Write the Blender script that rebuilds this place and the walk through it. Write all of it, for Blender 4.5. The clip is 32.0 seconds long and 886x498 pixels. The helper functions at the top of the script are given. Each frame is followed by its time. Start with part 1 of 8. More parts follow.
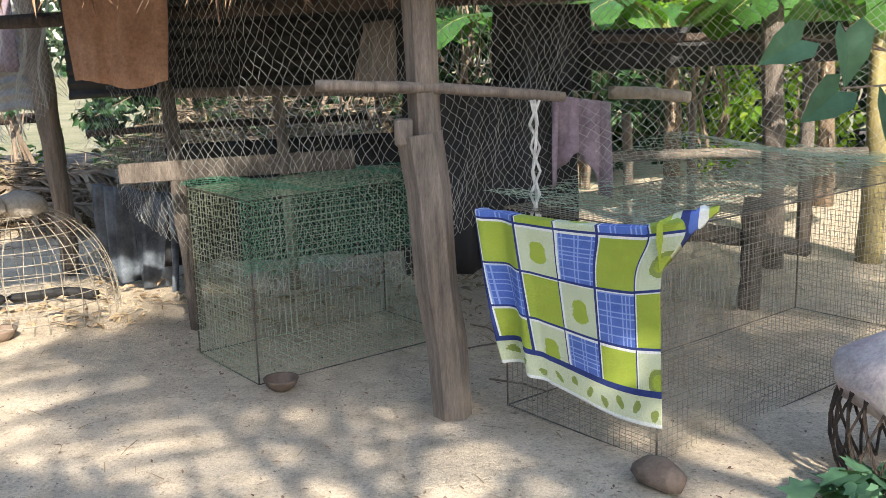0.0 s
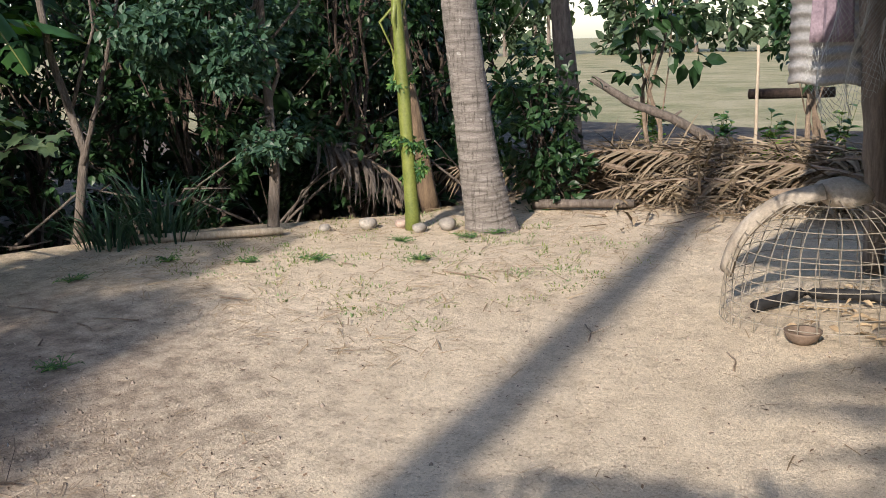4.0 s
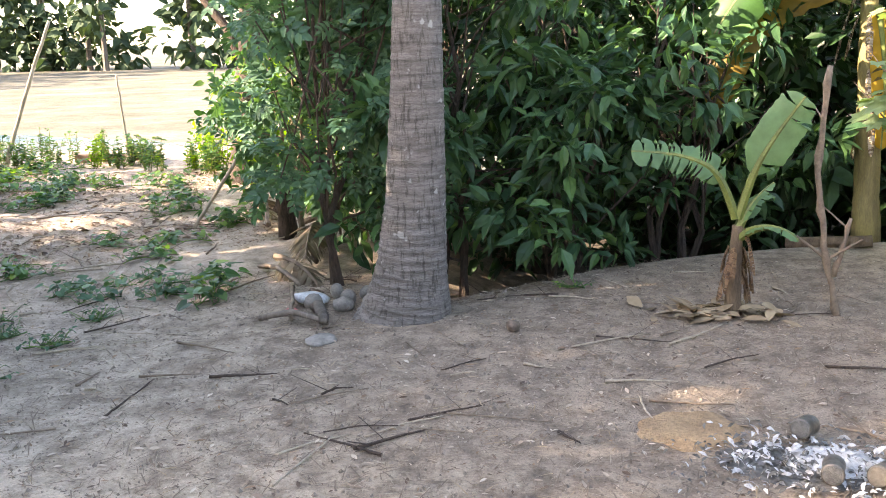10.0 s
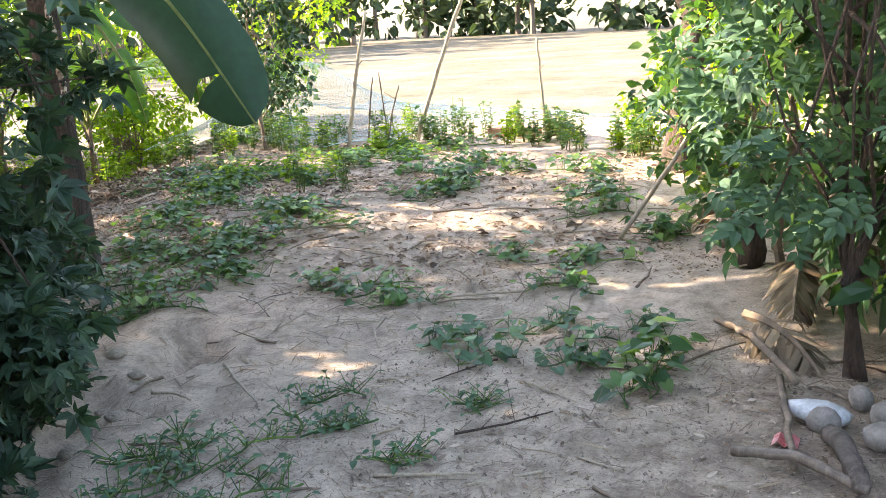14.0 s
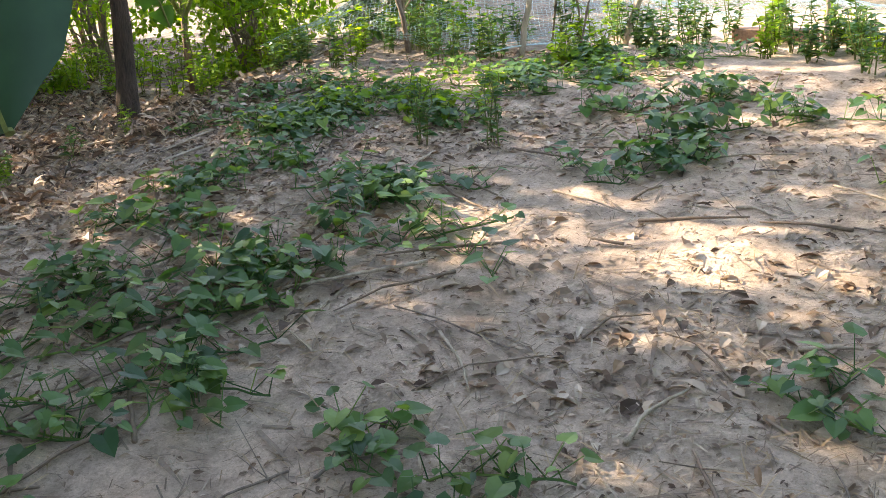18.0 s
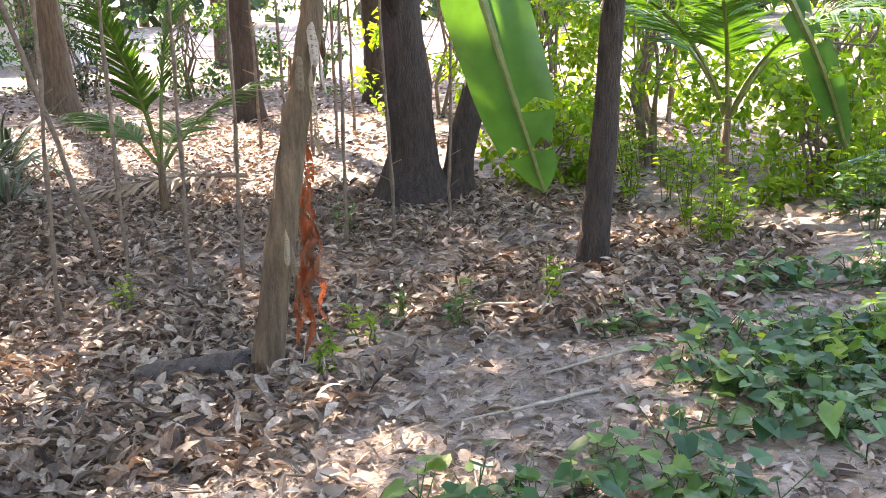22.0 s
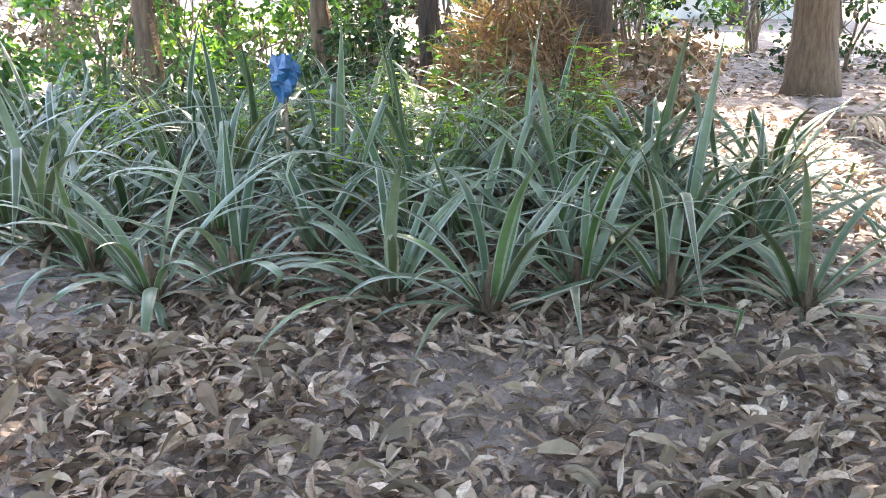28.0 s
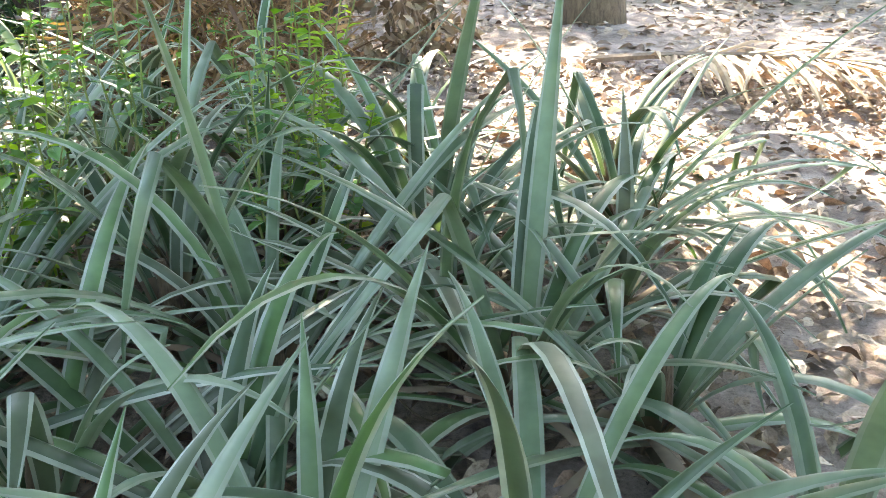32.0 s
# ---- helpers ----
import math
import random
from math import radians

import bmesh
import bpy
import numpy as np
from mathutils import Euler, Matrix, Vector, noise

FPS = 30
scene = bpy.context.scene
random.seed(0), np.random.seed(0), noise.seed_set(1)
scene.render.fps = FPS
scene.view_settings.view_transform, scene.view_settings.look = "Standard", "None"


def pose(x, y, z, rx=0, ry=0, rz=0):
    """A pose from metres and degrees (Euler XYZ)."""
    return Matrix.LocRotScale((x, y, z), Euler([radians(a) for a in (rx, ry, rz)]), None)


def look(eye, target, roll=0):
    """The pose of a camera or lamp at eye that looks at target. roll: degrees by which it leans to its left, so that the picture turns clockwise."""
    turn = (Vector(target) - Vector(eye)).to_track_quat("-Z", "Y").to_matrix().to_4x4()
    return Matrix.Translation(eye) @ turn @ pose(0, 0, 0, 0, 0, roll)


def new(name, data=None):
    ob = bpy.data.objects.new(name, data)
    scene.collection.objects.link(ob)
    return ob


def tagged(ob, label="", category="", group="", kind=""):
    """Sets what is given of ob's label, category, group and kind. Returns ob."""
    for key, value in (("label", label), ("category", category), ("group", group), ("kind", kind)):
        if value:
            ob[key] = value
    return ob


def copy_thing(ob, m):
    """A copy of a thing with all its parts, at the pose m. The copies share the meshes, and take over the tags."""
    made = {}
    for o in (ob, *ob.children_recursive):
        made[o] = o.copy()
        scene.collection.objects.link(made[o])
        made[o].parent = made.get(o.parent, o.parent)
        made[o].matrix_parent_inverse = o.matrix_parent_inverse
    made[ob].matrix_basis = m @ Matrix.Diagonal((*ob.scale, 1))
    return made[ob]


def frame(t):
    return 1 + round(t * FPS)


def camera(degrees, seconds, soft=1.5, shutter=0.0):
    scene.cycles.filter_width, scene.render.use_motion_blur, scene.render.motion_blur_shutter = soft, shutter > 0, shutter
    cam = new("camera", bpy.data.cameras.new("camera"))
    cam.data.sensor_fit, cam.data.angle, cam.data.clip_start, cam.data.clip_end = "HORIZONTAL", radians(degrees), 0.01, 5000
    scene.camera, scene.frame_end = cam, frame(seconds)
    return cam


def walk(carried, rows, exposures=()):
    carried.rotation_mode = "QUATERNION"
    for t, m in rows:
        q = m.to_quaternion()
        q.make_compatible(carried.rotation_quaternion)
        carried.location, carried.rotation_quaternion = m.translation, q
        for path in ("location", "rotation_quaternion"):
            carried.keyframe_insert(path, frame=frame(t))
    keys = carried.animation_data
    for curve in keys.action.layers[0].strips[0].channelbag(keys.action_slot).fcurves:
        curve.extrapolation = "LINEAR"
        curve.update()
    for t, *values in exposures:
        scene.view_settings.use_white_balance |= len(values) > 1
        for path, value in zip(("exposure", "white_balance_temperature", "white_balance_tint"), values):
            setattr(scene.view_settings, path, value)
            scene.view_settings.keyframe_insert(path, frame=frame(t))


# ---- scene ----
cam = camera(49.0, 32.0, soft=0.5)
METRES, EYE, TILT, LEAN, TURN = 18.0, 1.45, -11.95, 1.65, 0.0
ROWS = [
    (0.0, 0.0, 0.0, 0.0, 0.0, 0.0, -0.0),
    (0.5, -0.0101, 0.0067, 0.0005, 8.27, -0.96, -2.0),
    (1.0, -0.0215, 0.0126, 0.0022, 15.97, -1.33, -3.23),
    (1.5, -0.0259, 0.0213, 0.0032, 21.5, -1.74, -3.82),
    (2.0, -0.0281, 0.0313, 0.0052, 27.97, -2.57, -4.94),
    (2.5, -0.0309, 0.0328, 0.0053, 32.87, -3.9, -5.4),
    (4.5, -0.0371, 0.0297, 0.0044, 45.53, -4.48, -8.15),
    (5.0, -0.039, 0.0297, 0.0042, 50.49, -5.24, -8.96),
    (5.5, -0.0398, 0.0304, 0.0037, 54.44, -5.86, -9.56),
    (6.0, -0.0452, 0.0301, 0.0039, 59.32, -6.22, -10.24),
    (6.5, -0.0546, 0.0307, 0.0034, 63.74, -7.02, -10.94),
    (7.0, -0.0577, 0.0316, 0.0031, 68.05, -8.71, -11.35),
    (7.5, -0.0586, 0.0314, 0.0035, 73.09, -9.99, -11.88),
    (8.0, -0.058, 0.0304, 0.0034, 77.82, -10.76, -11.84),
    (8.5, -0.0576, 0.0297, 0.0031, 81.98, -11.93, -11.43),
    (9.0, -0.0574, 0.0286, 0.0029, 86.26, -12.82, -11.17),
    (9.5, -0.0569, 0.0274, 0.0023, 91.36, -13.86, -10.84),
    (10.0, -0.0555, 0.0283, 0.0023, 98.42, -15.62, -10.21),
    (10.5, -0.0552, 0.0295, 0.0015, 106.07, -17.69, -9.84),
    (11.0, -0.0581, 0.0267, 0.0002, 113.66, -20.14, -8.45),
    (11.5, -0.0689, 0.0198, -0.0014, 119.05, -21.41, -7.62),
    (12.0, -0.0853, 0.0155, -0.0039, 121.44, -22.64, -7.11),
    (12.5, -0.1041, 0.0101, -0.0045, 123.85, -23.01, -6.49),
    (13.0, -0.1236, -0.002, -0.0068, 124.3, -21.72, -6.33),
    (13.5, -0.1449, -0.0103, -0.0108, 122.36, -20.97, -5.99),
    (15.5, -0.2278, -0.0607, -0.0289, 123.85, -24.23, -4.7),
    (16.0, -0.2486, -0.0704, -0.0331, 125.83, -25.46, -4.16),
    (16.5, -0.2691, -0.0803, -0.0374, 128.12, -27.39, -4.18),
    (17.0, -0.2897, -0.0942, -0.0411, 129.84, -28.31, -3.49),
    (17.5, -0.3104, -0.1051, -0.0456, 131.35, -28.79, -2.86),
    (18.0, -0.3278, -0.122, -0.0518, 134.35, -29.61, -3.63),
    (18.5, -0.3464, -0.1382, -0.0552, 134.34, -28.15, -3.87),
    (19.0, -0.3644, -0.152, -0.0581, 135.27, -27.21, -4.01),
    (19.5, -0.3793, -0.168, -0.0622, 137.74, -27.28, -4.36),
    (20.0, -0.3934, -0.1782, -0.0665, 141.27, -27.52, -3.69),
    (20.5, -0.4078, -0.1886, -0.0686, 148.15, -28.89, -3.27),
    (21.0, -0.4178, -0.2033, -0.0723, 156.29, -28.31, -1.69),
    (21.5, -0.4267, -0.218, -0.0764, 163.12, -27.28, 0.06),
    (22.0, -0.4339, -0.2341, -0.0795, 170.16, -27.19, 1.6),
    (22.5, -0.436, -0.2518, -0.0831, 174.92, -27.2, 2.11),
    (23.0, -0.4386, -0.2677, -0.0876, 177.94, -27.2, 2.86),
    (23.5, -0.4362, -0.2875, -0.09, 182.64, -27.52, 3.36),
    (24.0, -0.4272, -0.3103, -0.092, 187.16, -26.76, 4.01),
    (24.5, -0.4216, -0.3354, -0.0984, 191.16, -26.17, 5.15),
    (25.0, -0.414, -0.3568, -0.105, 195.23, -26.02, 5.84),
    (25.5, -0.4025, -0.3805, -0.1131, 198.72, -25.56, 5.97),
    (26.0, -0.3914, -0.4015, -0.1226, 204.16, -25.01, 6.85),
    (26.5, -0.3748, -0.4202, -0.1268, 208.12, -24.48, 7.28),
    (28.5, -0.3155, -0.4953, -0.1501, 204.95, -27.19, 8.99),
    (29.0, -0.3053, -0.5111, -0.1545, 201.58, -28.7, 7.97),
    (29.5, -0.2951, -0.5267, -0.157, 199.32, -29.81, 8.44),
    (30.0, -0.2905, -0.5419, -0.1621, 196.47, -30.59, 7.83),
    (30.5, -0.287, -0.5592, -0.1679, 194.55, -30.73, 6.16),
    (31.0, -0.2843, -0.5782, -0.1722, 191.34, -31.24, 5.33),
    (31.5, -0.2837, -0.5959, -0.1784, 190.9, -32.33, 4.99),
    (32.0, -0.2824, -0.6089, -0.1812, 191.09, -32.83, 5.22),
]
walk(cam, [(t, pose(0, 0, EYE, TILT, LEAN, TURN) @ pose(METRES * x, METRES * y, METRES * z, 90 + pitch, roll, yaw)) for t, x, y, z, yaw, pitch, roll in ROWS], [(0, 1.64, 6600, 11), (2, 1.1, 6600, 13), (4.5, 0.78, 6600, 15), (6, 1.13, 6900, 12), (7, 1.53, 6900, 14), (8, 2.23, 7300, 16), (9.5, 2.78, 7900, 19), (11, 3.03, 8000, 20), (13, 3.08, 8000, 20), (15.5, 2.55, 8100, 17), (17, 2.48, 8100, 18), (18, 2.5, 8100, 18), (19, 2.3, 8000, 18), (20, 2.75, 7900, 22), (22, 3.23, 7600, 25), (23.5, 3.48, 7500, 24), (25, 3.56, 7700, 25), (26.5, 3.73, 7500, 24), (29, 4.13, 7300, 17), (32, 4.23, 7500, 11)])

# ---- world and sun ----
SUN_AZ = Vector((0.305, -0.952))     # horizontal way towards the sun
SUN_EL = radians(31)
world = bpy.data.worlds.new("world")
world.use_nodes = True
scene.world = world
wn = world.node_tree.nodes
sky = wn.new("ShaderNodeTexSky")
sky.sky_type, sky.sun_disc = "NISHITA", False
sky.sun_elevation = SUN_EL
sky.sun_rotation = math.atan2(SUN_AZ.x, SUN_AZ.y)
world.node_tree.links.new(sky.outputs[0], wn["Background"].inputs[0])
wn["Background"].inputs[1].default_value = 0.15
sun = new("sun", bpy.data.lights.new("sun", "SUN"))
sun.data.energy, sun.data.angle, sun.data.color = 4.1, radians(0.75), (1.0, 0.93, 0.8)
to_sun = Vector((SUN_AZ.x * math.cos(SUN_EL), SUN_AZ.y * math.cos(SUN_EL), math.sin(SUN_EL)))
sun.matrix_world = look((0, 0, 30), Vector((0, 0, 30)) - to_sun)

# ---- materials ----


def ramp(nt, fac, stops):
    r = nt.nodes.new("ShaderNodeValToRGB")
    el = r.color_ramp.elements
    while len(el) < len(stops):
        el.new(0.5)
    for e, (p, c) in zip(el, stops):
        e.position, e.color = p, (*c, 1)
    nt.links.new(fac, r.inputs[0])
    return r.outputs[0]


def noise_tex(nt, scale, detail=4.0, rough=0.6, stretch=None, world_space=False):
    n = nt.nodes.new("ShaderNodeTexNoise")
    n.inputs["Scale"].default_value, n.inputs["Detail"].default_value, n.inputs["Roughness"].default_value = scale, detail, rough
    src = nt.nodes.new("ShaderNodeNewGeometry").outputs["Position"] if world_space else nt.nodes.new("ShaderNodeTexCoord").outputs["Object"]
    if stretch:
        m = nt.nodes.new("ShaderNodeMapping")
        m.inputs["Scale"].default_value = stretch
        nt.links.new(src, m.inputs[0])
        src = m.outputs[0]
    nt.links.new(src, n.inputs["Vector"])
    return n.outputs["Fac"]


def mixed(nt, a, b, fac, mode="MIX"):
    m = nt.nodes.new("ShaderNodeMix")
    m.data_type, m.blend_type = "RGBA", mode
    for sock, val in ((m.inputs[0], fac), (m.inputs[6], a), (m.inputs[7], b)):
        if hasattr(val, "is_linked"):
            nt.links.new(val, sock)
        else:
            sock.default_value = val if isinstance(val, float) else (*val, 1)
    return m.outputs[2]


def bumped(nt, bsdf, height, strength, distance):
    b = nt.nodes.new("ShaderNodeBump")
    b.inputs["Strength"].default_value, b.inputs["Distance"].default_value = strength, distance
    nt.links.new(height, b.inputs["Height"])
    nt.links.new(b.outputs[0], bsdf.inputs["Normal"])


def surface(name, dark, light, scale=8.0, rough=0.8, bump=0.4, dist=0.01, stretch=None, grain=60.0, metal=0.0, world_space=False):
    """A rough surface whose colour runs between two tones at two scales."""
    m = bpy.data.materials.new(name)
    m.use_nodes = True
    nt = m.node_tree
    bsdf = nt.nodes["Principled BSDF"]
    big = noise_tex(nt, scale, 5, 0.65, stretch, world_space)
    fine = noise_tex(nt, grain, 3, 0.7, stretch, world_space)
    base = ramp(nt, big, [(0.3, dark), (0.7, light)])
    tone = ramp(nt, fine, [(0.25, (0.6, 0.6, 0.6)), (0.75, (1.25, 1.25, 1.25))])
    col = mixed(nt, base, tone, 0.8, "MULTIPLY")
    nt.links.new(col, bsdf.inputs["Base Color"])
    bsdf.inputs["Roughness"].default_value, bsdf.inputs["Metallic"].default_value = rough, metal
    bumped(nt, bsdf, fine, bump, dist)
    return m


def leafy(name, tones, rough=0.45, glow=0.35, through_tone=None, veins=0.0):
    """Leaves: each island takes a tone of its own; light passes through them."""
    m = bpy.data.materials.new(name)
    m.use_nodes = True
    nt = m.node_tree
    bsdf = nt.nodes["Principled BSDF"]
    both, turn = nt.nodes.new("ShaderNodeMath"), nt.nodes.new("ShaderNodeMath")
    turn.operation = "FRACT"
    nt.links.new(nt.nodes.new("ShaderNodeNewGeometry").outputs["Random Per Island"], both.inputs[0])
    nt.links.new(nt.nodes.new("ShaderNodeObjectInfo").outputs["Random"], both.inputs[1])
    nt.links.new(both.outputs[0], turn.inputs[0])
    rnd = turn.outputs[0]
    k = len(tones)
    base = ramp(nt, rnd, [(i / max(1, k - 1), c) for i, c in enumerate(tones)])
    blotch = ramp(nt, noise_tex(nt, 14, 3, 0.6, None, True), [(0.3, (0.7, 0.7, 0.7)), (0.7, (1.2, 1.2, 1.2))])
    col = mixed(nt, base, blotch, 0.7, "MULTIPLY")
    if veins:
        mottle = noise_tex(nt, 75, 4, 0.7, None, True)
        col = mixed(nt, col, ramp(nt, mottle, [(0.32, (0.42, 0.38, 0.34)), (0.5, (1, 1, 1)), (0.7, (1.3, 1.28, 1.25))]), veins, "MULTIPLY")
        bumped(nt, bsdf, mottle, 0.6, 0.006)
    nt.links.new(col, bsdf.inputs["Base Color"])
    bsdf.inputs["Roughness"].default_value = rough
    bsdf.inputs["Specular IOR Level"].default_value = 0.28
    tr = nt.nodes.new("ShaderNodeBsdfTranslucent")
    warm = mixed(nt, col, through_tone or (1.6, 1.7, 0.5), 1.0, "MULTIPLY")
    nt.links.new(warm, tr.inputs[0])
    mix = nt.nodes.new("ShaderNodeMixShader")
    mix.inputs[0].default_value = glow
    nt.links.new(bsdf.outputs[0], mix.inputs[1])
    nt.links.new(tr.outputs[0], mix.inputs[2])
    nt.links.new(mix.outputs[0], nt.nodes["Material Output"].inputs[0])
    return m


def sand_material():
    m = bpy.data.materials.new("sandy_soil")
    m.use_nodes = True
    nt = m.node_tree
    bsdf = nt.nodes["Principled BSDF"]
    pos = nt.nodes.new("ShaderNodeNewGeometry").outputs["Position"]
    sep = nt.nodes.new("ShaderNodeSeparateXYZ")
    nt.links.new(pos, sep.inputs[0])

    def lin(sock, a, b):
        r = nt.nodes.new("ShaderNodeMapRange")
        r.interpolation_type = "SMOOTHSTEP"
        nt.links.new(sock, r.inputs[0])
        r.inputs[1].default_value, r.inputs[2].default_value = a, b
        return r.outputs[0]
    big = noise_tex(nt, 0.9, 5, 0.6, None, True)
    mid = noise_tex(nt, 7, 5, 0.65, None, True)
    fine = noise_tex(nt, 80, 6, 0.8, None, True)
    yard = ramp(nt, big, [(0.3, (0.50, 0.41, 0.3)), (0.7, (0.63, 0.525, 0.395))])
    track = ramp(nt, mid, [(0.3, (0.40, 0.322, 0.25)), (0.7, (0.56, 0.462, 0.37))])
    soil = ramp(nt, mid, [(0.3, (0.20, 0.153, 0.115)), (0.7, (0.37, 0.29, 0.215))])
    earth = ramp(nt, mid, [(0.3, (0.37, 0.282, 0.215)), (0.7, (0.59, 0.462, 0.36))])
    humus = ramp(nt, mid, [(0.3, (0.17, 0.13, 0.108)), (0.7, (0.35, 0.285, 0.24))])
    furrow = noise_tex(nt, 0.35, 8, 0.75, None, True)
    field = ramp(nt, furrow, [(0.3, (0.10, 0.12, 0.045)), (0.5, (0.23, 0.21, 0.115)), (0.7, (0.33, 0.29, 0.19))])
    # west field's colour is lowered to hold back its glare at high exposure
    west_field = ramp(nt, furrow, [(0.33, (0.05, 0.06, 0.03)), (0.5, (0.125, 0.108, 0.075)), (0.66, (0.21, 0.183, 0.14))])
    jit = nt.nodes.new("ShaderNodeMath")
    jit.operation = "MULTIPLY_ADD"
    jit.inputs[1].default_value = 1.6
    nt.links.new(big, jit.inputs[0])
    nt.links.new(sep.outputs[1], jit.inputs[2])
    # darker soil fills a ragged disc round (-5.6, 0.9)
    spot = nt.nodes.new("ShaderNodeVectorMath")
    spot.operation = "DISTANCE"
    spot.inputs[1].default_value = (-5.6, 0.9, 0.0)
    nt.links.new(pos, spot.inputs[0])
    spot_edge = nt.nodes.new("ShaderNodeMath")
    spot_edge.operation = "MULTIPLY_ADD"
    spot_edge.inputs[1].default_value = 1.8
    nt.links.new(mid, spot_edge.inputs[0])
    nt.links.new(spot.outputs["Value"], spot_edge.inputs[2])
    col = mixed(nt, track, yard, lin(jit.outputs[0], -1.6, 1.6))
    col = mixed(nt, soil, col, lin(spot_edge.outputs[0], 2.4, 4.3))
    col = mixed(nt, earth, col, lin(jit.outputs[0], -3.9, -1.6))
    col = mixed(nt, humus, col, lin(jit.outputs[0], -7.6, -5.6))
    col = mixed(nt, west_field, col, lin(sep.outputs[0], -17.0, -14.5))
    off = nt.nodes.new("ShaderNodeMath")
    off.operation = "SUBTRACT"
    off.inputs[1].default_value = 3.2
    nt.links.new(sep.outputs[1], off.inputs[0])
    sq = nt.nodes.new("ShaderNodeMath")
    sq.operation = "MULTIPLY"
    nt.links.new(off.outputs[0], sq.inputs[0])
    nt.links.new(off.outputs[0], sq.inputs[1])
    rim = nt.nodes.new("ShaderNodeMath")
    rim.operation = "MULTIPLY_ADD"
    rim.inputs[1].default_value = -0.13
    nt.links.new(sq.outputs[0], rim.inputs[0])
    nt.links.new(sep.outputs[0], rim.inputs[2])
    # much darker ground tone past the yard's rim
    hedge_ground = ramp(nt, mid, [(0.3, (0.045, 0.034, 0.026)), (0.7, (0.13, 0.10, 0.075))])
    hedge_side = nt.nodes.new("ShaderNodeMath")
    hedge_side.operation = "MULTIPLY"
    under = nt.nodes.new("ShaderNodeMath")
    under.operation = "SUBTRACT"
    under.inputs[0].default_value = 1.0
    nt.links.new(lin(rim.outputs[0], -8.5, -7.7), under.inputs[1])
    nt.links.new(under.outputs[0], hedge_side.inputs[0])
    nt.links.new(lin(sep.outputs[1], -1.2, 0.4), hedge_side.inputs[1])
    col = mixed(nt, col, hedge_ground, hedge_side.outputs[0])
    col = mixed(nt, col, field, lin(sep.outputs[1], 15.0, 18.0))
    tone = ramp(nt, fine, [(0.28, (0.45, 0.44, 0.43)), (0.5, (1, 1, 1)), (0.72, (1.25, 1.25, 1.25))])
    col = mixed(nt, col, tone, 0.85, "MULTIPLY")
    crumb = ramp(nt, noise_tex(nt, 38, 3, 0.7, None, True), [(0.33, (0.55, 0.53, 0.5)), (0.43, (1, 1, 1)), (0.6, (1, 1, 1)), (0.68, (1.18, 1.18, 1.18))])
    col = mixed(nt, col, crumb, 0.8, "MULTIPLY")
    grit = ramp(nt, noise_tex(nt, 110, 3, 0.7, None, True), [(0.30, (0.45, 0.42, 0.4)), (0.36, (1, 1, 1)), (0.6, (1, 1, 1)), (0.68, (1.4, 1.4, 1.4))])
    col = mixed(nt, col, grit, 0.8, "MULTIPLY")
    pat = ramp(nt, mid, [(0.3, (0.74, 0.72, 0.7)), (0.56, (1.12, 1.12, 1.12))])
    col = mixed(nt, col, pat, 0.8, "MULTIPLY")
    nt.links.new(col, bsdf.inputs["Base Color"])
    bsdf.inputs["Roughness"].default_value = 0.95
    hsum = nt.nodes.new("ShaderNodeMath")
    hsum.operation = "MULTIPLY_ADD"
    hsum.inputs[1].default_value = 0.7
    nt.links.new(fine, hsum.inputs[0])
    nt.links.new(mid, hsum.inputs[2])
    bumped(nt, bsdf, hsum.outputs[0], 0.75, 0.028)
    return m


M_SAND = sand_material()
M_BARK = surface("grey_bark", (0.10, 0.08, 0.065), (0.24, 0.20, 0.17), 9, 0.9, 0.9, 0.03, (3, 3, 0.8), 40)
M_DARKBARK = surface("dark_bark", (0.045, 0.032, 0.025), (0.13, 0.09, 0.068), 9, 0.9, 0.9, 0.04, (3, 3, 0.7), 35)


def coconut_bark():
    """Grey bark: level scars, upright cracks, pale blots."""
    m = surface("coconut_bark", (0.17, 0.15, 0.135), (0.36, 0.325, 0.295), 7, 0.9, 0.9, 0.02, (1, 1, 5), 40)
    nt = m.node_tree
    bsdf = nt.nodes["Principled BSDF"]
    col = bsdf.inputs["Base Color"].links[0].from_socket
    crack = ramp(nt, noise_tex(nt, 9, 4, 0.7, (5, 5, 0.9)), [(0.36, (0.45, 0.44, 0.42)), (0.48, (1, 1, 1))])
    scar = ramp(nt, noise_tex(nt, 5, 3, 0.6, (0.3, 0.3, 9)), [(0.38, (0.55, 0.54, 0.52)), (0.5, (1.05, 1.05, 1.05))])
    blot = ramp(nt, noise_tex(nt, 16, 2, 0.5), [(0.68, (0, 0, 0)), (0.74, (1, 1, 1))])
    col = mixed(nt, mixed(nt, col, crack, 0.9, "MULTIPLY"), scar, 0.4, "MULTIPLY")
    col = mixed(nt, col, (0.5, 0.48, 0.45), blot)
    ring = nt.nodes.new("ShaderNodeTexWave")
    ring.wave_type, ring.bands_direction = "BANDS", "Z"
    ring.inputs["Scale"].default_value, ring.inputs["Distortion"].default_value, ring.inputs["Detail Scale"].default_value = 4.2, 2.6, 1.5
    nt.links.new(nt.nodes.new("ShaderNodeTexCoord").outputs["Object"], ring.inputs["Vector"])
    col = mixed(nt, col, ramp(nt, ring.outputs["Fac"], [(0.01, (0.4, 0.37, 0.34)), (0.1, (0.95, 0.95, 0.95)), (0.8, (1.1, 1.1, 1.1))]), 0.36, "MULTIPLY")
    nt.links.new(col, bsdf.inputs["Base Color"])
    return m


M_COCO = coconut_bark()


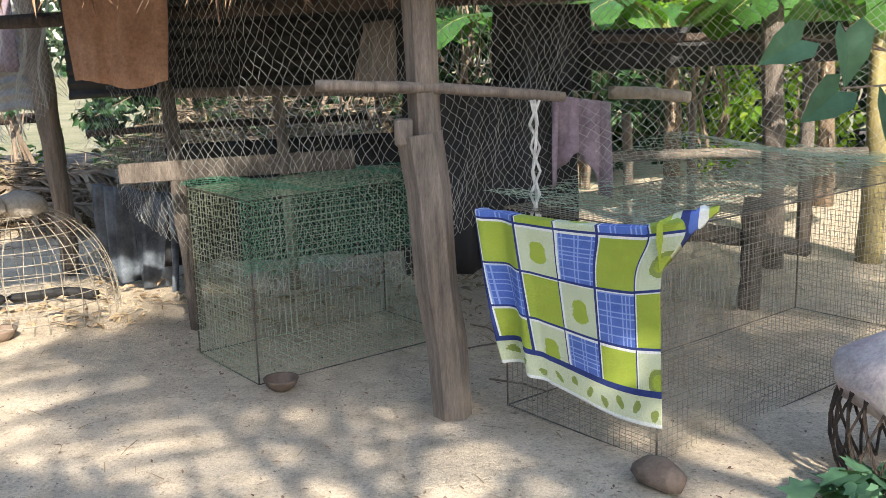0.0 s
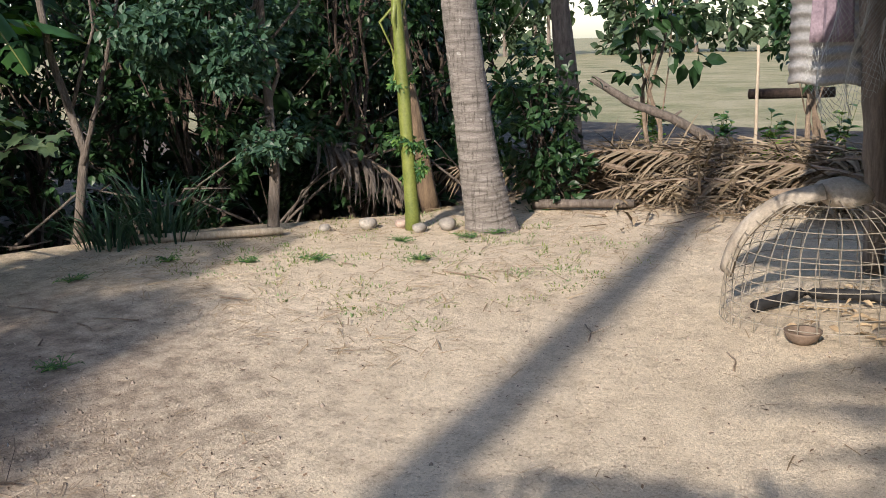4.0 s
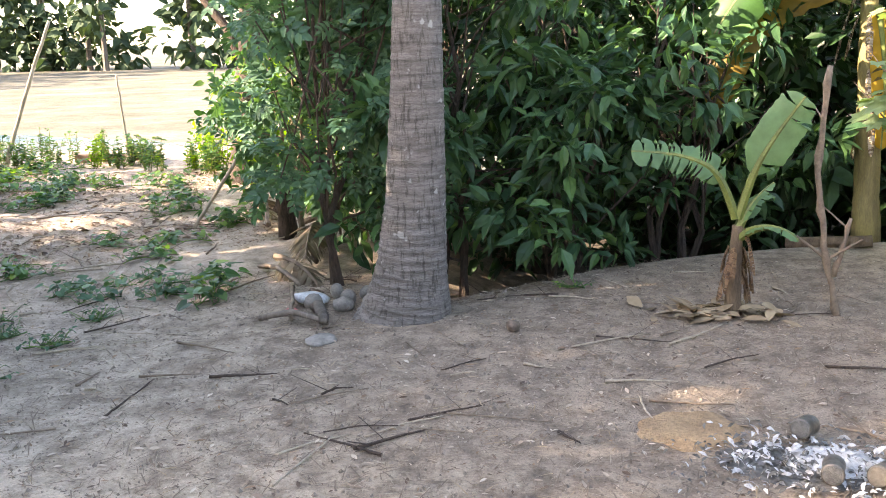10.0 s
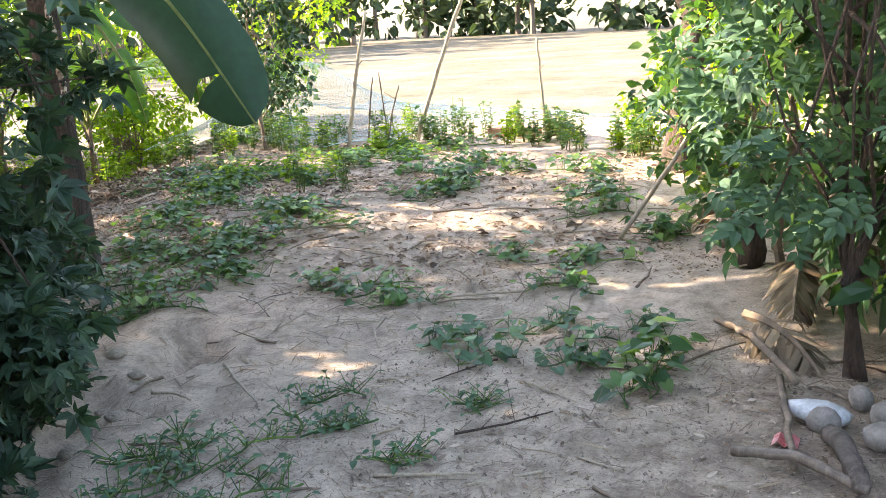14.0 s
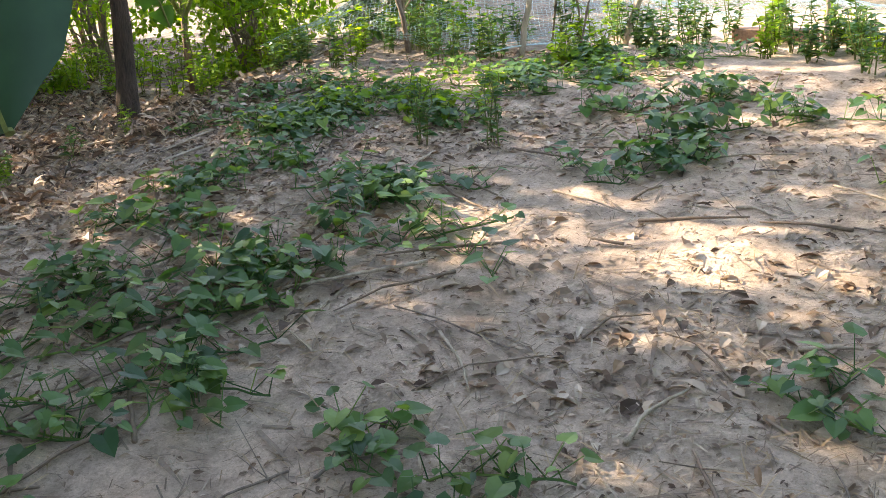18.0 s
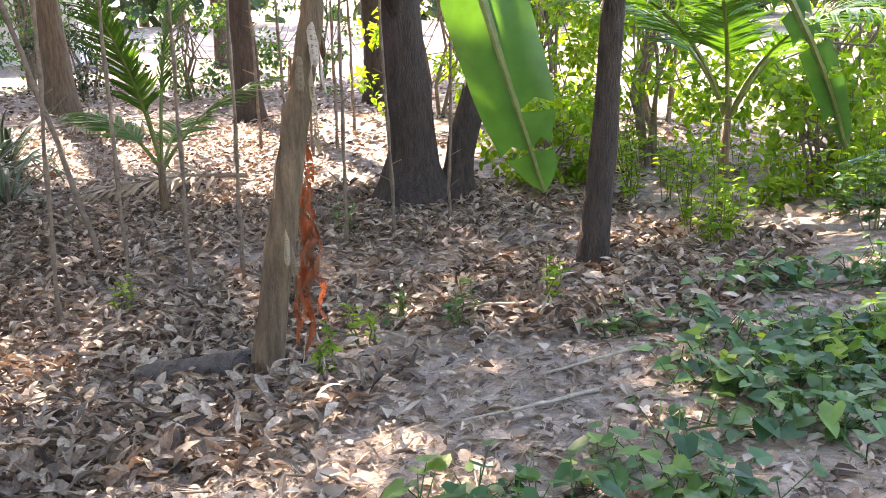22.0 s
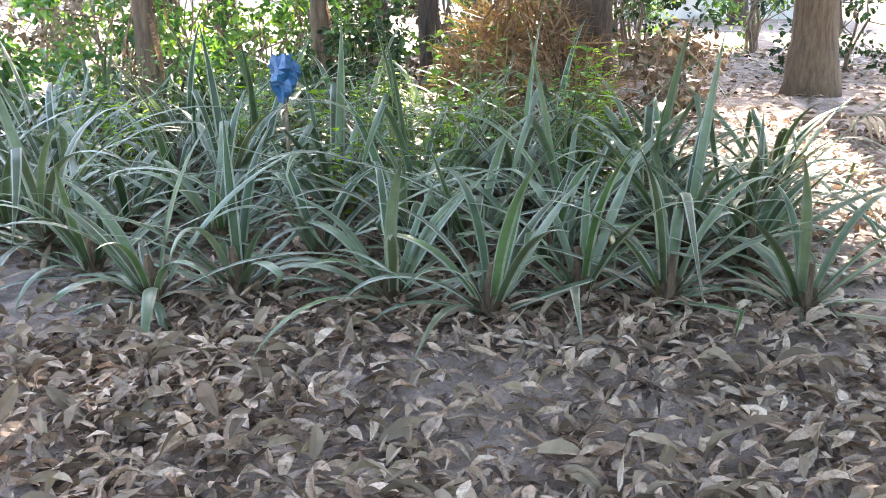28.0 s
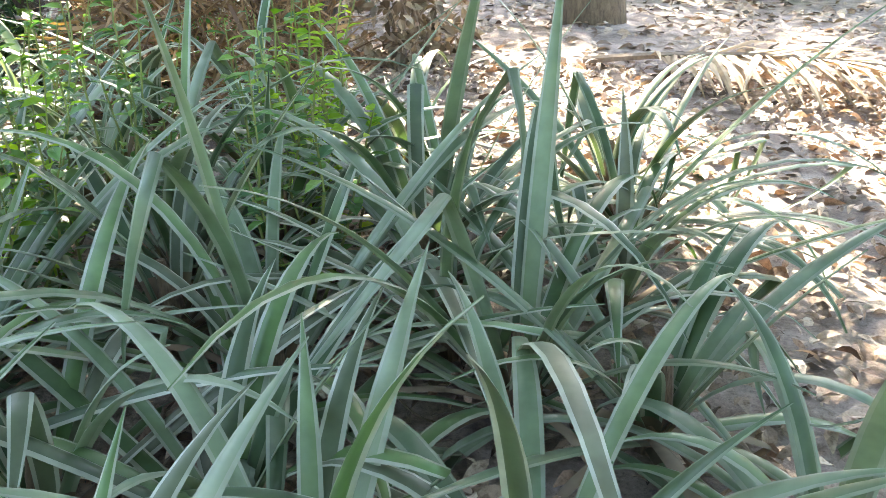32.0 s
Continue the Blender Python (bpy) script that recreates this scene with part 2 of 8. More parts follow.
def plated_bark():
    """Brown bark that flakes in plates."""
    m = surface("plated_bark", (0.13, 0.095, 0.07), (0.30, 0.235, 0.185), 12, 0.9, 0.9, 0.03, (2, 2, 1), 45)
    nt = m.node_tree
    bsdf = nt.nodes["Principled BSDF"]
    col = bsdf.inputs["Base Color"].links[0].from_socket
    cell = nt.nodes.new("ShaderNodeTexVoronoi")
    cell.feature = "DISTANCE_TO_EDGE"
    cell.inputs["Scale"].default_value = 30
    place = nt.nodes.new("ShaderNodeMapping")
    place.inputs["Scale"].default_value = (1.6, 1.6, 0.8)
    nt.links.new(nt.nodes.new("ShaderNodeTexCoord").outputs["Object"], place.inputs[0])
    nt.links.new(place.outputs[0], cell.inputs["Vector"])
    crack = ramp(nt, cell.outputs["Distance"], [(0.0, (0.4, 0.36, 0.32)), (0.1, (1, 1, 1))])
    nt.links.new(mixed(nt, col, crack, 0.6, "MULTIPLY"), bsdf.inputs["Base Color"])
    bumped(nt, bsdf, crack, 0.9, 0.02)
    return m


M_PLATE = plated_bark()
M_STEM = surface("green_stem", (0.09, 0.12, 0.022), (0.20, 0.225, 0.055), 6, 0.5, 0.2, 0.01)
M_BANSTEM = surface("banana_stem", (0.16, 0.13, 0.06), (0.33, 0.27, 0.10), 6, 0.6, 0.4, 0.01, (3, 3, 0.5))
M_SHAGSTEM = surface("shaggy_stem", (0.09, 0.06, 0.04), (0.26, 0.18, 0.11), 7, 0.85, 0.7, 0.02, (4, 4, 0.6))
M_GRIT = surface("dark_grit", (0.12, 0.095, 0.075), (0.34, 0.275, 0.22), 25, 0.95, 0.3, 0.004)
M_OLIVESTEM = surface("olive_stem", (0.08, 0.05, 0.026), (0.28, 0.185, 0.10), 7, 0.75, 0.6, 0.015, (4, 4, 0.6))
M_TWIG = surface("twig", (0.13, 0.095, 0.07), (0.28, 0.21, 0.15), 14, 0.85, 0.5, 0.006)
M_STAKE = surface("stake_stem", (0.10, 0.072, 0.052), (0.30, 0.22, 0.15), 12, 0.75, 0.5, 0.006)
M_WOOD = surface("weathered_timber", (0.11, 0.088, 0.07), (0.29, 0.235, 0.19), 6, 0.85, 0.5, 0.01, (6, 6, 0.7), 50)
M_PALEWOOD = surface("pale_timber", (0.30, 0.24, 0.17), (0.52, 0.44, 0.34), 6, 0.85, 0.4, 0.008, (6, 6, 0.8), 50)
M_STONE = surface("stone", (0.16, 0.145, 0.125), (0.35, 0.32, 0.285), 9, 0.85, 0.4, 0.01)
M_PALESTONE = surface("pale_stone", (0.20, 0.18, 0.155), (0.42, 0.385, 0.335), 12, 0.85, 0.4, 0.008)
M_PINKSTONE = surface("pink_stone", (0.30, 0.22, 0.18), (0.46, 0.36, 0.30), 12, 0.85, 0.4, 0.008)
M_BROWNSTONE = surface("brown_stone", (0.10, 0.07, 0.05), (0.22, 0.16, 0.12), 9, 0.8, 0.5, 0.01)
M_L_BUSH = leafy("bush_leaf", [(0.013, 0.034, 0.014), (0.023, 0.058, 0.021), (0.040, 0.088, 0.033)], 0.38, 0.15)
M_L_GLOSSY = leafy("glossy_leaf", [(0.022, 0.058, 0.03), (0.042, 0.105, 0.05), (0.08, 0.17, 0.075), (0.03, 0.075, 0.036), (0.12, 0.24, 0.08)], 0.32, 0.2)
M_L_BLUE = leafy("bluish_leaf", [(0.045, 0.105, 0.065), (0.07, 0.155, 0.09), (0.11, 0.21, 0.125)], 0.55, 0.25)
M_L_SHRUB = leafy("shrub_leaf", [(0.02, 0.05, 0.033), (0.035, 0.08, 0.05), (0.065, 0.125, 0.08), (0.03, 0.07, 0.042)], 0.42, 0.2)
M_L_PALE = leafy("pale_leaf", [(0.15, 0.22, 0.11), (0.20, 0.28, 0.15), (0.26, 0.33, 0.18)], 0.55, 0.35)
M_L_FRESH = leafy("fresh_leaf", [(0.09, 0.20, 0.02), (0.17, 0.31, 0.035), (0.28, 0.39, 0.055)], 0.5, 0.55, (1.6, 1.6, 0.4))
M_L_VINE = leafy("vine_leaf", [(0.03, 0.085, 0.04), (0.05, 0.13, 0.05), (0.09, 0.20, 0.055), (0.04, 0.11, 0.045), (0.19, 0.31, 0.08), (0.035, 0.09, 0.05)], 0.38, 0.35)
M_L_YELLOW = leafy("yellow_leaf", [(0.35, 0.24, 0.02), (0.5, 0.34, 0.03), (0.42, 0.2, 0.03)], 0.6, 0.35, (1.2, 1.1, 0.6))
M_L_AGEING = leafy("ageing_blade", [(0.05, 0.10, 0.03), (0.16, 0.14, 0.03), (0.30, 0.17, 0.03)], 0.5, 0.3, (1.4, 1.2, 0.5))
M_L_BANANA = leafy("banana_blade", [(0.04, 0.115, 0.03), (0.06, 0.15, 0.04)], 0.4, 0.3, (1.5, 1.6, 0.5))
# banana green darkened: the shade over this leaf is in its colour
M_L_SHADEBLADE = leafy("banana_blade_shaded", [(0.016, 0.052, 0.022), (0.024, 0.068, 0.03)], 0.42, 0.05)
# brighter banana green, with the sun on the blade put into the tone
M_L_SUNBLADE = leafy("banana_blade_sunlit", [(0.05, 0.14, 0.035), (0.08, 0.185, 0.04)], 0.32, 0.4, (1.7, 1.7, 0.4))
M_L_GREYBAN = leafy("banana_blade_pale", [(0.10, 0.19, 0.09), (0.13, 0.23, 0.11)], 0.45, 0.3)
M_L_STRAP = leafy("strap_leaf", [(0.035, 0.065, 0.032), (0.07, 0.115, 0.06), (0.15, 0.195, 0.13), (0.07, 0.135, 0.045), (0.04, 0.075, 0.038), (0.11, 0.125, 0.08)], 0.36, 0.16, (1.2, 1.4, 0.7))
M_L_MARGIN = leafy("strap_margin", [(0.12, 0.16, 0.10), (0.29, 0.32, 0.25)], 0.45, 0.2, (1.1, 1.1, 0.9))
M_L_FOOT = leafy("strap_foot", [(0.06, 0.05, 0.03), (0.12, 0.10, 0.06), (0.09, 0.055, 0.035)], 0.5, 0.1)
M_L_FROND = leafy("frond_leaf", [(0.05, 0.13, 0.02), (0.085, 0.19, 0.03)], 0.35, 0.28)
M_L_DEAD = leafy("dead_leaf", [(0.07, 0.046, 0.033), (0.18, 0.125, 0.09), (0.30, 0.225, 0.165), (0.45, 0.36, 0.275), (0.60, 0.51, 0.41), (0.34, 0.225, 0.14), (0.12, 0.078, 0.055)], 0.75, 0.1, (1.1, 0.9, 0.7))
M_L_LITTER = leafy("litter_leaf", [(0.04, 0.027, 0.02), (0.52, 0.405, 0.30), (0.065, 0.044, 0.033), (0.36, 0.255, 0.175), (0.58, 0.47, 0.36), (0.05, 0.035, 0.027), (0.28, 0.18, 0.12), (0.50, 0.385, 0.285), (0.10, 0.064, 0.045)], 0.55, 0.1, (1.1, 0.9, 0.7), 0.8)
M_L_STRAW = leafy("dry_straw", [(0.22, 0.16, 0.10), (0.36, 0.27, 0.17), (0.45, 0.35, 0.23)], 0.75, 0.12, (1.1, 0.9, 0.7))
M_L_HUSK = leafy("dry_husk", [(0.09, 0.068, 0.046), (0.19, 0.148, 0.10), (0.33, 0.265, 0.185), (0.15, 0.105, 0.068), (0.24, 0.20, 0.135)], 0.8, 0.1, (1.1, 0.9, 0.7))
M_L_RUST = leafy("rust_leaf", [(0.20, 0.08, 0.04), (0.44, 0.15, 0.06), (0.30, 0.14, 0.08)], 0.8, 0.4, (1.5, 0.8, 0.5))
M_L_GRASS = leafy("grass_blade", [(0.10, 0.15, 0.05), (0.18, 0.22, 0.08), (0.28, 0.27, 0.13)], 0.6, 0.3)
M_L_BROWN = leafy("brown_brush", [(0.10, 0.06, 0.04), (0.20, 0.12, 0.07), (0.27, 0.17, 0.10)], 0.8, 0.1)
M_L_FAR = leafy("far_leaf", [(0.035, 0.06, 0.035), (0.05, 0.085, 0.045), (0.075, 0.11, 0.06)], 0.8, 0.12)

# ---- mesh helpers ----


class Build:
    """Gathers vertices and faces, then links them as one mesh object."""

    def __init__(self):
        self.v, self.f, self.n = [], [], 0

    def add(self, verts, faces):
        verts = np.asarray(verts, float).reshape(-1, 3)
        self.v.append(verts)
        self.f.extend([[i + self.n for i in f] for f in faces])
        self.n += len(verts)

    def add_many(self, verts, faces, copies, size):
        """verts: copies * size of them; the same faces for each copy."""
        self.v.append(verts)
        for f in faces:
            a = np.asarray(f)[None, :] + (np.arange(copies) * size)[:, None] + self.n
            self.f.extend(a.tolist())
        self.n += copies * size

    def tube(self, pts, radii, sides=8, wobble=0.0, rng=None):
        pts = [Vector(p) for p in pts]
        rows = []
        ref = Vector((1, 0.13, 0.07))
        for i, p in enumerate(pts):
            d = (pts[min(i + 1, len(pts) - 1)] - pts[max(i - 1, 0)]).normalized()
            if abs(d.dot(ref)) > 0.93:
                ref = Vector((0.1, 1, 0.05))
            a = (ref - d * d.dot(ref)).normalized()
            b = d.cross(a)
            for k in range(sides):
                w = 2 * math.pi * k / sides
                r = radii[i] * (1 + (rng.uniform(-wobble, wobble) if rng else 0))
                rows.append(p + a * (r * math.cos(w)) + b * (r * math.sin(w)))
        faces = []
        for i in range(len(pts) - 1):
            for k in range(sides):
                k2 = (k + 1) % sides
                faces.append([i * sides + k, i * sides + k2, (i + 1) * sides + k2, (i + 1) * sides + k])
        faces.append(list(range(sides - 1, -1, -1)))
        faces.append([(len(pts) - 1) * sides + k for k in range(sides)])
        self.add([tuple(r) for r in rows], faces)
        return self

    def bar(self, a, b, r, sides=4):
        return self.tube([a, b], [r, r], sides)

    def box(self, m, sx, sy, sz, bevel=0.0):
        bm = bmesh.new()
        bmesh.ops.create_cube(bm, size=1)
        bmesh.ops.scale(bm, vec=(sx, sy, sz), verts=bm.verts)
        if bevel:
            bmesh.ops.bevel(bm, geom=bm.edges[:], offset=bevel, segments=1, affect="EDGES")
        bmesh.ops.transform(bm, matrix=m, verts=bm.verts)
        bm.verts.index_update()
        self.add([tuple(v.co) for v in bm.verts], [[v.index for v in f.verts] for f in bm.faces])
        bm.free()
        return self

    def make(self, name, material, parent=None, label="", smooth=False):
        me = bpy.data.meshes.new(name)
        me.from_pydata(np.concatenate(self.v).tolist(), [], self.f)
        if smooth:
            me.shade_smooth()
        me.materials.append(material)
        ob = new(name, me)
        if parent:
            ob.parent = parent
        if label:
            ob["label"] = label
        return ob


def thing(name, label, category, at=(0, 0, 0), group="", kind=""):
    ob = new(name)
    ob.empty_display_size = 0.1
    ob.location = at
    return tagged(ob, label, category, group, kind)


def unit(a):
    return a / np.maximum(1e-9, np.linalg.norm(a, axis=-1, keepdims=True))


def half_leaf(w, tip=-0.12, fold=0.1):
    """A leaf one long, of two folded halves with a rounded outline."""
    v = [(0, 0, 0), (w, 0.28, fold), (w * 0.85, 0.62, fold * 0.6), (0, 1, tip), (-w * 0.85, 0.62, fold * 0.6), (-w, 0.28, fold), (0, 0.5, 0)]
    return np.array(v), [[0, 1, 2, 6], [6, 2, 3], [0, 6, 4, 5], [6, 3, 4]]


def joined(parts):
    vs, fs, n = [], [], 0
    for v, f in parts:
        vs.append(v)
        fs += [[i + n for i in q] for q in f]
        n += len(v)
    return np.concatenate(vs), fs


def turned(leaf, angle, at, size):
    v, f = leaf
    c, s = math.cos(angle), math.sin(angle)
    r = np.stack([v[:, 0] * c + v[:, 1] * s, -v[:, 0] * s + v[:, 1] * c, v[:, 2]], 1) * size
    return r + np.array(at), f


LANCE = half_leaf(0.2)
OVAL = half_leaf(0.3)
HEART = (np.array([(0, 0.08, 0), (0.28, -0.12, 0.07), (0.48, 0.14, 0.1), (0.36, 0.55, 0.05), (0, 1, -0.08), (-0.36, 0.55, 0.05), (-0.48, 0.14, 0.1), (-0.28, -0.12, 0.07), (0, 0.45, 0)]),
         [[0, 1, 2, 8], [8, 2, 3], [8, 3, 4], [0, 8, 6, 7], [8, 5, 6], [8, 4, 5]])
PALM5 = joined([turned(half_leaf(0.2), a, (0, 0.12, 0), s) for a, s in ((0, 0.9), (0.75, 0.8), (-0.75, 0.8), (1.6, 0.6), (-1.6, 0.6))])
PINNATE = joined([turned(half_leaf(0.26), a * sd, (0, y, 0), s) for y, a, s in ((0.12, 1.1, 0.34), (0.34, 1.0, 0.4), (0.56, 0.9, 0.38)) for sd in (1, -1)] + [turned(half_leaf(0.26), 0, (0, 0.66, 0), 0.4)])
BLADE = (np.array([(-0.03, 0, 0), (0.03, 0, 0), (-0.028, 0.5, 0.0), (0.028, 0.5, 0.0), (0, 1, -0.2)]), [[0, 1, 3, 2], [2, 3, 4]])


def dry_leaf(roll_a, roll_b, arch, twist):
    """A dead leaf one long: five rows of three points, its two sides rolled up and its spine arched."""
    v = []
    for k, w in enumerate((0.015, 0.13, 0.18, 0.13, 0.012)):
        y = k / 4
        z = arch * math.sin(math.pi * y * 0.9) + 0.03
        for sd, roll in ((-1, roll_a), (0, 0), (1, roll_b)):
            a = roll * (0.6 + 0.4 * math.sin(y * 5 + twist))
            v.append((sd * w * math.cos(a) + twist * 0.06 * y * y, y * (1 - 0.25 * abs(arch)), z + abs(sd) * w * math.sin(a)))
    return np.array(v), [[k * 3 + i, k * 3 + i + 1, k * 3 + i + 4, k * 3 + i + 3] for k in range(4) for i in range(2)]


CURL_TIGHT = dry_leaf(1.5, 1.1, 0.22, 1.0)
CURL = dry_leaf(0.8, 0.35, 0.12, -1.0)
FLAT = dry_leaf(0.15, 0.3, 0.03, 0.6)
CRINKLED = dry_leaf(1.0, -0.55, 0.2, 1.5)
WARPED = dry_leaf(0.35, 1.3, -0.12, -1.7)


def scatter(b, leaf, P, X, N, S):
    """Copies of a leaf at P, growing along X, facing N, of size S."""
    tv, tf = leaf
    P, X, N = np.asarray(P, float), unit(np.asarray(X, float)), np.asarray(N, float)
    side = unit(np.cross(X, N))
    nn = np.cross(side, X)
    S = np.broadcast_to(np.asarray(S, float), (len(P),))[:, None, None]
    v = P[:, None] + S * (tv[None, :, 0:1] * side[:, None] + tv[None, :, 1:2] * X[:, None] + tv[None, :, 2:3] * nn[:, None])
    b.add_many(v.reshape(-1, 3), tf, len(P), len(tv))


def smooth01(a):
    a = min(1.0, max(0.0, a))
    return a * a * (3 - 2 * a)


def ground_z(x, y):
    """Height of the ground: the yard, the sloping path, the hollow with the litter, the fields."""
    q = -y - 0.4 * (x + 4)
    k = x + 7.6
    d = -y + (0.45 if k > 0 else 0.6) * k
    z = -0.09 * smooth01(q / 3.4) - (0.47 - 0.09 * smooth01((x + 6) / 1.5)) * smooth01((d - 6.4) / 3.0)
    edge = -7.75 + 1.3 * ((min(y, 6.5) - 3.2) / 3.0) ** 2
    z -= 0.4 * smooth01((edge - x) / 1.4) * smooth01((y + 1.0) / 1.2) * smooth01((11.5 - y) / 3)
    far = max(smooth01((-15.0 - x) / 3), smooth01((y - 15) / 3))
    z = z * (1 - far) - 0.9 * far
    z -= 0.085 * math.exp(-((x + 7.3) ** 2 + (y + 3.6) ** 2) / 1.7)
    near = 1.0 - smooth01((abs(x + 6) + abs(y + 3) - 22) / 12)
    rough = 0.035 if y < -0.5 else 0.015
    z += near * (rough * noise.noise((x * 0.9, y * 0.9, 0.3)) + 0.4 * rough * noise.noise((x * 3.1, y * 3.1, 1.7)))
    lump = smooth01((-y - 0.3 * (x + 4)) * 0.7 + 0.4)
    z += near * lump * (0.02 * noise.noise((x * 5.5, y * 5.5, 4.1)) + 0.013 * noise.noise((x * 10, y * 10, 9.1)))
    # washed-out bank beside the path
    for ax, ay, bx, by, wide, deep in ((-4.7, -3.35, -5.45, -3.85, 0.22, 0.10), (-5.7, -3.75, -6.1, -3.95, 0.15, 0.09), (-5.3, -4.3, -6.2, -4.7, 0.3, 0.08), (-6.0, -3.75, -6.25, -4.1, 0.2, 0.12)):
        u = min(1.0, max(0.0, ((x - ax) * (bx - ax) + (y - ay) * (by - ay)) / ((bx - ax) ** 2 + (by - ay) ** 2)))
        gap = math.hypot(x - ax - u * (bx - ax), y - ay - u * (by - ay)) / wide * (1 + 0.5 * noise.noise((x * 4, y * 4, 3.3)))
        if gap < 1:
            z -= deep * smooth01(1 - gap)
    return z


def on_ground(x, y, dz=0.0):
    return Vector((x, y, ground_z(x, y) + dz))


def build_ground():
    def axis(lo, hi, step, far):
        inner = list(np.arange(lo, hi + step / 2, step))
        a, s, out = lo, step, []
        while a > lo - far:
            s *= 1.35
            a -= s
            out.append(a)
        b, s, end = hi, step, []
        while b < hi + far:
            s *= 1.35
            b += s
            end.append(b)
        return out[::-1] + inner + end
    xs, ys = axis(-13, 2.4, 0.06, 600), axis(-14, 8.5, 0.06, 600)
    b = Build()
    v = [(x, y, ground_z(x, y)) for y in ys for x in xs]
    w = len(xs)
    b.add(v, [[j * w + i, j * w + i + 1, (j + 1) * w + i + 1, (j + 1) * w + i] for j in range(len(ys) - 1) for i in range(w - 1)])
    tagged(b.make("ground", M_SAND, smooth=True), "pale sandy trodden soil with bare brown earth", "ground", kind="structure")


# ---- plants: how each kind is built ----


def wander(rng, a, b, steps, sway):
    a, b = Vector(a), Vector(b)
    pts = []
    for i in range(steps + 1):
        k = i / steps
        s = sway * math.sin(math.pi * k)
        pts.append(a.lerp(b, k) + Vector((rng.uniform(-s, s), rng.uniform(-s, s), rng.uniform(-s, s) * 0.4)))
    return pts


def leaf_cloud(b, leaf, centre, spread, count, size, rng, droop=0.3, outward=0.8):
    """Leaves in a lumpy clump, thicker towards its rim."""
    c = np.array(centre)
    d = unit(rng.normal(size=(count, 3)))
    r = rng.uniform(0.25, 1.0, (count, 1)) ** 0.5
    P = c + d * r * np.array(spread)
    X = unit(d * outward + rng.normal(size=(count, 3)) * 0.6 + np.array([0, 0, -droop]))
    N = unit(rng.normal(size=(count, 3)) * 0.5 + np.array([0, 0, 1.0]) + d * 0.4)
    scatter(b, leaf, P, X, N, size * rng.uniform(0.6, 1.15, count))


def bush(name, label, x, y, height, spread, clumps, leaves, leaf, size, mat, seed, stems=5, low=0.15, stretch=(1, 1), group="", bark=None, category="bush", z=None):
    """A many-stemmed bush: stems, twigs and clumps of leaves."""
    rng = np.random.default_rng(seed)
    rr = random.Random(seed)
    base = on_ground(x, y, -0.03) if z is None else Vector((x, y, z))
    root = thing(name, label, category, base, group)
    wood, green = Build(), Build()
    heads = []
    for i in range(stems):
        a = rr.uniform(0, 6.28)
        r = spread * rr.uniform(0.1, 0.5)
        top = Vector((math.cos(a) * r * stretch[0], math.sin(a) * r * stretch[1], height * rr.uniform(0.6, 0.95)))
        foot = Vector((math.cos(a) * 0.12 * spread, math.sin(a) * 0.12 * spread, 0))
        pts = wander(rr, foot, top, 5, 0.06 * height)
        wood.tube(pts, [0.022 * (1 - 0.15 * k) * (0.6 + 0.3 * height) for k in range(6)], 6)
        heads.append(pts)
    for i in range(clumps):
        a, k = rr.uniform(0, 6.28), rr.uniform(low, 1.0)
        r = spread * math.sqrt(rr.uniform(0.05, 1)) * (0.65 + 0.5 * math.sin(math.pi * min(1, k + 0.05)))
        c = (math.cos(a) * r * stretch[0], math.sin(a) * r * stretch[1], height * k)
        s = rr.uniform(0.16, 0.34) * (0.4 + 0.35 * spread)
        leaf_cloud(green, leaf, c, (s, s, s * 0.75), max(4, int(leaves / clumps * rr.uniform(0.5, 1.5))), size, rng)
        if i % 2 == 0:
            h = rr.choice(heads)
            st = h[rr.randrange(1, 5)]
            wood.tube(wander(rr, st, c, 3, 0.05), [0.009, 0.008, 0.006, 0.004], 5)
    wood.make("wood", bark or M_TWIG, root)
    green.make("foliage", mat, root)
    return root


def tree(name, label, x, y, bend, radius, crown, leaf, size, mat, bark, seed, group="", sides=12, flare=1.5, limbs=5, category="tree"):
    """Trunk through the points of bend (dx, dy, height), limbs, and a crown of clumps: (dx, dy, z, spread, leaves)."""
    rng, rr = np.random.default_rng(seed), random.Random(seed)
    root = thing(name, label, category, on_ground(x, y, -0.05), group)
    b = Build()
    pts = [Vector((0, 0, 0))] + [Vector(p) for p in bend]
    fine, rad = [], []
    for i in range(len(pts) - 1):
        for k in range(5):
            f = k / 5
            fine.append(pts[i].lerp(pts[i + 1], f))
    fine.append(pts[-1])
    n = len(fine)
    for i in range(n):
        k = i / (n - 1)
        rad.append(radius * ((1 - 0.45 * k) + (flare - 1) * max(0, 1 - fine[i].z / (radius * 2.5)) ** 2))
    b.tube(fine, rad, sides, 0.07, rr)
    b.make("trunk", bark, root, smooth=True)
    if crown:
        lb, green = Build(), Build()
        for dx, dy, z, s, count in crown:
            st = fine[rr.randrange(int(n * 0.6), n)]
            lb.tube(wander(rr, st, (dx, dy, z), 5, 0.12), [radius * 0.4 * (1 - 0.17 * k) for k in range(6)], 6)
            for j in range(5):
                o = [rr.uniform(-0.7, 0.7) * s, rr.uniform(-0.7, 0.7) * s, rr.uniform(-0.4, 0.4) * s]
                leaf_cloud(green, leaf, (dx + o[0], dy + o[1], z + o[2]), (s * 0.5, s * 0.5, s * 0.35), count // 5, size, rng)
        lb.make("bough", bark, root, smooth=True)
        green.make("crown", mat, root)
    return root


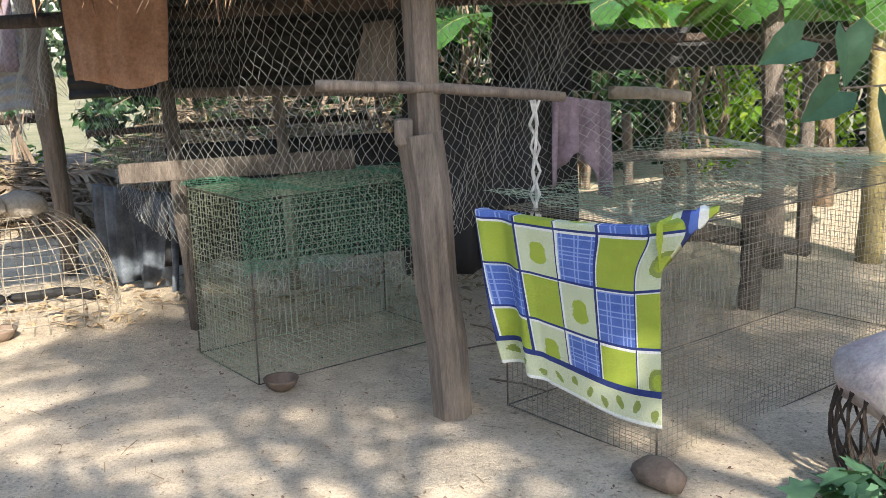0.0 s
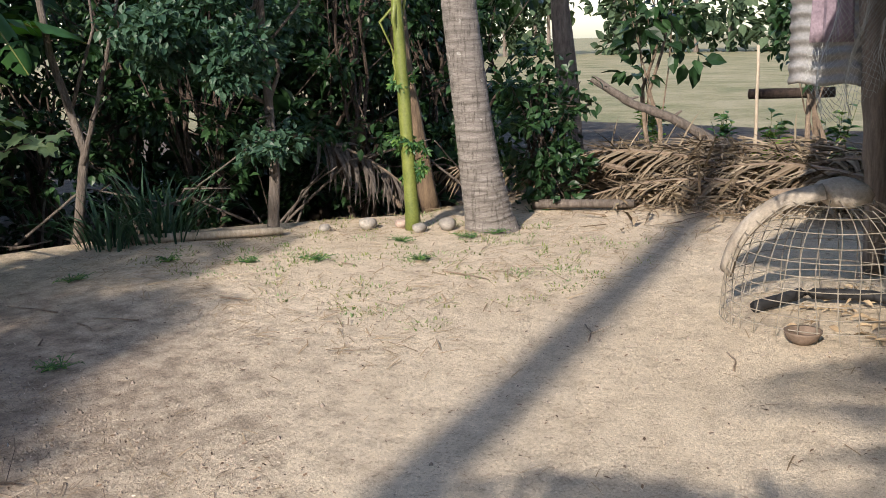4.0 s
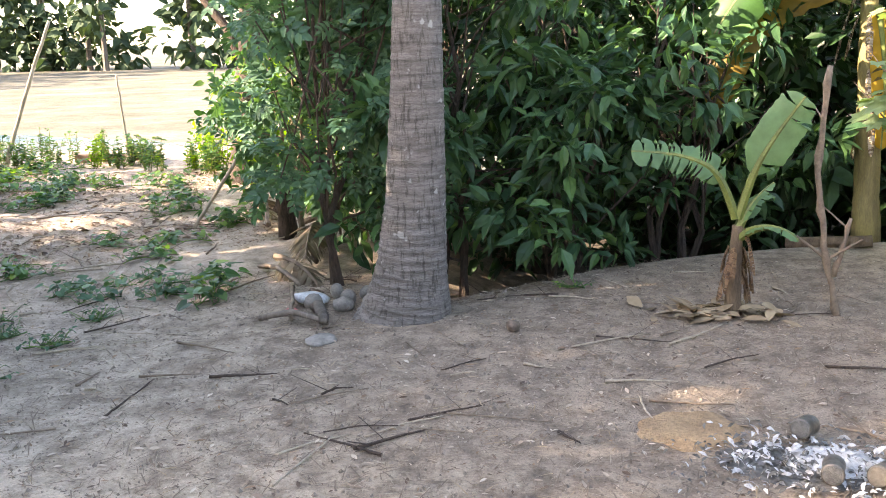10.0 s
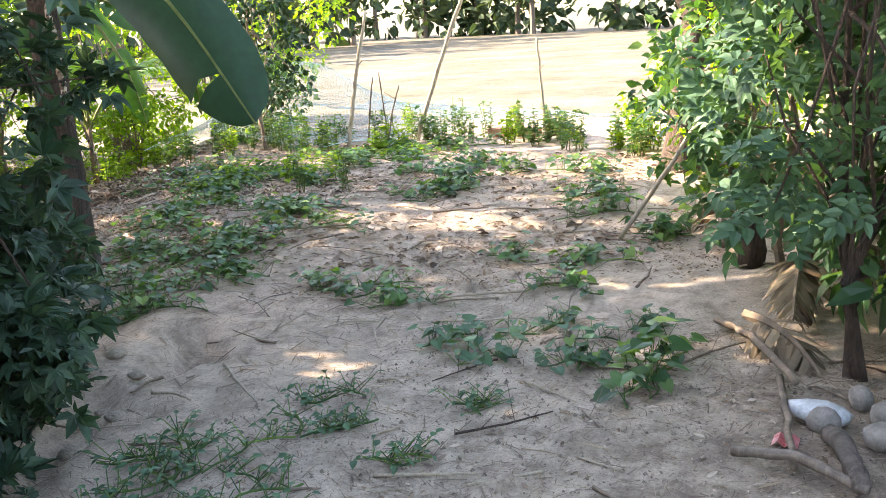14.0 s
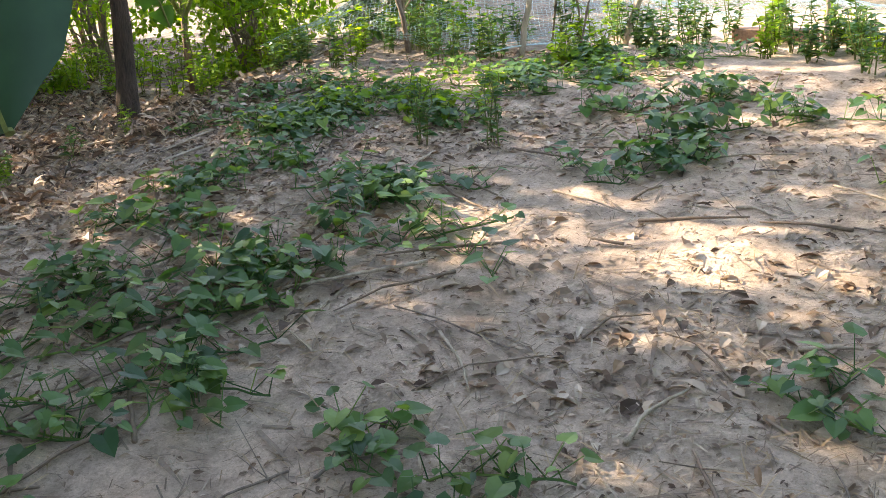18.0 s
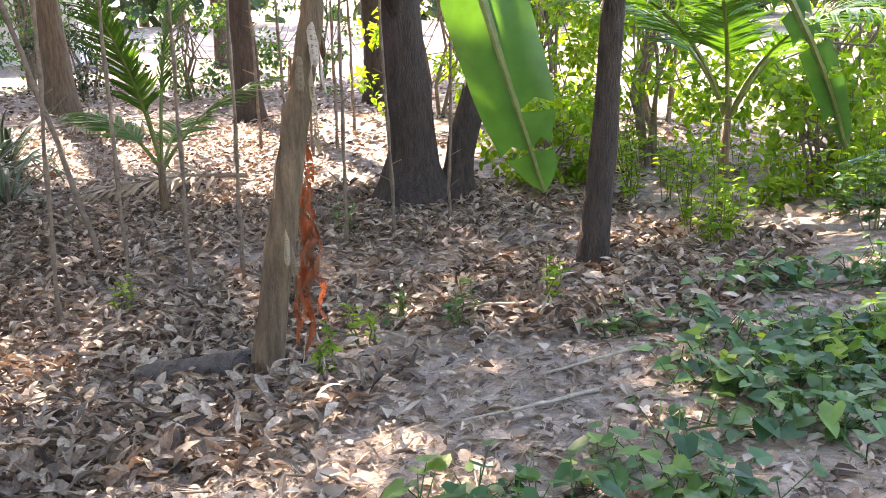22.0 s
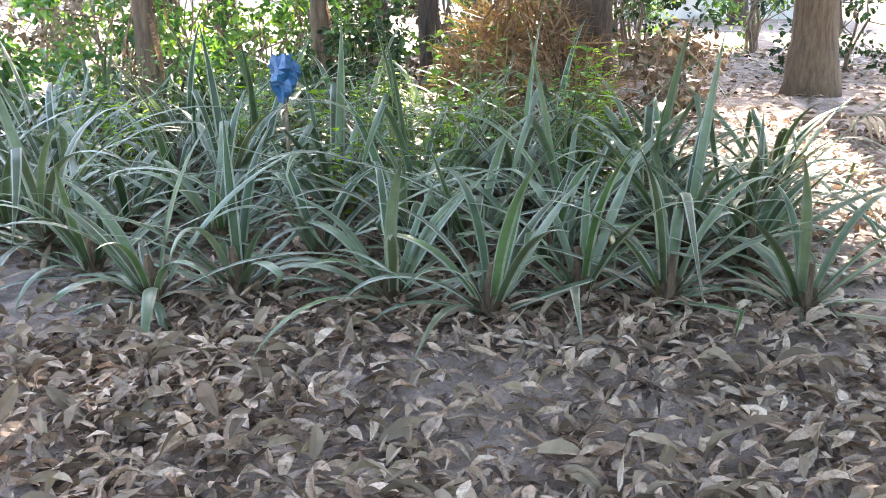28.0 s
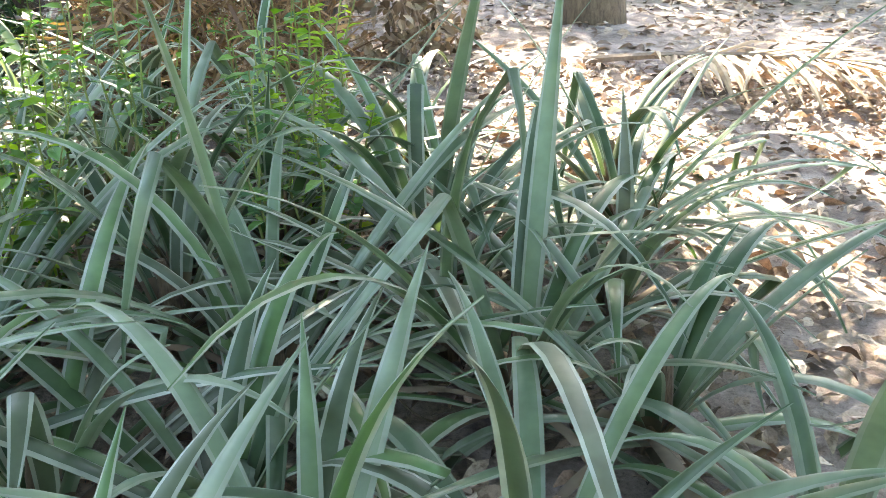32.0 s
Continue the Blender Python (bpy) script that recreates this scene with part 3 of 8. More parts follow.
def curve_pts(base, heading, length, rise, droop, n=12, side=0.0):
    """A stalk that leaves base with a rise and sinks under its weight."""
    h = Vector((math.cos(heading), math.sin(heading), 0))
    s = Vector((-h.y, h.x, 0))
    p, out = Vector(base), []
    for i in range(n + 1):
        k = i / n
        out.append(p.copy())
        ang = rise - droop * k ** 1.2
        p += (h * math.cos(ang) + Vector((0, 0, math.sin(ang))) + s * side * k) * (length / n)
    return out


def frond(stalk, green, pts, leaflet, rng, width=0.03, hang=0.5, rad=0.022, start=0.15, pairs=34, sway=0.25):
    """A coconut frond: a tapering rib with two rows of long leaflets."""
    n = len(pts)
    stalk.tube(pts, [rad * (1 - 0.85 * i / (n - 1)) + 0.003 for i in range(n)], 5)
    P, X, N, S = [], [], [], []
    for i in range(pairs):
        k = start + (1 - start) * i / pairs
        f = k * (n - 1)
        j = min(n - 2, int(f))
        p = pts[j].lerp(pts[j + 1], f - j)
        d = (pts[j + 1] - pts[j]).normalized()
        s = d.cross(Vector((0, 0, 1)))
        s = s.normalized() if s.length > 0.05 else Vector((1, 0, 0))
        up = s.cross(d)
        ln = leaflet * (0.35 + 1.0 * math.sin(math.pi * min(1, 0.12 + 0.86 * k))) * rng.uniform(0.85, 1.1)
        for sd in (1, -1):
            v = s * sd * 0.85 + d * (0.45 + 0.5 * k) + up * (0.25 - hang * rng.uniform(0.5, 1.2)) + Vector(rng.normal(size=3) * sway * 0.3)
            P.append(p), X.append(v), N.append(up + Vector(rng.normal(size=3) * 0.2)), S.append(ln)
    tv = np.array([(-width, 0.02, 0), (0, 0, 0.012), (width, 0.02, 0), (-width, 0.5, -0.04), (0, 0.5, -0.03), (width, 0.5, -0.04), (0, 1, -0.22)])
    w = np.array(S).mean()
    tv[:, 0] /= w
    scatter(green, (tv, [[0, 1, 4, 3], [1, 2, 5, 4], [3, 4, 6], [4, 5, 6]]), [tuple(p) for p in P], [tuple(v) for v in X], [tuple(v) for v in N], S)


def banana_blade(rib, blade, pts, width, rr, up=(0, 0, 1), tears=0.18, sag=0.35, start=0.12):
    """A banana leaf along its rib: two halves of ribbed strips, torn here and there."""
    n = len(pts)
    rib.tube(pts, [0.022 * (1 - 0.8 * i / (n - 1)) + 0.003 for i in range(n)], 6)
    steps = 30
    up = Vector(up)
    for sd in (1, -1):
        last = None
        shift = rr.uniform(0, 0.1)
        jag = 1.0
        for i in range(steps + 1):
            k = start + (1 - start) * i / steps
            f = k * (n - 1)
            j = min(n - 2, int(f))
            p = pts[j].lerp(pts[j + 1], f - j)
            d = (pts[j + 1] - pts[j]).normalized()
            s = d.cross(up)
            s = s.normalized() if s.length > 0.05 else Vector((1, 0, 0))
            u = s.cross(d)
            kk = i / steps
            w = width * min(1.0, 2.6 * kk ** 0.6 + 0.08) * (1 - max(0, (kk - 0.72) / 0.28) ** 2.6) * jag + 0.004
            tilt = -sag * (0.6 + 0.5 * math.sin(kk * 9 + shift * 30))
            row = [p + u * 0.006, p + s * sd * w * 0.5 + d * w * 0.12 + u * w * 0.10, p + s * sd * w * (1 - 0.08 * abs(tilt)) + d * w * 0.28 + u * w * tilt * 0.6 + Vector((0, 0, rr.uniform(-0.006, 0.006)))]
            if last and not (rr.random() < tears and 3 < i < steps - 2):
                q = [tuple(v) for v in last + row]
                blade.add(q, [[0, 1, 4, 3], [1, 2, 5, 4]] if sd > 0 else [[3, 4, 1, 0], [4, 5, 2, 1]])
            elif last:
                mid = [a.lerp(c, 0.3) for a, c in zip(last, row)]
                jag = rr.uniform(0.78, 1.06)
                q = [tuple(v) for v in last + [row[0], mid[1], mid[2] + Vector((0, 0, -0.02))]]
                blade.add(q, [[0, 1, 4, 3], [1, 2, 5, 4]] if sd > 0 else [[3, 4, 1, 0], [4, 5, 2, 1]])
            last = row


def hung_leaf(name, label, pts, width, seed, mat, up=(0, 0, 1), tears=0.2, start=0.1, sag=0.35):
    """One banana leaf along a given line."""
    base = Vector(pts[0])
    rel = [Vector(p) - base for p in pts]
    line = []
    for i in range(len(rel) - 1):
        a, b, c, d = rel[max(0, i - 1)], rel[i], rel[i + 1], rel[min(len(rel) - 1, i + 2)]
        for k in range(5):
            f = k / 5
            line.append(0.5 * (2 * b + (c - a) * f + (2 * a - 5 * b + 4 * c - d) * f * f + (3 * b - a - 3 * c + d) * f ** 3))
    line.append(rel[-1])
    root = thing(name, label, "banana leaf", base)
    rib, blade = Build(), Build()
    banana_blade(rib, blade, line, width, random.Random(seed), up, tears, sag, start)
    weld(blade.make("blade", mat, root))
    rib.make("midrib", M_STEM, root)
    return root


def weld(ob, dist=0.0008):
    bm = bmesh.new()
    bm.from_mesh(ob.data)
    bmesh.ops.remove_doubles(bm, verts=bm.verts, dist=dist)
    bm.to_mesh(ob.data)
    bm.free()
    ob.data.shade_smooth()
    return ob


def banana(name, label, x, y, stem, radius, leaves, seed, stem_mat, blade_mat, skirts=0, skirt_mat=None, z=None):
    """stem: points (dx, dy, z). leaves: (heading degrees, length, rise, droop, width, material or None)."""
    rr = random.Random(seed)
    root = thing(name, label, "banana plant", on_ground(x, y, -0.04) if z is None else Vector((x, y, z)))
    b = Build()
    pts = [Vector((0, 0, 0))] + [Vector(p) for p in stem]
    fine = []
    for i in range(len(pts) - 1):
        fine += [pts[i].lerp(pts[i + 1], k / 5) for k in range(5)]
    fine.append(pts[-1])
    n = len(fine)
    b.tube(fine, [radius * (1.15 - 0.5 * i / (n - 1)) * (1 + 0.05 * math.sin(i * 1.9)) for i in range(n)], 12, 0.05, rr)
    b.make("stem", stem_mat, root, smooth=True)
    for head, ln, rise, droop, width, mat in leaves:
        rib, blade = Build(), Build()
        line = curve_pts(fine[-1] - Vector((0, 0, rr.uniform(0, 0.12))), radians(head), ln, rise, droop, 14)
        banana_blade(rib, blade, line, width, rr)
        leaf = weld(blade.make("leaf", mat or blade_mat, root))
        rib.make("midrib", M_STEM, leaf)
    for i in range(skirts):
        blade = Build()
        rib = Build()
        st = fine[rr.randrange(n // 2, n)]
        a = rr.uniform(0, 6.28)
        line = curve_pts(st + Vector((math.cos(a), math.sin(a), 0)) * radius * 0.8, a, rr.uniform(0.3, 0.6) * min(1.0, pts[-1].z), -1.2, 0.3, 8)
        banana_blade(rib, blade, line, rr.uniform(0.01, 0.022), rr, (math.cos(a), math.sin(a), 0.2), 0.5, 0.8, 0.05)
        blade.make("dry_leaf", skirt_mat or M_L_DEAD, root)
    return root


def ringed_trunk(name, label, x, y, bend, radii, seed, fronds=(), category="palm"):
    """A coconut palm: a swollen foot, ring scars, and fronds (heading, length, rise, droop)."""
    rr, rng = random.Random(seed), np.random.default_rng(seed)
    root = thing(name, label, category, on_ground(x, y, -0.06))
    pts = [Vector(p) for p in bend]
    total = pts[-1].z
    rings, rad = [], []

    def along(z):
        for i in range(len(pts) - 1):
            if z <= pts[i + 1].z:
                f = (z - pts[i].z) / max(1e-6, pts[i + 1].z - pts[i].z)
                return pts[i].lerp(pts[i + 1], f), radii[i] * (1 - f) + radii[i + 1] * f
        return pts[-1], radii[-1]
    z = 0.0
    while z < total:
        step = 0.035 + 0.05 * min(1, z / 1.5) * rr.uniform(0.8, 1.2)
        for f, s in ((0.0, 1.014), (0.18, 0.993), (0.6, 0.996), (0.92, 1.01)):
            p, r = along(min(total, z + f * step))
            rings.append(p), rad.append(r * s)
        z += step
    b = Build()
    b.tube(rings, rad, 20, 0.02, rr)
    b.make("trunk", M_COCO, root, smooth=True)
    for head, ln, rise, droop in fronds:
        st, gr = Build(), Build()
        frond(st, gr, curve_pts(pts[-1], radians(head), ln, rise, droop, 14), 0.75, rng, 0.02, 0.6, 0.03)
        f = gr.make("frond", M_L_FROND, root)
        st.make("rib", M_STEM, f)
    return root


def boulder(b, at, sx, sy, sz, rr, seed):
    bm = bmesh.new()
    bmesh.ops.create_icosphere(bm, subdivisions=2, radius=1)
    for v in bm.verts:
        k = 1 + 0.22 * noise.noise(v.co * 1.3 + Vector((seed, seed * 0.7, 0)))
        v.co = Vector((v.co.x * sx, v.co.y * sy, v.co.z * sz)) * k
    bmesh.ops.transform(bm, matrix=pose(*at, 0, 0, rr.uniform(0, 360)), verts=bm.verts)
    bm.verts.index_update()
    b.add([tuple(v.co) for v in bm.verts], [[v.index for v in f.verts] for f in bm.faces])
    bm.free()


def stone(name, label, x, y, sx, sy, sz, seed, mat=None, group="", sink=0.2, z=None):
    rr = random.Random(seed)
    b = Build()
    boulder(b, (0, 0, sz * (1 - sink)), sx, sy, sz, rr, seed)
    ob = b.make(name, mat or M_STONE, smooth=True)
    ob.location = on_ground(x, y) if z is None else Vector((x, y, z))
    return tagged(ob, label, "stone", group)


def stick(name, label, pts, r0, r1, mat, category="stick", group="", knots=0, seed=0, twigs=0):
    """A bare stem or pole through points, with knots and broken twigs."""
    rr = random.Random(seed)
    base = Vector(pts[0])
    rel = [Vector(p) - base for p in pts]
    fine = []
    for i in range(len(rel) - 1):
        m = 6
        fine += [rel[i].lerp(rel[i + 1], k / m) + Vector((rr.uniform(-1, 1), rr.uniform(-1, 1), 0)) * min(r0 * 0.5, 0.005 + 0.06 * r0) * (1 if i + k else 0) for k in range(m)]
    fine.append(rel[-1])
    n = len(fine)
    rad = [r0 + (r1 - r0) * i / (n - 1) for i in range(n)]
    if knots:
        for i in range(1, n - 1, max(1, n // knots)):
            rad[i] *= 1.5 if r0 < 0.018 else 1.1
    root = thing(name, label, category, base, group)
    Build().tube(fine, rad, 7).make("stem", mat, root, smooth=True)
    for i in range(twigs):
        j = rr.randrange(2, n - 1)
        a = rr.uniform(0, 6.28)
        ln = rr.uniform(0.06, 0.16)
        Build().tube([fine[j], fine[j] + Vector((math.cos(a) * ln, math.sin(a) * ln, ln * rr.uniform(0.2, 0.8)))], [rad[j] * 0.45, rad[j] * 0.25], 5).make("twig", mat, root)
    return root


# pineapple-like plant: strap leaves


def strap(b, heading, length, rise, droop, width, rr, base=(0, 0, 0), kink=0.0):
    """A channelled strap leaf; kink: where it folds over sharply."""
    pts, p = [], Vector(base)
    h = Vector((math.cos(heading), math.sin(heading), 0))
    sd = Vector((-h.y, h.x, 0))
    lean, n = rr.uniform(-0.45, 0.45), 13
    for i in range(n):
        k = i / (n - 1)
        pts.append(p.copy())
        ang = rise - droop * k ** 1.5
        if kink and k > kink:
            ang -= radians(110)
        p += (h * math.cos(ang) + Vector((0, 0, math.sin(ang))) + sd * lean * k) * (length / (n - 1))
    rows, faces = [], []
    for i, p in enumerate(pts):
        d = (pts[min(i + 1, n - 1)] - pts[max(0, i - 1)]).normalized()
        s = (sd - d * sd.dot(d)).normalized()
        u = s.cross(d)
        k = i / (n - 1)
        w = width * (0.85 + 0.3 * math.sin(math.pi * min(1, k * 1.2))) * (1 - max(0, (k - 0.5) / 0.5) ** 1.8) + 0.001
        c = width * 0.45 * (1 - 0.7 * k)
        rows += [p + s * w + u * c, p + s * w * 0.66 + u * c * 0.4, p, p - s * w * 0.66 + u * c * 0.4, p - s * w + u * c]
    for i in range(n - 1):
        for k in range(4):
            a = i * 5 + k
            faces.append([a, a + 1, a + 6, a + 5])
    b.add([tuple(r) for r in rows], faces)


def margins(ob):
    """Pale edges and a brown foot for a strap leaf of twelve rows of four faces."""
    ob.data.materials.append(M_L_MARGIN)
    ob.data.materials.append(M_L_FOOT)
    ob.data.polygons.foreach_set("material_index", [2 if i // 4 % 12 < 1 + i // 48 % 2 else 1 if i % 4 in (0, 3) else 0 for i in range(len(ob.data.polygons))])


def strap_plant(label, size, count, seed, apart, group):
    rr = random.Random(seed)
    root = thing("pineapple_plant", label, "pineapple plant", (0, 0, 0), group)
    whole = Build()
    for i in range(count):
        k = i / count
        b = Build() if apart else whole
        rise = radians(80 - 68 * k + rr.uniform(-22, 8))
        droop = radians(rr.choice((20, 55, 85, 110, 130, 150)) * (0.65 + 0.5 * k))
        kink = rr.uniform(0.45, 0.75) if rr.random() < 0.2 else 0.0
        a = i * 2.4 + rr.uniform(-0.6, 0.6)
        strap(b, a, 1.15 * size * rr.uniform(0.55, 1.2) * (0.8 + 0.25 * math.sin(math.pi * k)), rise, droop, 0.0185 * rr.uniform(0.65, 1.25), rr,
              (math.cos(a) * 0.02, math.sin(a) * 0.02, 0.02 + 0.05 * (1 - k)), kink)
        if apart:
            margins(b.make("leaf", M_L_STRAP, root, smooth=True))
    for i in range(7 if apart else 0):
        b, a = Build(), rr.uniform(0, 6.28)
        strap(b, a, size * rr.uniform(0.25, 0.6), radians(rr.uniform(5, 40)), radians(rr.uniform(60, 140)), 0.014 * rr.uniform(0.7, 1.2), rr, (math.cos(a) * 0.03, math.sin(a) * 0.03, 0.05), rr.choice((0, 0, 0.5)))
        b.make("dead_leaf", M_L_HUSK, root, "curled brown dead leaf", smooth=True)
    if not apart:
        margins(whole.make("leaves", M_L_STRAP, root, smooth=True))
    Build().tube([(0, 0, -0.03), (0, 0, 0.05), (0, 0, 0.14), (0.005, 0, 0.24)], [0.034, 0.036, 0.028, 0.012], 8, 0.15, rr).make("stump", M_SHAGSTEM, root)
    return root


def strew(b, spots, leaf, size, rng, lie=0.25, lift=0.006, grow=0.0):
    """Leaves, blades or chips lying on the ground at the given spots; grow: how far they point up."""
    n = len(spots)
    a = rng.uniform(0, 2 * math.pi, n)
    P = np.array([(x, y, ground_z(x, y) + lift) for x, y in spots])
    P[:, 2] += np.abs(rng.normal(size=n)) * lift
    X = np.stack([np.cos(a), np.sin(a), rng.normal(size=n) * lie * 0.6 + grow], 1)
    N = np.stack([rng.normal(size=n) * lie, rng.normal(size=n) * lie, np.ones(n)], 1)
    scatter(b, leaf, P, X, N, size * rng.uniform(0.55, 1.3, n))


def spots_in(rng, n, x0, x1, y0, y1, keep=None, clump=0.0):
    out = []
    while len(out) < n:
        x, y = rng.uniform(x0, x1), rng.uniform(y0, y1)
        if clump and noise.noise((x * 0.8, y * 0.8, 7.7)) + rng.uniform(-0.6, 0.6) < clump - 0.5:
            continue
        if keep and not keep(x, y):
            continue
        out.append((x, y))
    return out


def vine_patch(label, x, y, radius, count, seed, size=0.09, mat=None, leaf=None, high=0.14, group="vine patches"):
    """A patch of creeping vine: runners on the ground and leaves held up on stalks."""
    rng, rr = np.random.default_rng(seed), random.Random(seed)
    root = thing("vine_patch", label, "vine", on_ground(x, y), group)
    ox, oy, oz = root.location
    run, gr = Build(), Build()
    P, X, N, S = [], [], [], []
    for i in range(max(3, count // 12)):
        a, p = rr.uniform(0, 6.28), Vector((rr.uniform(-0.3, 0.3) * radius, rr.uniform(-0.3, 0.3) * radius, 0))
        line = []
        for k in range(7):
            line.append(Vector((p.x, p.y, ground_z(ox + p.x, oy + p.y) - oz + 0.012)))
            a += rr.uniform(-0.5, 0.5)
            p += Vector((math.cos(a), math.sin(a), 0)) * radius / 6
        run.tube(line, [0.004] * 7, 4)
        for k in range(12):
            q = line[rr.randrange(7)].lerp(line[rr.randrange(7)], rr.random() * 0.4)
            b2 = rr.uniform(0, 6.28)
            r = rr.uniform(0.01, 0.11)
            h = rr.uniform(0.02, high)
            tip = q + Vector((math.cos(b2) * r, math.sin(b2) * r, h))
            run.tube([q, tip], [0.0022, 0.0018], 3)
            P.append(tuple(tip)), X.append((math.cos(b2), math.sin(b2), rr.uniform(-0.6, 0.25))), N.append((rr.uniform(-0.4, 0.4), rr.uniform(-0.4, 0.4), 1)), S.append(size * rr.uniform(0.55, 1.25))
    scatter(gr, leaf or HEART, P, X, N, S)
    tagged(run.make("runner", M_L_VINE, root), kind="stuff")
    tagged(gr.make("foliage", mat or M_L_VINE, root), kind="stuff")
    return root


def weed(label, x, y, height, stems, leaves, seed, mat, leaf=None, size=0.07, name="weed", group="weeds"):
    """An upright weed: a few straight stems with leaves all along them."""
    rng, rr = np.random.default_rng(seed), random.Random(seed)
    root = thing(name, label, "weed", on_ground(x, y, -0.01), group)
    st, gr = Build(), Build()
    P, X, N, S = [], [], [], []
    for i in range(stems):
        a, r = rr.uniform(0, 6.28), rr.uniform(0.05, 0.35) * height
        top = Vector((math.cos(a) * r, math.sin(a) * r, height * rr.uniform(0.6, 1.1)))
        f = Vector((math.cos(a) * 0.04, math.sin(a) * 0.04, 0))
        line = wander(rr, f, top, 4, 0.03)
        st.tube(line, [0.005, 0.0045, 0.004, 0.003, 0.002], 4)
        for k in range(leaves):
            j = rr.uniform(0.6, 3.99)
            p = line[int(j)].lerp(line[int(j) + 1], j % 1)
            b2 = rr.uniform(0, 6.28)
            P.append(tuple(p)), X.append((math.cos(b2), math.sin(b2), rr.uniform(-0.2, 0.6))), N.append((rr.uniform(-0.4, 0.4), rr.uniform(-0.4, 0.4), 1)), S.append(size * rr.uniform(0.6, 1.3))
    scatter(gr, leaf or OVAL, P, X, N, S)
    tagged(st.make("stem", M_STEM, root), kind="stuff")
    tagged(gr.make("foliage", mat, root), kind="stuff")
    return root


def tuft(label, x, y, height, blades, seed, mat, spread=0.08, name="grass_tuft", group="grass tufts", width=1.0):
    rng = np.random.default_rng(seed)
    root = thing(name, label, "grass", on_ground(x, y, -0.01), group)
    b = Build()
    rr = random.Random(seed)
    for i in range(blades):
        a = rr.uniform(0, 6.28)
        strap(b, a, height * rr.uniform(0.6, 1.2), radians(rr.uniform(55, 88)), radians(rr.uniform(20, 110)), 0.006 * width * rr.uniform(0.7, 1.3), rr, (math.cos(a) * spread * rr.random(), math.sin(a) * spread * rr.random(), 0))
    tagged(b.make("grass_blade", mat, root), kind="stuff")
    return root


def ground_frond(label, x, y, heading, length, seed, mat, group="", lift=0.08, rise=0.25, droop=0.5, leaflet=0.45, hang=0.5, pairs=40, dz=0.0):
    """A fallen palm frond."""
    rng = np.random.default_rng(seed)
    root = thing("palm_frond", label, "palm frond", on_ground(x, y, dz), group)
    st, gr = Build(), Build()
    frond(st, gr, curve_pts((0, 0, lift), radians(heading), length, rise, droop, 12), leaflet, rng, 0.016, hang, 0.022, 0.2, pairs, 0.6)
    gr.make("frond_blade", mat, root)
    st.make("rib", M_TWIG, root)
    return root

# ---- the ground and the far distance ----
build_ground()


def far_woods():
    rng, rr = np.random.default_rng(5), random.Random(5)
    for name, pts in (("woods_west", [(-92, y) for y in range(-95, 100, 4)]), ("woods_north", [(x, 105) for x in range(-90, 95, 4)]),
                      ("woods_south", [(x, -60) for x in range(-80, 60, 4)]), ("woods_east", [(38, y) for y in range(-54, 100, 4)])):
        g = Build()
        w = Build()
        for x, y in pts:
            x, y = x + rr.uniform(-3, 3), y + rr.uniform(-3, 3)
            h = rr.uniform(10, 16)
            w.tube([(x, y, -1.2), (x, y, h * 0.7)], [0.3, 0.15], 6)
            for _ in range(11):
                k = rr.uniform(0.0, 1)
                s = rr.uniform(1.6, 2.8)
                leaf_cloud(g, OVAL, (x + rr.uniform(-2.5, 2.5), y + rr.uniform(-2.5, 2.5), h * k), (s, s, s * 0.8), 26, 1.5, rng)
        root = tagged(thing(name, "hazy green woods at the far edge of the field", "woods"), kind="stuff")
        w.make("trunks", M_BARK, root)
        g.make("leaves", M_L_FAR, root)


far_woods()

# ---- round the yard ----
ringed_trunk("coconut_palm", "tall coconut palm with a pale ringed trunk beside the yard", -5.4, 6.27,
             [(0.02, 0.02, 0), (0, 0, 0.15), (-0.04, -0.04, 0.5), (-0.08, -0.08, 1.0), (-0.14, -0.14, 1.9), (-0.3, -0.25, 7.5)], [0.23, 0.19, 0.16, 0.14, 0.13, 0.11], 3,
             [(20, 3.4, 0.5, 1.7), (75, 3.4, 0.9, 1.8), (130, 3.4, 0.4, 1.5), (185, 3.4, 0.7, 1.8), (240, 3.4, 0.5, 1.6), (300, 3.4, 0.9, 1.9), (340, 3.0, 1.2, 1.6)])
ringed_trunk("coconut_palm", "grey coconut palm trunk with a swollen ringed foot", -5.93, -0.46,
             [(0.0, 0, 0), (0, 0.02, 0.12), (0, 0.05, 0.35), (0, 0.08, 0.7), (-0.01, 0.10, 1.2), (0, 0.12, 1.8), (0.1, 0.2, 8)], [0.29, 0.235, 0.187, 0.158, 0.14, 0.12, 0.105], 4,
             [(10, 3.6, 0.4, 1.6), (70, 3.6, 0.9, 1.8), (135, 3.6, 0.5, 1.6), (200, 3.6, 0.7, 1.8), (255, 3.6, 0.4, 1.5), (310, 3.6, 0.9, 1.9)])
tree("papaya_tree", "slender green papaya stem with small leaf tufts", -5.86, 5.9, [(-0.02, -0.02, 0.95), (-0.04, -0.05, 1.85), (-0.05, -0.1, 3.2)], 0.058,
     [(0.0, 0, 0.72, 0.13, 70), (0.02, 0.03, 0.5, 0.11, 50), (-0.08, 0.0, 1.2, 0.1, 50), (-0.1, -0.1, 3.3, 0.6, 160)], PALM5, 0.075, M_L_VINE, M_STEM, 7, flare=1.2)
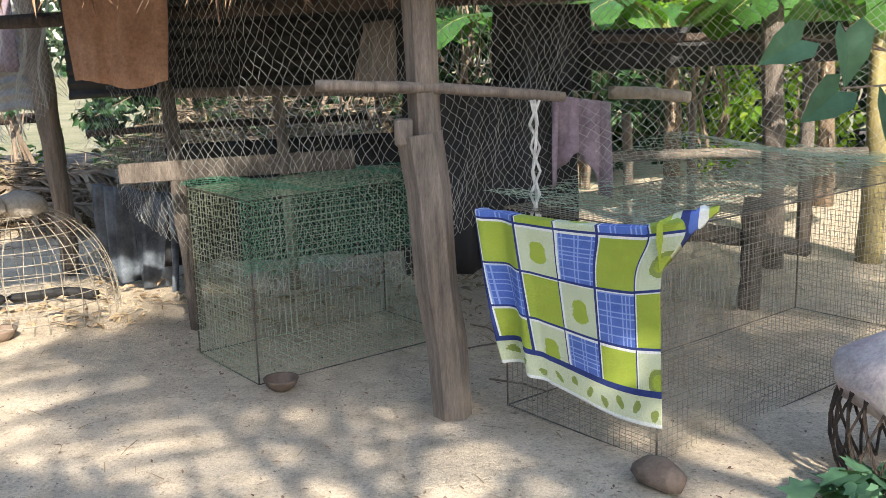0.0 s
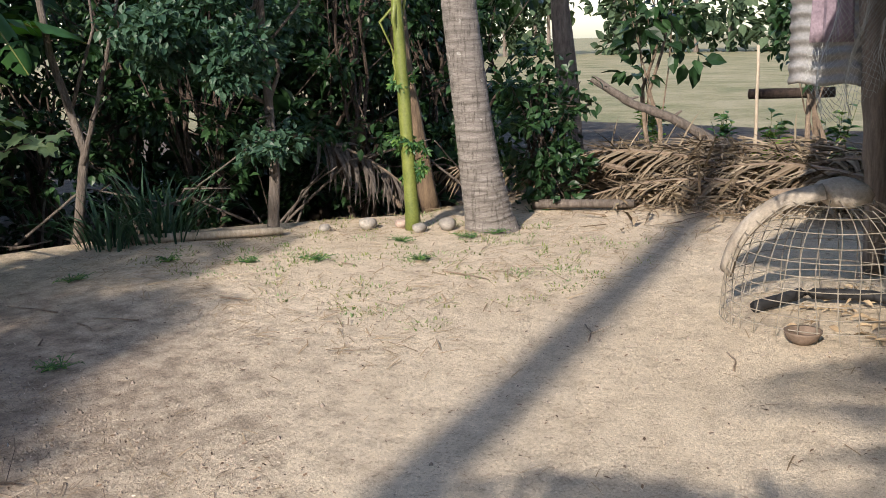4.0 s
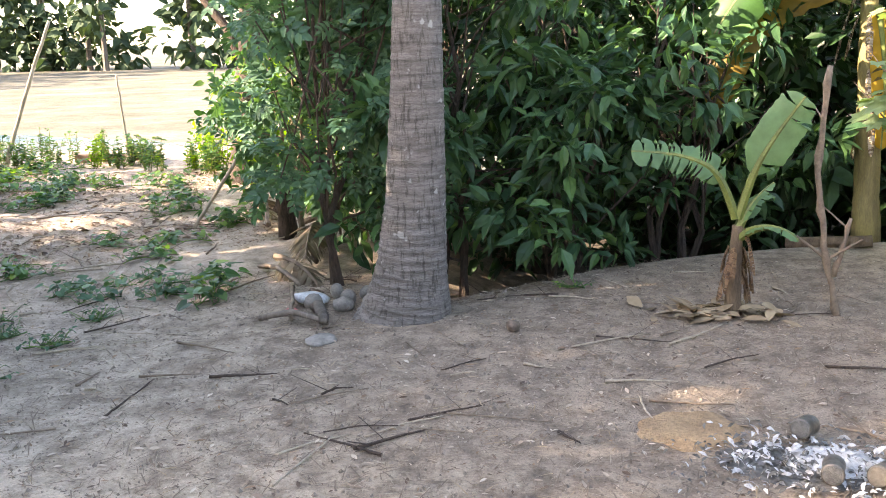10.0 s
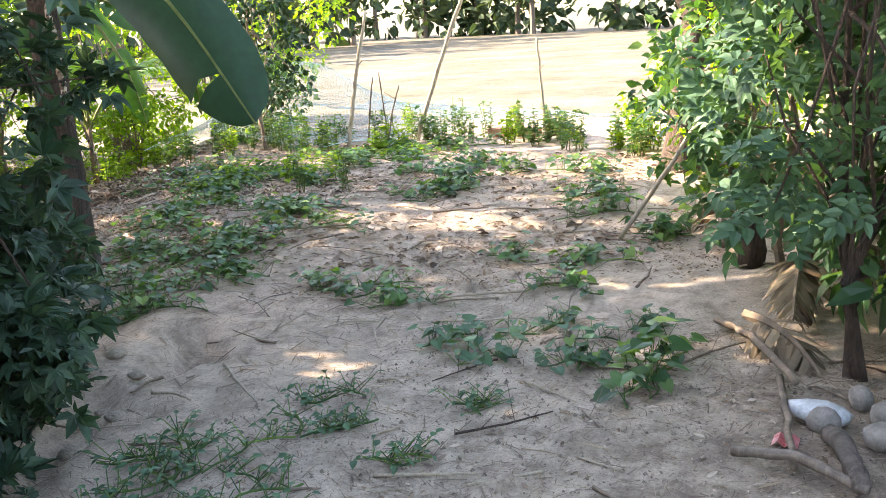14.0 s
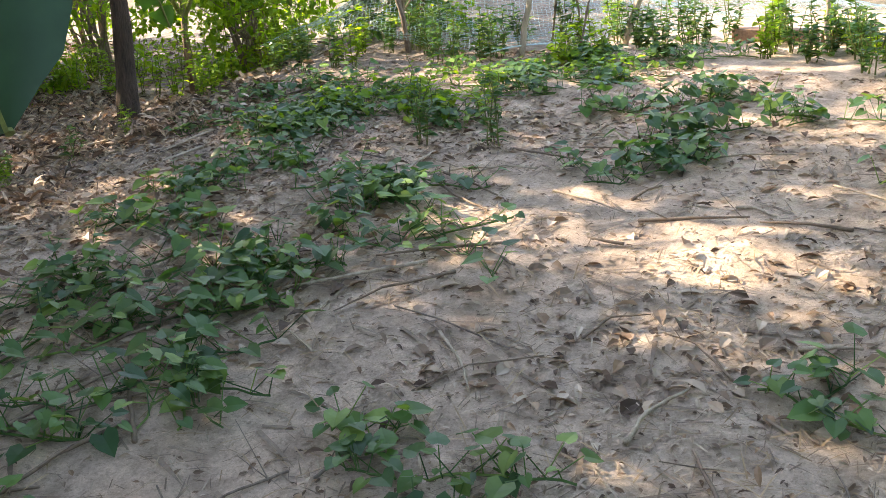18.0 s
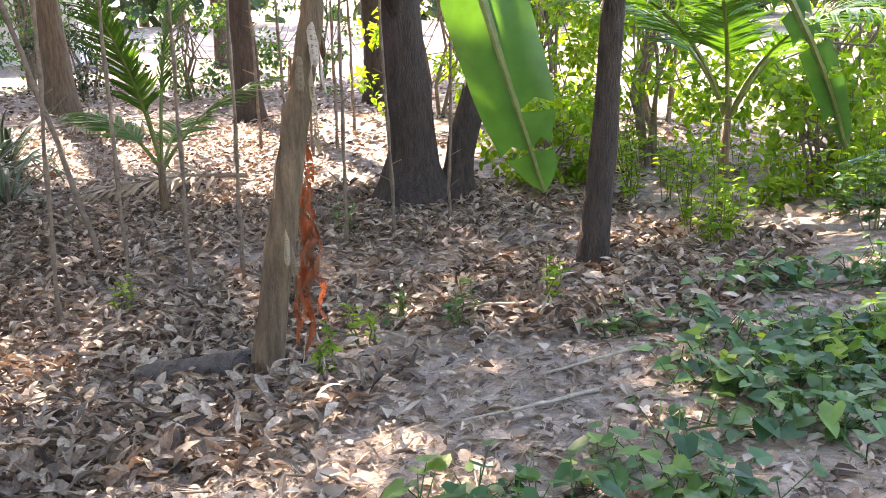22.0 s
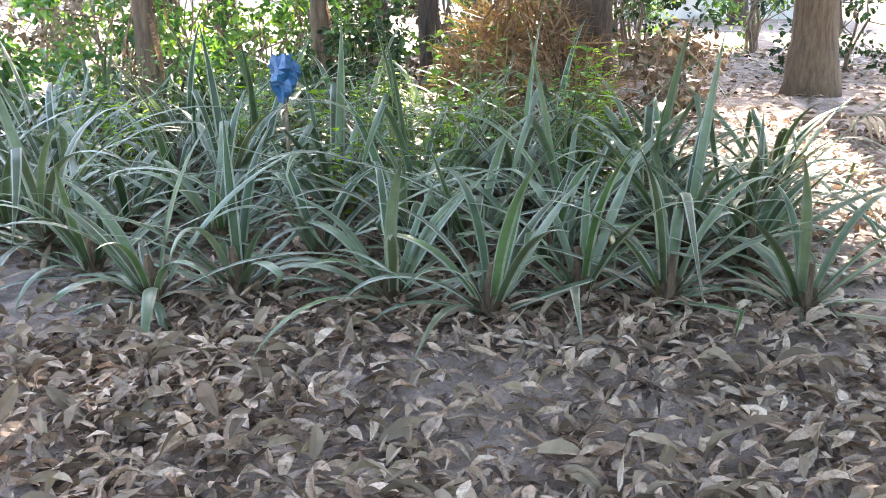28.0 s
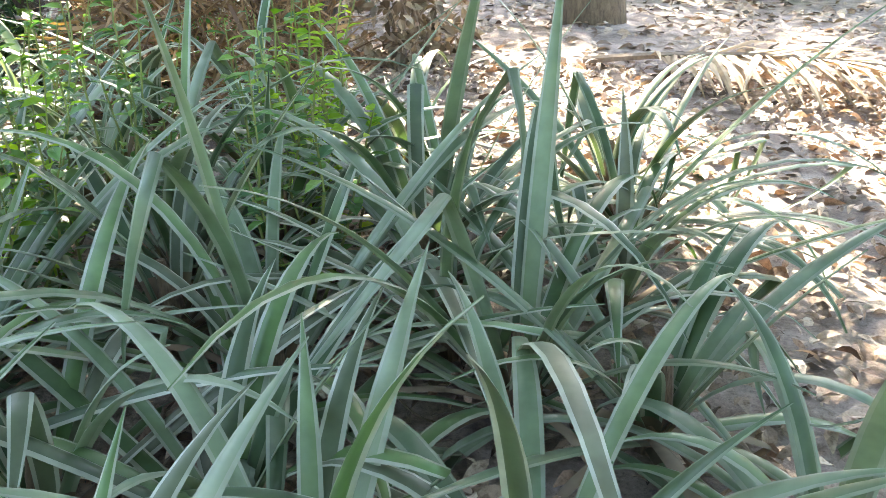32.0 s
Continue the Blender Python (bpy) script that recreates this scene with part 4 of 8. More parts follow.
for x, y, s, lab, mat in ((-6.21, 5.74, 0.10, "whitish round stone at the edge of the yard", M_PALESTONE), (-6.02, 5.93, 0.075, "pinkish stone at the edge of the yard", M_PINKSTONE),
                          (-5.76, 5.86, 0.075, "grey round stone beside the papaya stem", M_STONE), (-5.64, 6.05, 0.1, "grey round stone beside the papaya stem", M_STONE), (-6.45, 5.5, 0.06, "small grey stone at the yard edge", M_STONE)):
    stone("edge_stone", lab, x, y, s * 0.85, s * 0.7, s * 0.55, int(-x * 100), mat, "edge stones")
stick("fallen_log", "pale fallen log along the edge of the yard", [on_ground(-7.3, 4.3, 0.03), on_ground(-6.6, 5.2, 0.04)], 0.04, 0.03, M_PALEWOOD, "log")
stick("fallen_log", "grey fallen log behind the coconut palm", [Vector((-5.6, 7.1, 0.05)), Vector((-4.85, 7.5, 0.06))], 0.042, 0.036, M_BARK, "log")
# leaning trunk and grey stump by the gap
tree("tree", "grey old trunk with peeling bark", -6.35, 8.8, [(-0.05, -0.02, 0.9), (-0.13, -0.06, 1.9), (-0.2, 0, 4.5)], 0.13,
     [(-0.6, 0.2, 3.2, 0.8, 260), (0.3, 0.6, 3.6, 0.8, 260)], OVAL, 0.14, M_L_BUSH, M_BARK, 23)
stick("leaning_log", "rough dead trunk leaning down to a heap", [Vector((-6.1, 8.75, 1.02)), Vector((-5.75, 8.95, 0.76)), Vector((-5.4, 9.1, 0.62)), Vector((-5.1, 9.32, 0.4)), Vector((-4.7, 9.5, 0.3))], 0.038, 0.055, M_BARK, "log", "", 6, 11, 5)
stick("brown_palm_trunk", "brown peeling palm trunk behind the coconut palm", [on_ground(-6.6, 6.9), Vector((-6.75, 6.8, 1.0)), Vector((-6.95, 6.7, 3.0))], 0.09, 0.08, M_SHAGSTEM, "palm")
tree("young_tree", "thin grey forked sapling at the edge of the yard", -7.74, 4.08, [(0.05, 0.08, 0.55), (0.06, 0.12, 0.75), (-0.02, -0.03, 1.5), (-0.06, -0.1, 2.6)], 0.042,
     [(-0.2, -0.3, 2.6, 0.5, 120), (0.3, 0.3, 2.6, 0.5, 120)], OVAL, 0.12, M_L_BUSH, M_BARK, 12)
stick("sapling_fork", "grey branch forking from a thin sapling", [Vector((-7.67, 4.17, 0.6)), Vector((-7.58, 4.3, 1.1)), Vector((-7.46, 4.5, 1.9))], 0.022, 0.013, M_BARK, "branch", "", 4, 3, 5)
tree("young_tree", "slim grey tree trunk in front of the hedge", -6.8, 5.25, [(0.03, 0.04, 0.5), (0.02, 0.03, 1.2), (-0.05, 0.05, 3.0)], 0.05,
     [(0.1, -0.25, 1.4, 0.45, 800), (-0.2, -0.6, 1.5, 0.45, 800), (-0.3, -0.9, 1.75, 0.4, 600), (-0.3, 0.1, 1.6, 0.4, 500), (0.2, 0.3, 2.3, 0.5, 400), (0.05, -0.1, 0.8, 0.28, 260), (-0.1, -0.3, 1.9, 0.5, 700)], OVAL, 0.085, M_L_SHRUB, M_BARK, 24)
tuft("dark green clump of tall grass at the yard edge", -7.25, 4.55, 0.6, 90, 31, M_L_SHRUB, 0.3, width=1.5)
tuft("dark green clump of tall grass at the yard edge", -7.35, 4.15, 0.45, 60, 32, M_L_SHRUB, 0.25, width=1.4)
# banana clump
banana("banana_plant", "banana plant with a yellow-green stem and broad green leaves", -7.9, 2.4, [(-0.01, -0.03, 0.9), (-0.03, -0.07, 1.75)], 0.085,
       [(55, 1.5, 0.75, 1.5, 0.27, None), (15, 1.2, 1.1, 1.5, 0.26, None), (-55, 1.4, 0.9, 2.1, 0.25, None), (200, 1.6, 1.0, 1.8, 0.28, None), (-100, 1.6, 0.8, 2.2, 0.24, None), (100, 1.6, 0.8, 1.7, 0.26, None),
        ], 11, M_BANSTEM, M_L_BANANA, 7)
banana("banana_plant", "banana stem with brown dry leaves hanging round it", -8.0, 2.85, [(0.02, 0.02, 0.6), (0.05, 0.05, 1.5)], 0.075,
       [(75, 1.5, 0.6, 1.2, 0.25, None), (30, 1.4, 0.9, 1.4, 0.25, None)], 25, M_BANSTEM, M_L_BANANA, 6)
hung_leaf("banana_leaf", "broad green banana leaf with a yellow edge", [(-7.92, 2.31, 1.75), (-7.93, 2.06, 1.93), (-7.9, 1.84, 1.9), (-7.88, 1.53, 1.68), (-7.86, 1.3, 1.33)], 0.2, 301, M_L_BANANA, (0.75, -0.1, 0.65), 0.08)
hung_leaf("banana_leaf", "dark banana leaf dying yellow and brown", [(-7.94, 2.22, 1.58), (-7.99, 1.97, 1.66), (-8.01, 1.74, 1.58), (-7.98, 1.5, 1.28), (-7.95, 1.36, 0.88)], 0.16, 302, M_L_AGEING, (0.85, -0.3, 0.4), 0.1)
hung_leaf("banana_leaf", "broad green banana leaf bending over", [(-7.79, 2.74, 1.45), (-7.77, 2.8, 1.85), (-7.66, 2.98, 1.95), (-7.55, 3.2, 1.72), (-7.5, 3.28, 1.42)], 0.12, 303, M_L_BANANA, (0.7, -0.5, 0.6), 0.25)
hung_leaf("banana_leaf", "broad green banana leaf bending over", [(-7.78, 2.79, 1.62), (-7.6, 3.15, 1.9), (-7.42, 3.45, 1.72), (-7.3, 3.66, 1.3)], 0.125, 304, M_L_BANANA, (0.6, -0.3, 0.8), 0.25)
hung_leaf("dry_banana_leaf", "yellow dead banana leaf hanging along the stem", [(-7.82, 2.36, 1.55), (-7.8, 2.4, 1.3), (-7.79, 2.43, 1.0), (-7.79, 2.43, 0.62)], 0.085, 305, M_L_YELLOW, (0.9, -0.4, 0.1), 0.12, 0.02)
stick("banana_stump", "brown rotting banana stump", [on_ground(-7.75, 2.75), Vector((-7.73, 2.78, 0.45))], 0.075, 0.05, M_SHAGSTEM, "stump", "", 3, 5)
stick("fallen_log", "brown husk log lying at the banana's foot", [on_ground(-7.75, 1.85, 0.03), on_ground(-7.55, 2.35, 0.05)], 0.045, 0.04, M_SHAGSTEM, "log")
banana("banana_sapling", "young banana plant with a shaggy brown stem", -5.93, 1.24, [(0.0, 0.0, 0.25), (0.0, 0.01, 0.5)], 0.042,
       [(140, 0.36, 1.0, 1.4, 0.06, None), (60, 0.34, 0.75, 1.6, 0.05, None), (95, 0.3, 1.2, 0.6, 0.04, None)], 13, M_SHAGSTEM, M_L_GREYBAN, 9, M_L_BROWN)
hung_leaf("banana_leaf", "upright broad pale leaf of a young banana", [(-5.93, 1.25, 0.5), (-5.92, 1.32, 0.74), (-5.9, 1.42, 0.93), (-5.87, 1.53, 1.1)], 0.1, 306, M_L_GREYBAN, (0.97, -0.15, 0.25), 0.05, 0.3)
hung_leaf("banana_leaf", "torn pale leaf of a young banana", [(-5.93, 1.24, 0.5), (-5.93, 1.14, 0.72), (-5.93, 0.97, 0.81), (-5.92, 0.72, 0.84)], 0.095, 307, M_L_GREYBAN, (0.8, -0.1, 0.65), 0.5, 0.25)
rr = random.Random(308)
skirt = tagged(thing("dry_leaf_heap", "dry leaf strips at a young banana's foot", "dry leaves", on_ground(-5.9, 1.2)), kind="stuff")
b = Build()
strew(b, [(-5.9 + rr.gauss(0, 0.07), 1.15 + rr.gauss(0, 0.14)) for _ in range(90)], FLAT, 0.14, np.random.default_rng(308), 0.3, 0.01)
b.v = [v - np.array(skirt.location) for v in b.v]
b.make("strips", M_L_STRAW, skirt)
stick("bare_stick", "forked bare dead stick standing in the soil", [on_ground(-5.95, 1.76, -0.03), Vector((-5.97, 1.68, 0.35)), Vector((-5.98, 1.63, 0.72)), Vector((-5.98, 1.66, 1.24))], 0.016, 0.014, M_TWIG, "stick", "", 4, 1, 3)
stick("bare_stick", "short fork of a bare dead stick", [Vector((-5.955, 1.73, 0.2)), Vector((-5.94, 1.79, 0.5))], 0.012, 0.008, M_TWIG, "stick", "", 3, 2, 1)


def lobed_shrub():
    """The open shrub with pale round leaves: one bent stem, long side branches."""
    rr, rng = random.Random(77), np.random.default_rng(77)
    root = thing("leafy_shrub", "open shrub with pale lobed leaves on thin stems", "shrub", on_ground(-6.75, 2.49, -0.03))
    wood, gr = Build(), Build()
    main = [Vector((0, 0, 0)), Vector((0.02, -0.01, 0.35)), Vector((0.0, 0.05, 0.6)), Vector((-0.02, 0.1, 0.9)), Vector((0.0, 0.05, 1.25)), Vector((0.02, 0.1, 1.6))]
    wood.tube(main, [0.02, 0.018, 0.015, 0.012, 0.009, 0.005], 7)
    ends = [(0.4, 0.85, 0.95), (0.25, 0.5, 1.3), (0.1, 0.15, 1.6), (-0.1, -0.3, 1.5), (-0.1, -0.5, 1.15), (0.0, -0.2, 1.25), (0.2, 0.35, 1.05), (0.1, -0.35, 0.9), (-0.1, 0.3, 1.45), (0.15, 0.0, 1.1), (0.3, 0.6, 1.1), (0.0, -0.1, 0.62), (0.25, 0.2, 1.35), (-0.1, -0.45, 1.35), (0.1, 0.1, 0.8)]
    for e in ends:
        line = wander(rr, main[rr.randrange(1, 5)], e, 5, 0.06)
        wood.tube(line, [0.009, 0.008, 0.007, 0.005, 0.004, 0.002], 5)
        for k in range(13):
            j = min(4.99, rr.uniform(1.2, 5.4))
            p = line[int(j)].lerp(line[int(j) + 1], j % 1)
            a, h = rr.uniform(0, 6.28), rr.uniform(-0.02, 0.07)
            q = p + Vector((math.cos(a) * 0.06, math.sin(a) * 0.06, h))
            wood.tube([p, q], [0.002, 0.0015], 3)
            scatter(gr, LOBED, [tuple(q)], [(math.cos(a), math.sin(a), rr.uniform(-0.7, 0.1))], [(rr.uniform(-0.3, 0.6), rr.uniform(-0.6, 0.2), 1)], [rr.uniform(0.08, 0.165)])
    wood.make("wood", M_TWIG, root)
    gr.make("foliage", M_L_PALE, root)


LOBED = (np.array([(0, 0.05, 0), (0.3, -0.1, 0.05), (0.5, 0.2, 0.08), (0.36, 0.4, 0.05), (0.42, 0.72, 0.04), (0.16, 0.68, 0.02), (0, 1, -0.05), (-0.16, 0.68, 0.02), (-0.42, 0.72, 0.04), (-0.36, 0.4, 0.05), (-0.5, 0.2, 0.08), (-0.3, -0.1, 0.05), (0, 0.45, 0)]),
         [[0, 1, 2, 12], [12, 2, 3], [12, 3, 4, 5], [12, 5, 6], [12, 6, 7], [12, 7, 8, 9], [12, 9, 10], [0, 12, 10, 11]])
lobed_shrub()

# the hedge and the undergrowth behind it
HEDGE = ((-7.4, 0.35, 1.7, 0.75, 1, "dark bush with long drooping leaves"), (-7.9, 1.1, 2.3, 0.9, 1, "dark bush with long drooping leaves"), (-7.0, -0.35, 2.4, 0.75, 1, "dark bush with long drooping leaves"),
         (-8.7, 0.2, 3.2, 1.1, 1, "dark bush with long drooping leaves"), (-9.2, 1.6, 3.4, 1.1, 1, "dark bush with long drooping leaves"), (-8.4, 3.3, 1.0, 0.6, 2, "low dark undergrowth with lobed leaves"),
         (-9.3, 3.1, 3.2, 1.0, 0, "dark leafy undergrowth behind bananas"), (-8.9, 4.4, 2.2, 0.9, 0, "dark leafy bush at the yard edge"), (-8.2, 5.6, 2.8, 0.9, 0, "dark leafy bush at the yard edge"),
         (-9.4, 5.3, 3.8, 1.2, 0, "dark leafy bush at the yard edge"), (-7.4, 6.8, 2.9, 0.8, 0, "dark leafy bush at the yard edge"), (-8.6, 7.2, 3.8, 1.2, 0, "dark leafy bush at the yard edge"),
         (-5.75, 7.4, 1.35, 0.42, 0, "leafy green bush beside a coconut palm"), (-7.6, 8.4, 3.2, 1.0, 0, "dark leafy bush at the yard edge"), (-10.4, 2.4, 4.4, 1.3, 0, "tall dark bush in the thicket"),
         (-10.6, 4.2, 4.6, 1.4, 0, "tall dark bush in the thicket"), (-10.5, 6.3, 4.6, 1.4, 0, "tall dark bush in the thicket"), (-9.8, 8.6, 4.6, 1.4, 0, "tall dark bush in the thicket"), (-10.3, 0.6, 4.2, 1.3, 1, "tall dark bush in the thicket"))
for i, (x, y, h, s, kind, lab) in enumerate(HEDGE):
    leaf, size, n = ((OVAL, 0.10, 1500), (LANCE, 0.17, 1250), (PALM5, 0.17, 170))[kind]
    bush("bush", lab, x, y, h, s, 46, int(n * (0.4 + 0.35 * h)), leaf, size, M_L_GLOSSY if i < 3 else M_L_BUSH, 40 + i, 5, 0.2 if i < 3 else 0.03, bark=M_DARKBARK)
for i, (x, y) in enumerate(((-7.1, 7.9), (-6.5, 7.5), (-7.6, 6.2), (-8.1, 5.0), (-8.0, 4.5), (-8.4, 3.9), (-7.4, 5.6))):
    rr = random.Random(i + 500)
    for k in range(4):
        a = rr.uniform(0, 6.28)
        p = on_ground(x + rr.uniform(-0.4, 0.4), y + rr.uniform(-0.4, 0.4), 0.05)
        stick("fallen_branch", "bare dead branch lying under the hedge", [p, p + Vector((math.cos(a) * 0.6, math.sin(a) * 0.6, rr.uniform(0.1, 0.6))), p + Vector((math.cos(a) * 1.3, math.sin(a) * 1.3, rr.uniform(0.0, 0.9)))], 0.013, 0.005, M_BARK, "branch", "dead branches", 0, i * 7 + k, 2)
ground_frond("dry grey palm frond under the hedge", -6.6, 6.5, 150, 1.3, 91, M_BARK, "fallen fronds", 0.12, 0.2, 0.5, 0.35)
ground_frond("dry grey palm frond under the hedge", -7.4, 6.0, 40, 1.2, 92, M_BARK, "fallen fronds", 0.9, -0.2, 0.7, 0.4, 0.9)

for i, (x, y, h) in enumerate(((-11.6, 0.2, 4.6), (-11.8, 2.0, 5.0), (-12.0, 3.8, 5.0), (-11.8, 5.6, 5.2), (-11.6, 7.4, 5.2), (-10.9, 9.2, 5.0), (-9.9, 10.4, 4.8), (-11.2, -1.4, 4.0), (-8.7, 9.4, 4.2), (-9.6, 3.9, 3.0), (-9.9, 7.0, 4.0), (-9.4, 2.3, 2.6), (-8.9, 6.2, 3.2), (-10.0, 1.4, 3.4), (-9.0, -0.7, 3.2), (-8.4, 8.0, 3.4))):
    bush("bush", "deep dark thicket behind the yard", x, y, h, 1.05, 40, 1100, OVAL, 0.27, M_L_BUSH, 1850 + i, 4, 0.0, bark=M_DARKBARK)

# the brush heap and the gap to the field
rr = random.Random(44)
for i in range(13):
    i = i * 11 / 12
    x, y = -5.6 + 2.9 * (i / 11) + rr.uniform(-0.3, 0.3), 7.7 + 0.9 * rr.random() + 0.1 * (i / 11)
    ground_frond("dry brown palm frond on the brush heap", x, y, rr.choice((10, 25, 170, 195, 200, 345)) + rr.uniform(-15, 15), rr.uniform(1.2, 2.1), 300 + int(i * 100), M_L_HUSK, "brush heap", rr.uniform(0.05, 0.3), rr.uniform(0.05, 0.35), 0.6, 0.33, 0.75, 40)
rng = np.random.default_rng(45)
heap = tagged(thing("brush_heap", "heap of dry leaves, husks and straw", "brush heap"), kind="stuff")
b = Build()
for cx, cy, r, h in ((-5.4, 8.5, 0.7, 0.45), (-4.7, 8.6, 0.8, 0.5), (-3.9, 8.7, 0.8, 0.5), (-3.2, 8.7, 0.8, 0.45), (-4.3, 8.1, 0.9, 0.2), (-1.6, 8.6, 1.1, 1.15), (-0.4, 8.9, 1.1, 1.15), (-2.4, 9.3, 1.0, 0.9), (-1.0, 8.3, 1.0, 0.9)):
    n = 900
    d = rng.normal(size=(n, 2)) * 0.5
    P = np.stack([cx + d[:, 0] * r, cy + d[:, 1] * r, h * np.exp(-(d ** 2).sum(1)) * rng.uniform(0.6, 1.05, n)], 1)
    half = n // 3
    scatter(b, CURL, P[:half], unit(rng.normal(size=(half, 3)) * (1, 1, 0.4)), rng.normal(size=(half, 3)) * 0.5 + (0, 0, 1), rng.uniform(0.05, 0.13, half))
    scatter(b, (BLADE[0] * np.array([0.7, 1, 0.5]), BLADE[1]), P[half:], unit(rng.normal(size=(n - half, 3)) * (1, 0.7, 0.25) - (0.6, 0.2, 0)), rng.normal(size=(n - half, 3)) * 0.5 + (0, 0, 1), rng.uniform(0.2, 0.5, n - half))
b.make("husks", M_L_HUSK, heap)
stick("thin_pole", "thin upright bamboo pole beside the brush heap", [on_ground(-4.5, 9.0), Vector((-4.5, 9.0, 1.3))], 0.018, 0.014, M_PALEWOOD, "pole")
weed("bright green broad-leaved weed on the brush heap", -4.25, 8.75, 0.5, 3, 8, 400, M_L_FRESH, OVAL, 0.22)
bush("young_tree", "leafy dark sapling beside the shed", -4.3, 9.9, 2.6, 0.5, 26, 900, OVAL, 0.12, M_L_BUSH, 46, 3, 0.35)
bush("bush", "dark broad-leaved sapling at the gap to the field", -6.0, 9.8, 2.6, 0.5, 20, 260, OVAL, 0.22, M_L_BUSH, 47, 2, 0.4)
stick("dark_beam", "dark beam lying across posts behind the heap", [Vector((-5.6, 11.2, 0.72)), Vector((-4.7, 11.4, 0.74))], 0.06, 0.06, M_DARKBARK, "beam")
for i in range(9):
    rr = random.Random(600 + i)
    weed("green scrub at the rim of the field", -7.5 + 0.75 * i, 10.8 + rr.uniform(0, 1.5), rr.uniform(0.4, 0.7), 7, 12, 600 + i, M_L_VINE, OVAL, 0.12)

# the ash patch with burnt cans
rng, rr = np.random.default_rng(50), random.Random(50)
M_ASH = surface("wood_ash", (0.36, 0.35, 0.34), (0.78, 0.765, 0.74), 12, 0.95, 0.6, 0.02)
M_CHAR = surface("charred_litter", (0.07, 0.066, 0.06), (0.24, 0.225, 0.205), 12, 0.9, 0.6, 0.02)
M_TIN = surface("burnt_tin", (0.12, 0.105, 0.09), (0.30, 0.27, 0.23), 10, 0.45, 0.2, 0.004, None, 60, 0.7)
M_REDDIRT = surface("orange_dirt", (0.24, 0.155, 0.085), (0.39, 0.265, 0.15), 8, 0.95, 0.7, 0.02)


def mound(name, label, x, y, rx, ry, h, mat, seed, category="mound", turn=0.0):
    b, v, f = Build(), [], []
    rings, sides = 7, 28
    c, s = math.cos(turn), math.sin(turn)
    v.append((x, y, ground_z(x, y) + h))
    for i in range(1, rings + 1):
        k = i / rings
        for j in range(sides):
            a = 2 * math.pi * j / sides
            e = 1 + 0.3 * noise.noise((math.cos(a) * 1.6 + seed, math.sin(a) * 1.6, seed))
            px, py = math.cos(a) * rx * k * e, math.sin(a) * ry * k * e
            gx, gy = x + px * c - py * s, y + px * s + py * c
            v.append((gx, gy, ground_z(gx, gy) + h * (1 - k * k) * (1 + 0.5 * noise.noise((gx * 9, gy * 9, seed))) + (0.004 if i < rings else -0.01)))
    for j in range(sides):
        f.append([0, 1 + j, 1 + (j + 1) % sides])
        for i in range(rings - 1):
            a, d = 1 + i * sides + j, 1 + i * sides + (j + 1) % sides
            f.append([a, a + sides, d + sides, d])
    b.add(v, f)
    return tagged(b.make(name, mat, smooth=True), label, category)


mound("ash_patch", "patch of black and white ash from a fire", -4.13, 1.2, 0.3, 0.17, 0.008, M_CHAR, 3.1, "ash", 1.4)
mound("ash_patch", "thin spread of pale grey ash", -4.15, 1.32, 0.2, 0.14, 0.025, M_ASH, 5.2, "ash", 1.2)
mound("dirt_mound", "low mound of orange dirt beside the ash", -4.42, 0.88, 0.2, 0.2, 0.022, M_REDDIRT, 8.2, "mound", 1.4)
ash = tagged(thing("ash_flakes", "white flakes of ash and charred scraps", "ash"), kind="stuff")
for mat, n, sz in ((M_ASH, 330, 0.045), (M_CHAR, 620, 0.035)):
    b = Build()
    strew(b, [(-4.13 + rng.normal() * 0.12, 1.24 + rng.normal() * 0.19) for _ in range(n)], CRINKLED, sz * rng.uniform(0.6, 0.9), rng, 0.8, 0.01)
    b.make("flakes", mat, ash)


def tin_can(x, y, turn, tilt, seed):
    rr = random.Random(seed)
    root = thing("tin_can", "burnt grey tin can lying in the ash", "can", on_ground(x, y, 0.055), "burnt cans")
    root.rotation_euler = (radians(tilt), 0, radians(turn))
    b = Build()
    zs = (0, 0.004, 0.012, 0.035, 0.04, 0.055, 0.06, 0.095, 0.1, 0.105)
    rs = (0.034, 0.0365, 0.035, 0.035, 0.0338, 0.0338, 0.035, 0.035, 0.0365, 0.0355)
    b.tube([(0, 0, z - 0.05) for z in zs], rs, 20)
    b.make("body", M_TIN, root, smooth=True)
    lid = Build()
    lid.tube([(0, 0, 0.056), (0, 0, 0.0575)], [0.031, 0.031], 20).tube([(0, 0, 0.0575), (0, 0, 0.059)], [0.026, 0.025], 20)
    lid.make("lid", M_CHAR if seed % 2 else M_TIN, root)


tin_can(-3.99, 1.28, 75, 84, 1)
tin_can(-3.98, 1.43, 55, 80, 2)
tin_can(-4.35, 1.27, 60, 80, 3)
stone("coconut_husk", "dark dry coconut husk on the bare soil", -5.58, 0.15, 0.035, 0.04, 0.032, 51, M_BROWNSTONE)

# loose stuff on the yard: chips, straw, twigs, small weeds
rng = np.random.default_rng(61)
yard = tagged(thing("yard_litter", "chips, straw bits and dry leaf scraps on the sand", "litter"), kind="stuff")
b = Build()
strew(b, spots_in(rng, 3200, -7.4, 1.5, -2.2, 7.0, lambda x, y: x > -7.6 + 0.3 * abs(y - 3)), FLAT, 0.026, rng, 0.2, 0.002)
strew(b, spots_in(rng, 900, -6.6, -3.0, -2.2, 1.6), FLAT, 0.04, rng, 0.2, 0.003)
strew(b, spots_in(rng, 6500, -7.2, -2.8, -2.8, 2.6), FLAT, 0.018, rng, 0.3, 0.002)
b.make("scraps", M_L_DEAD, yard)
b = Build()
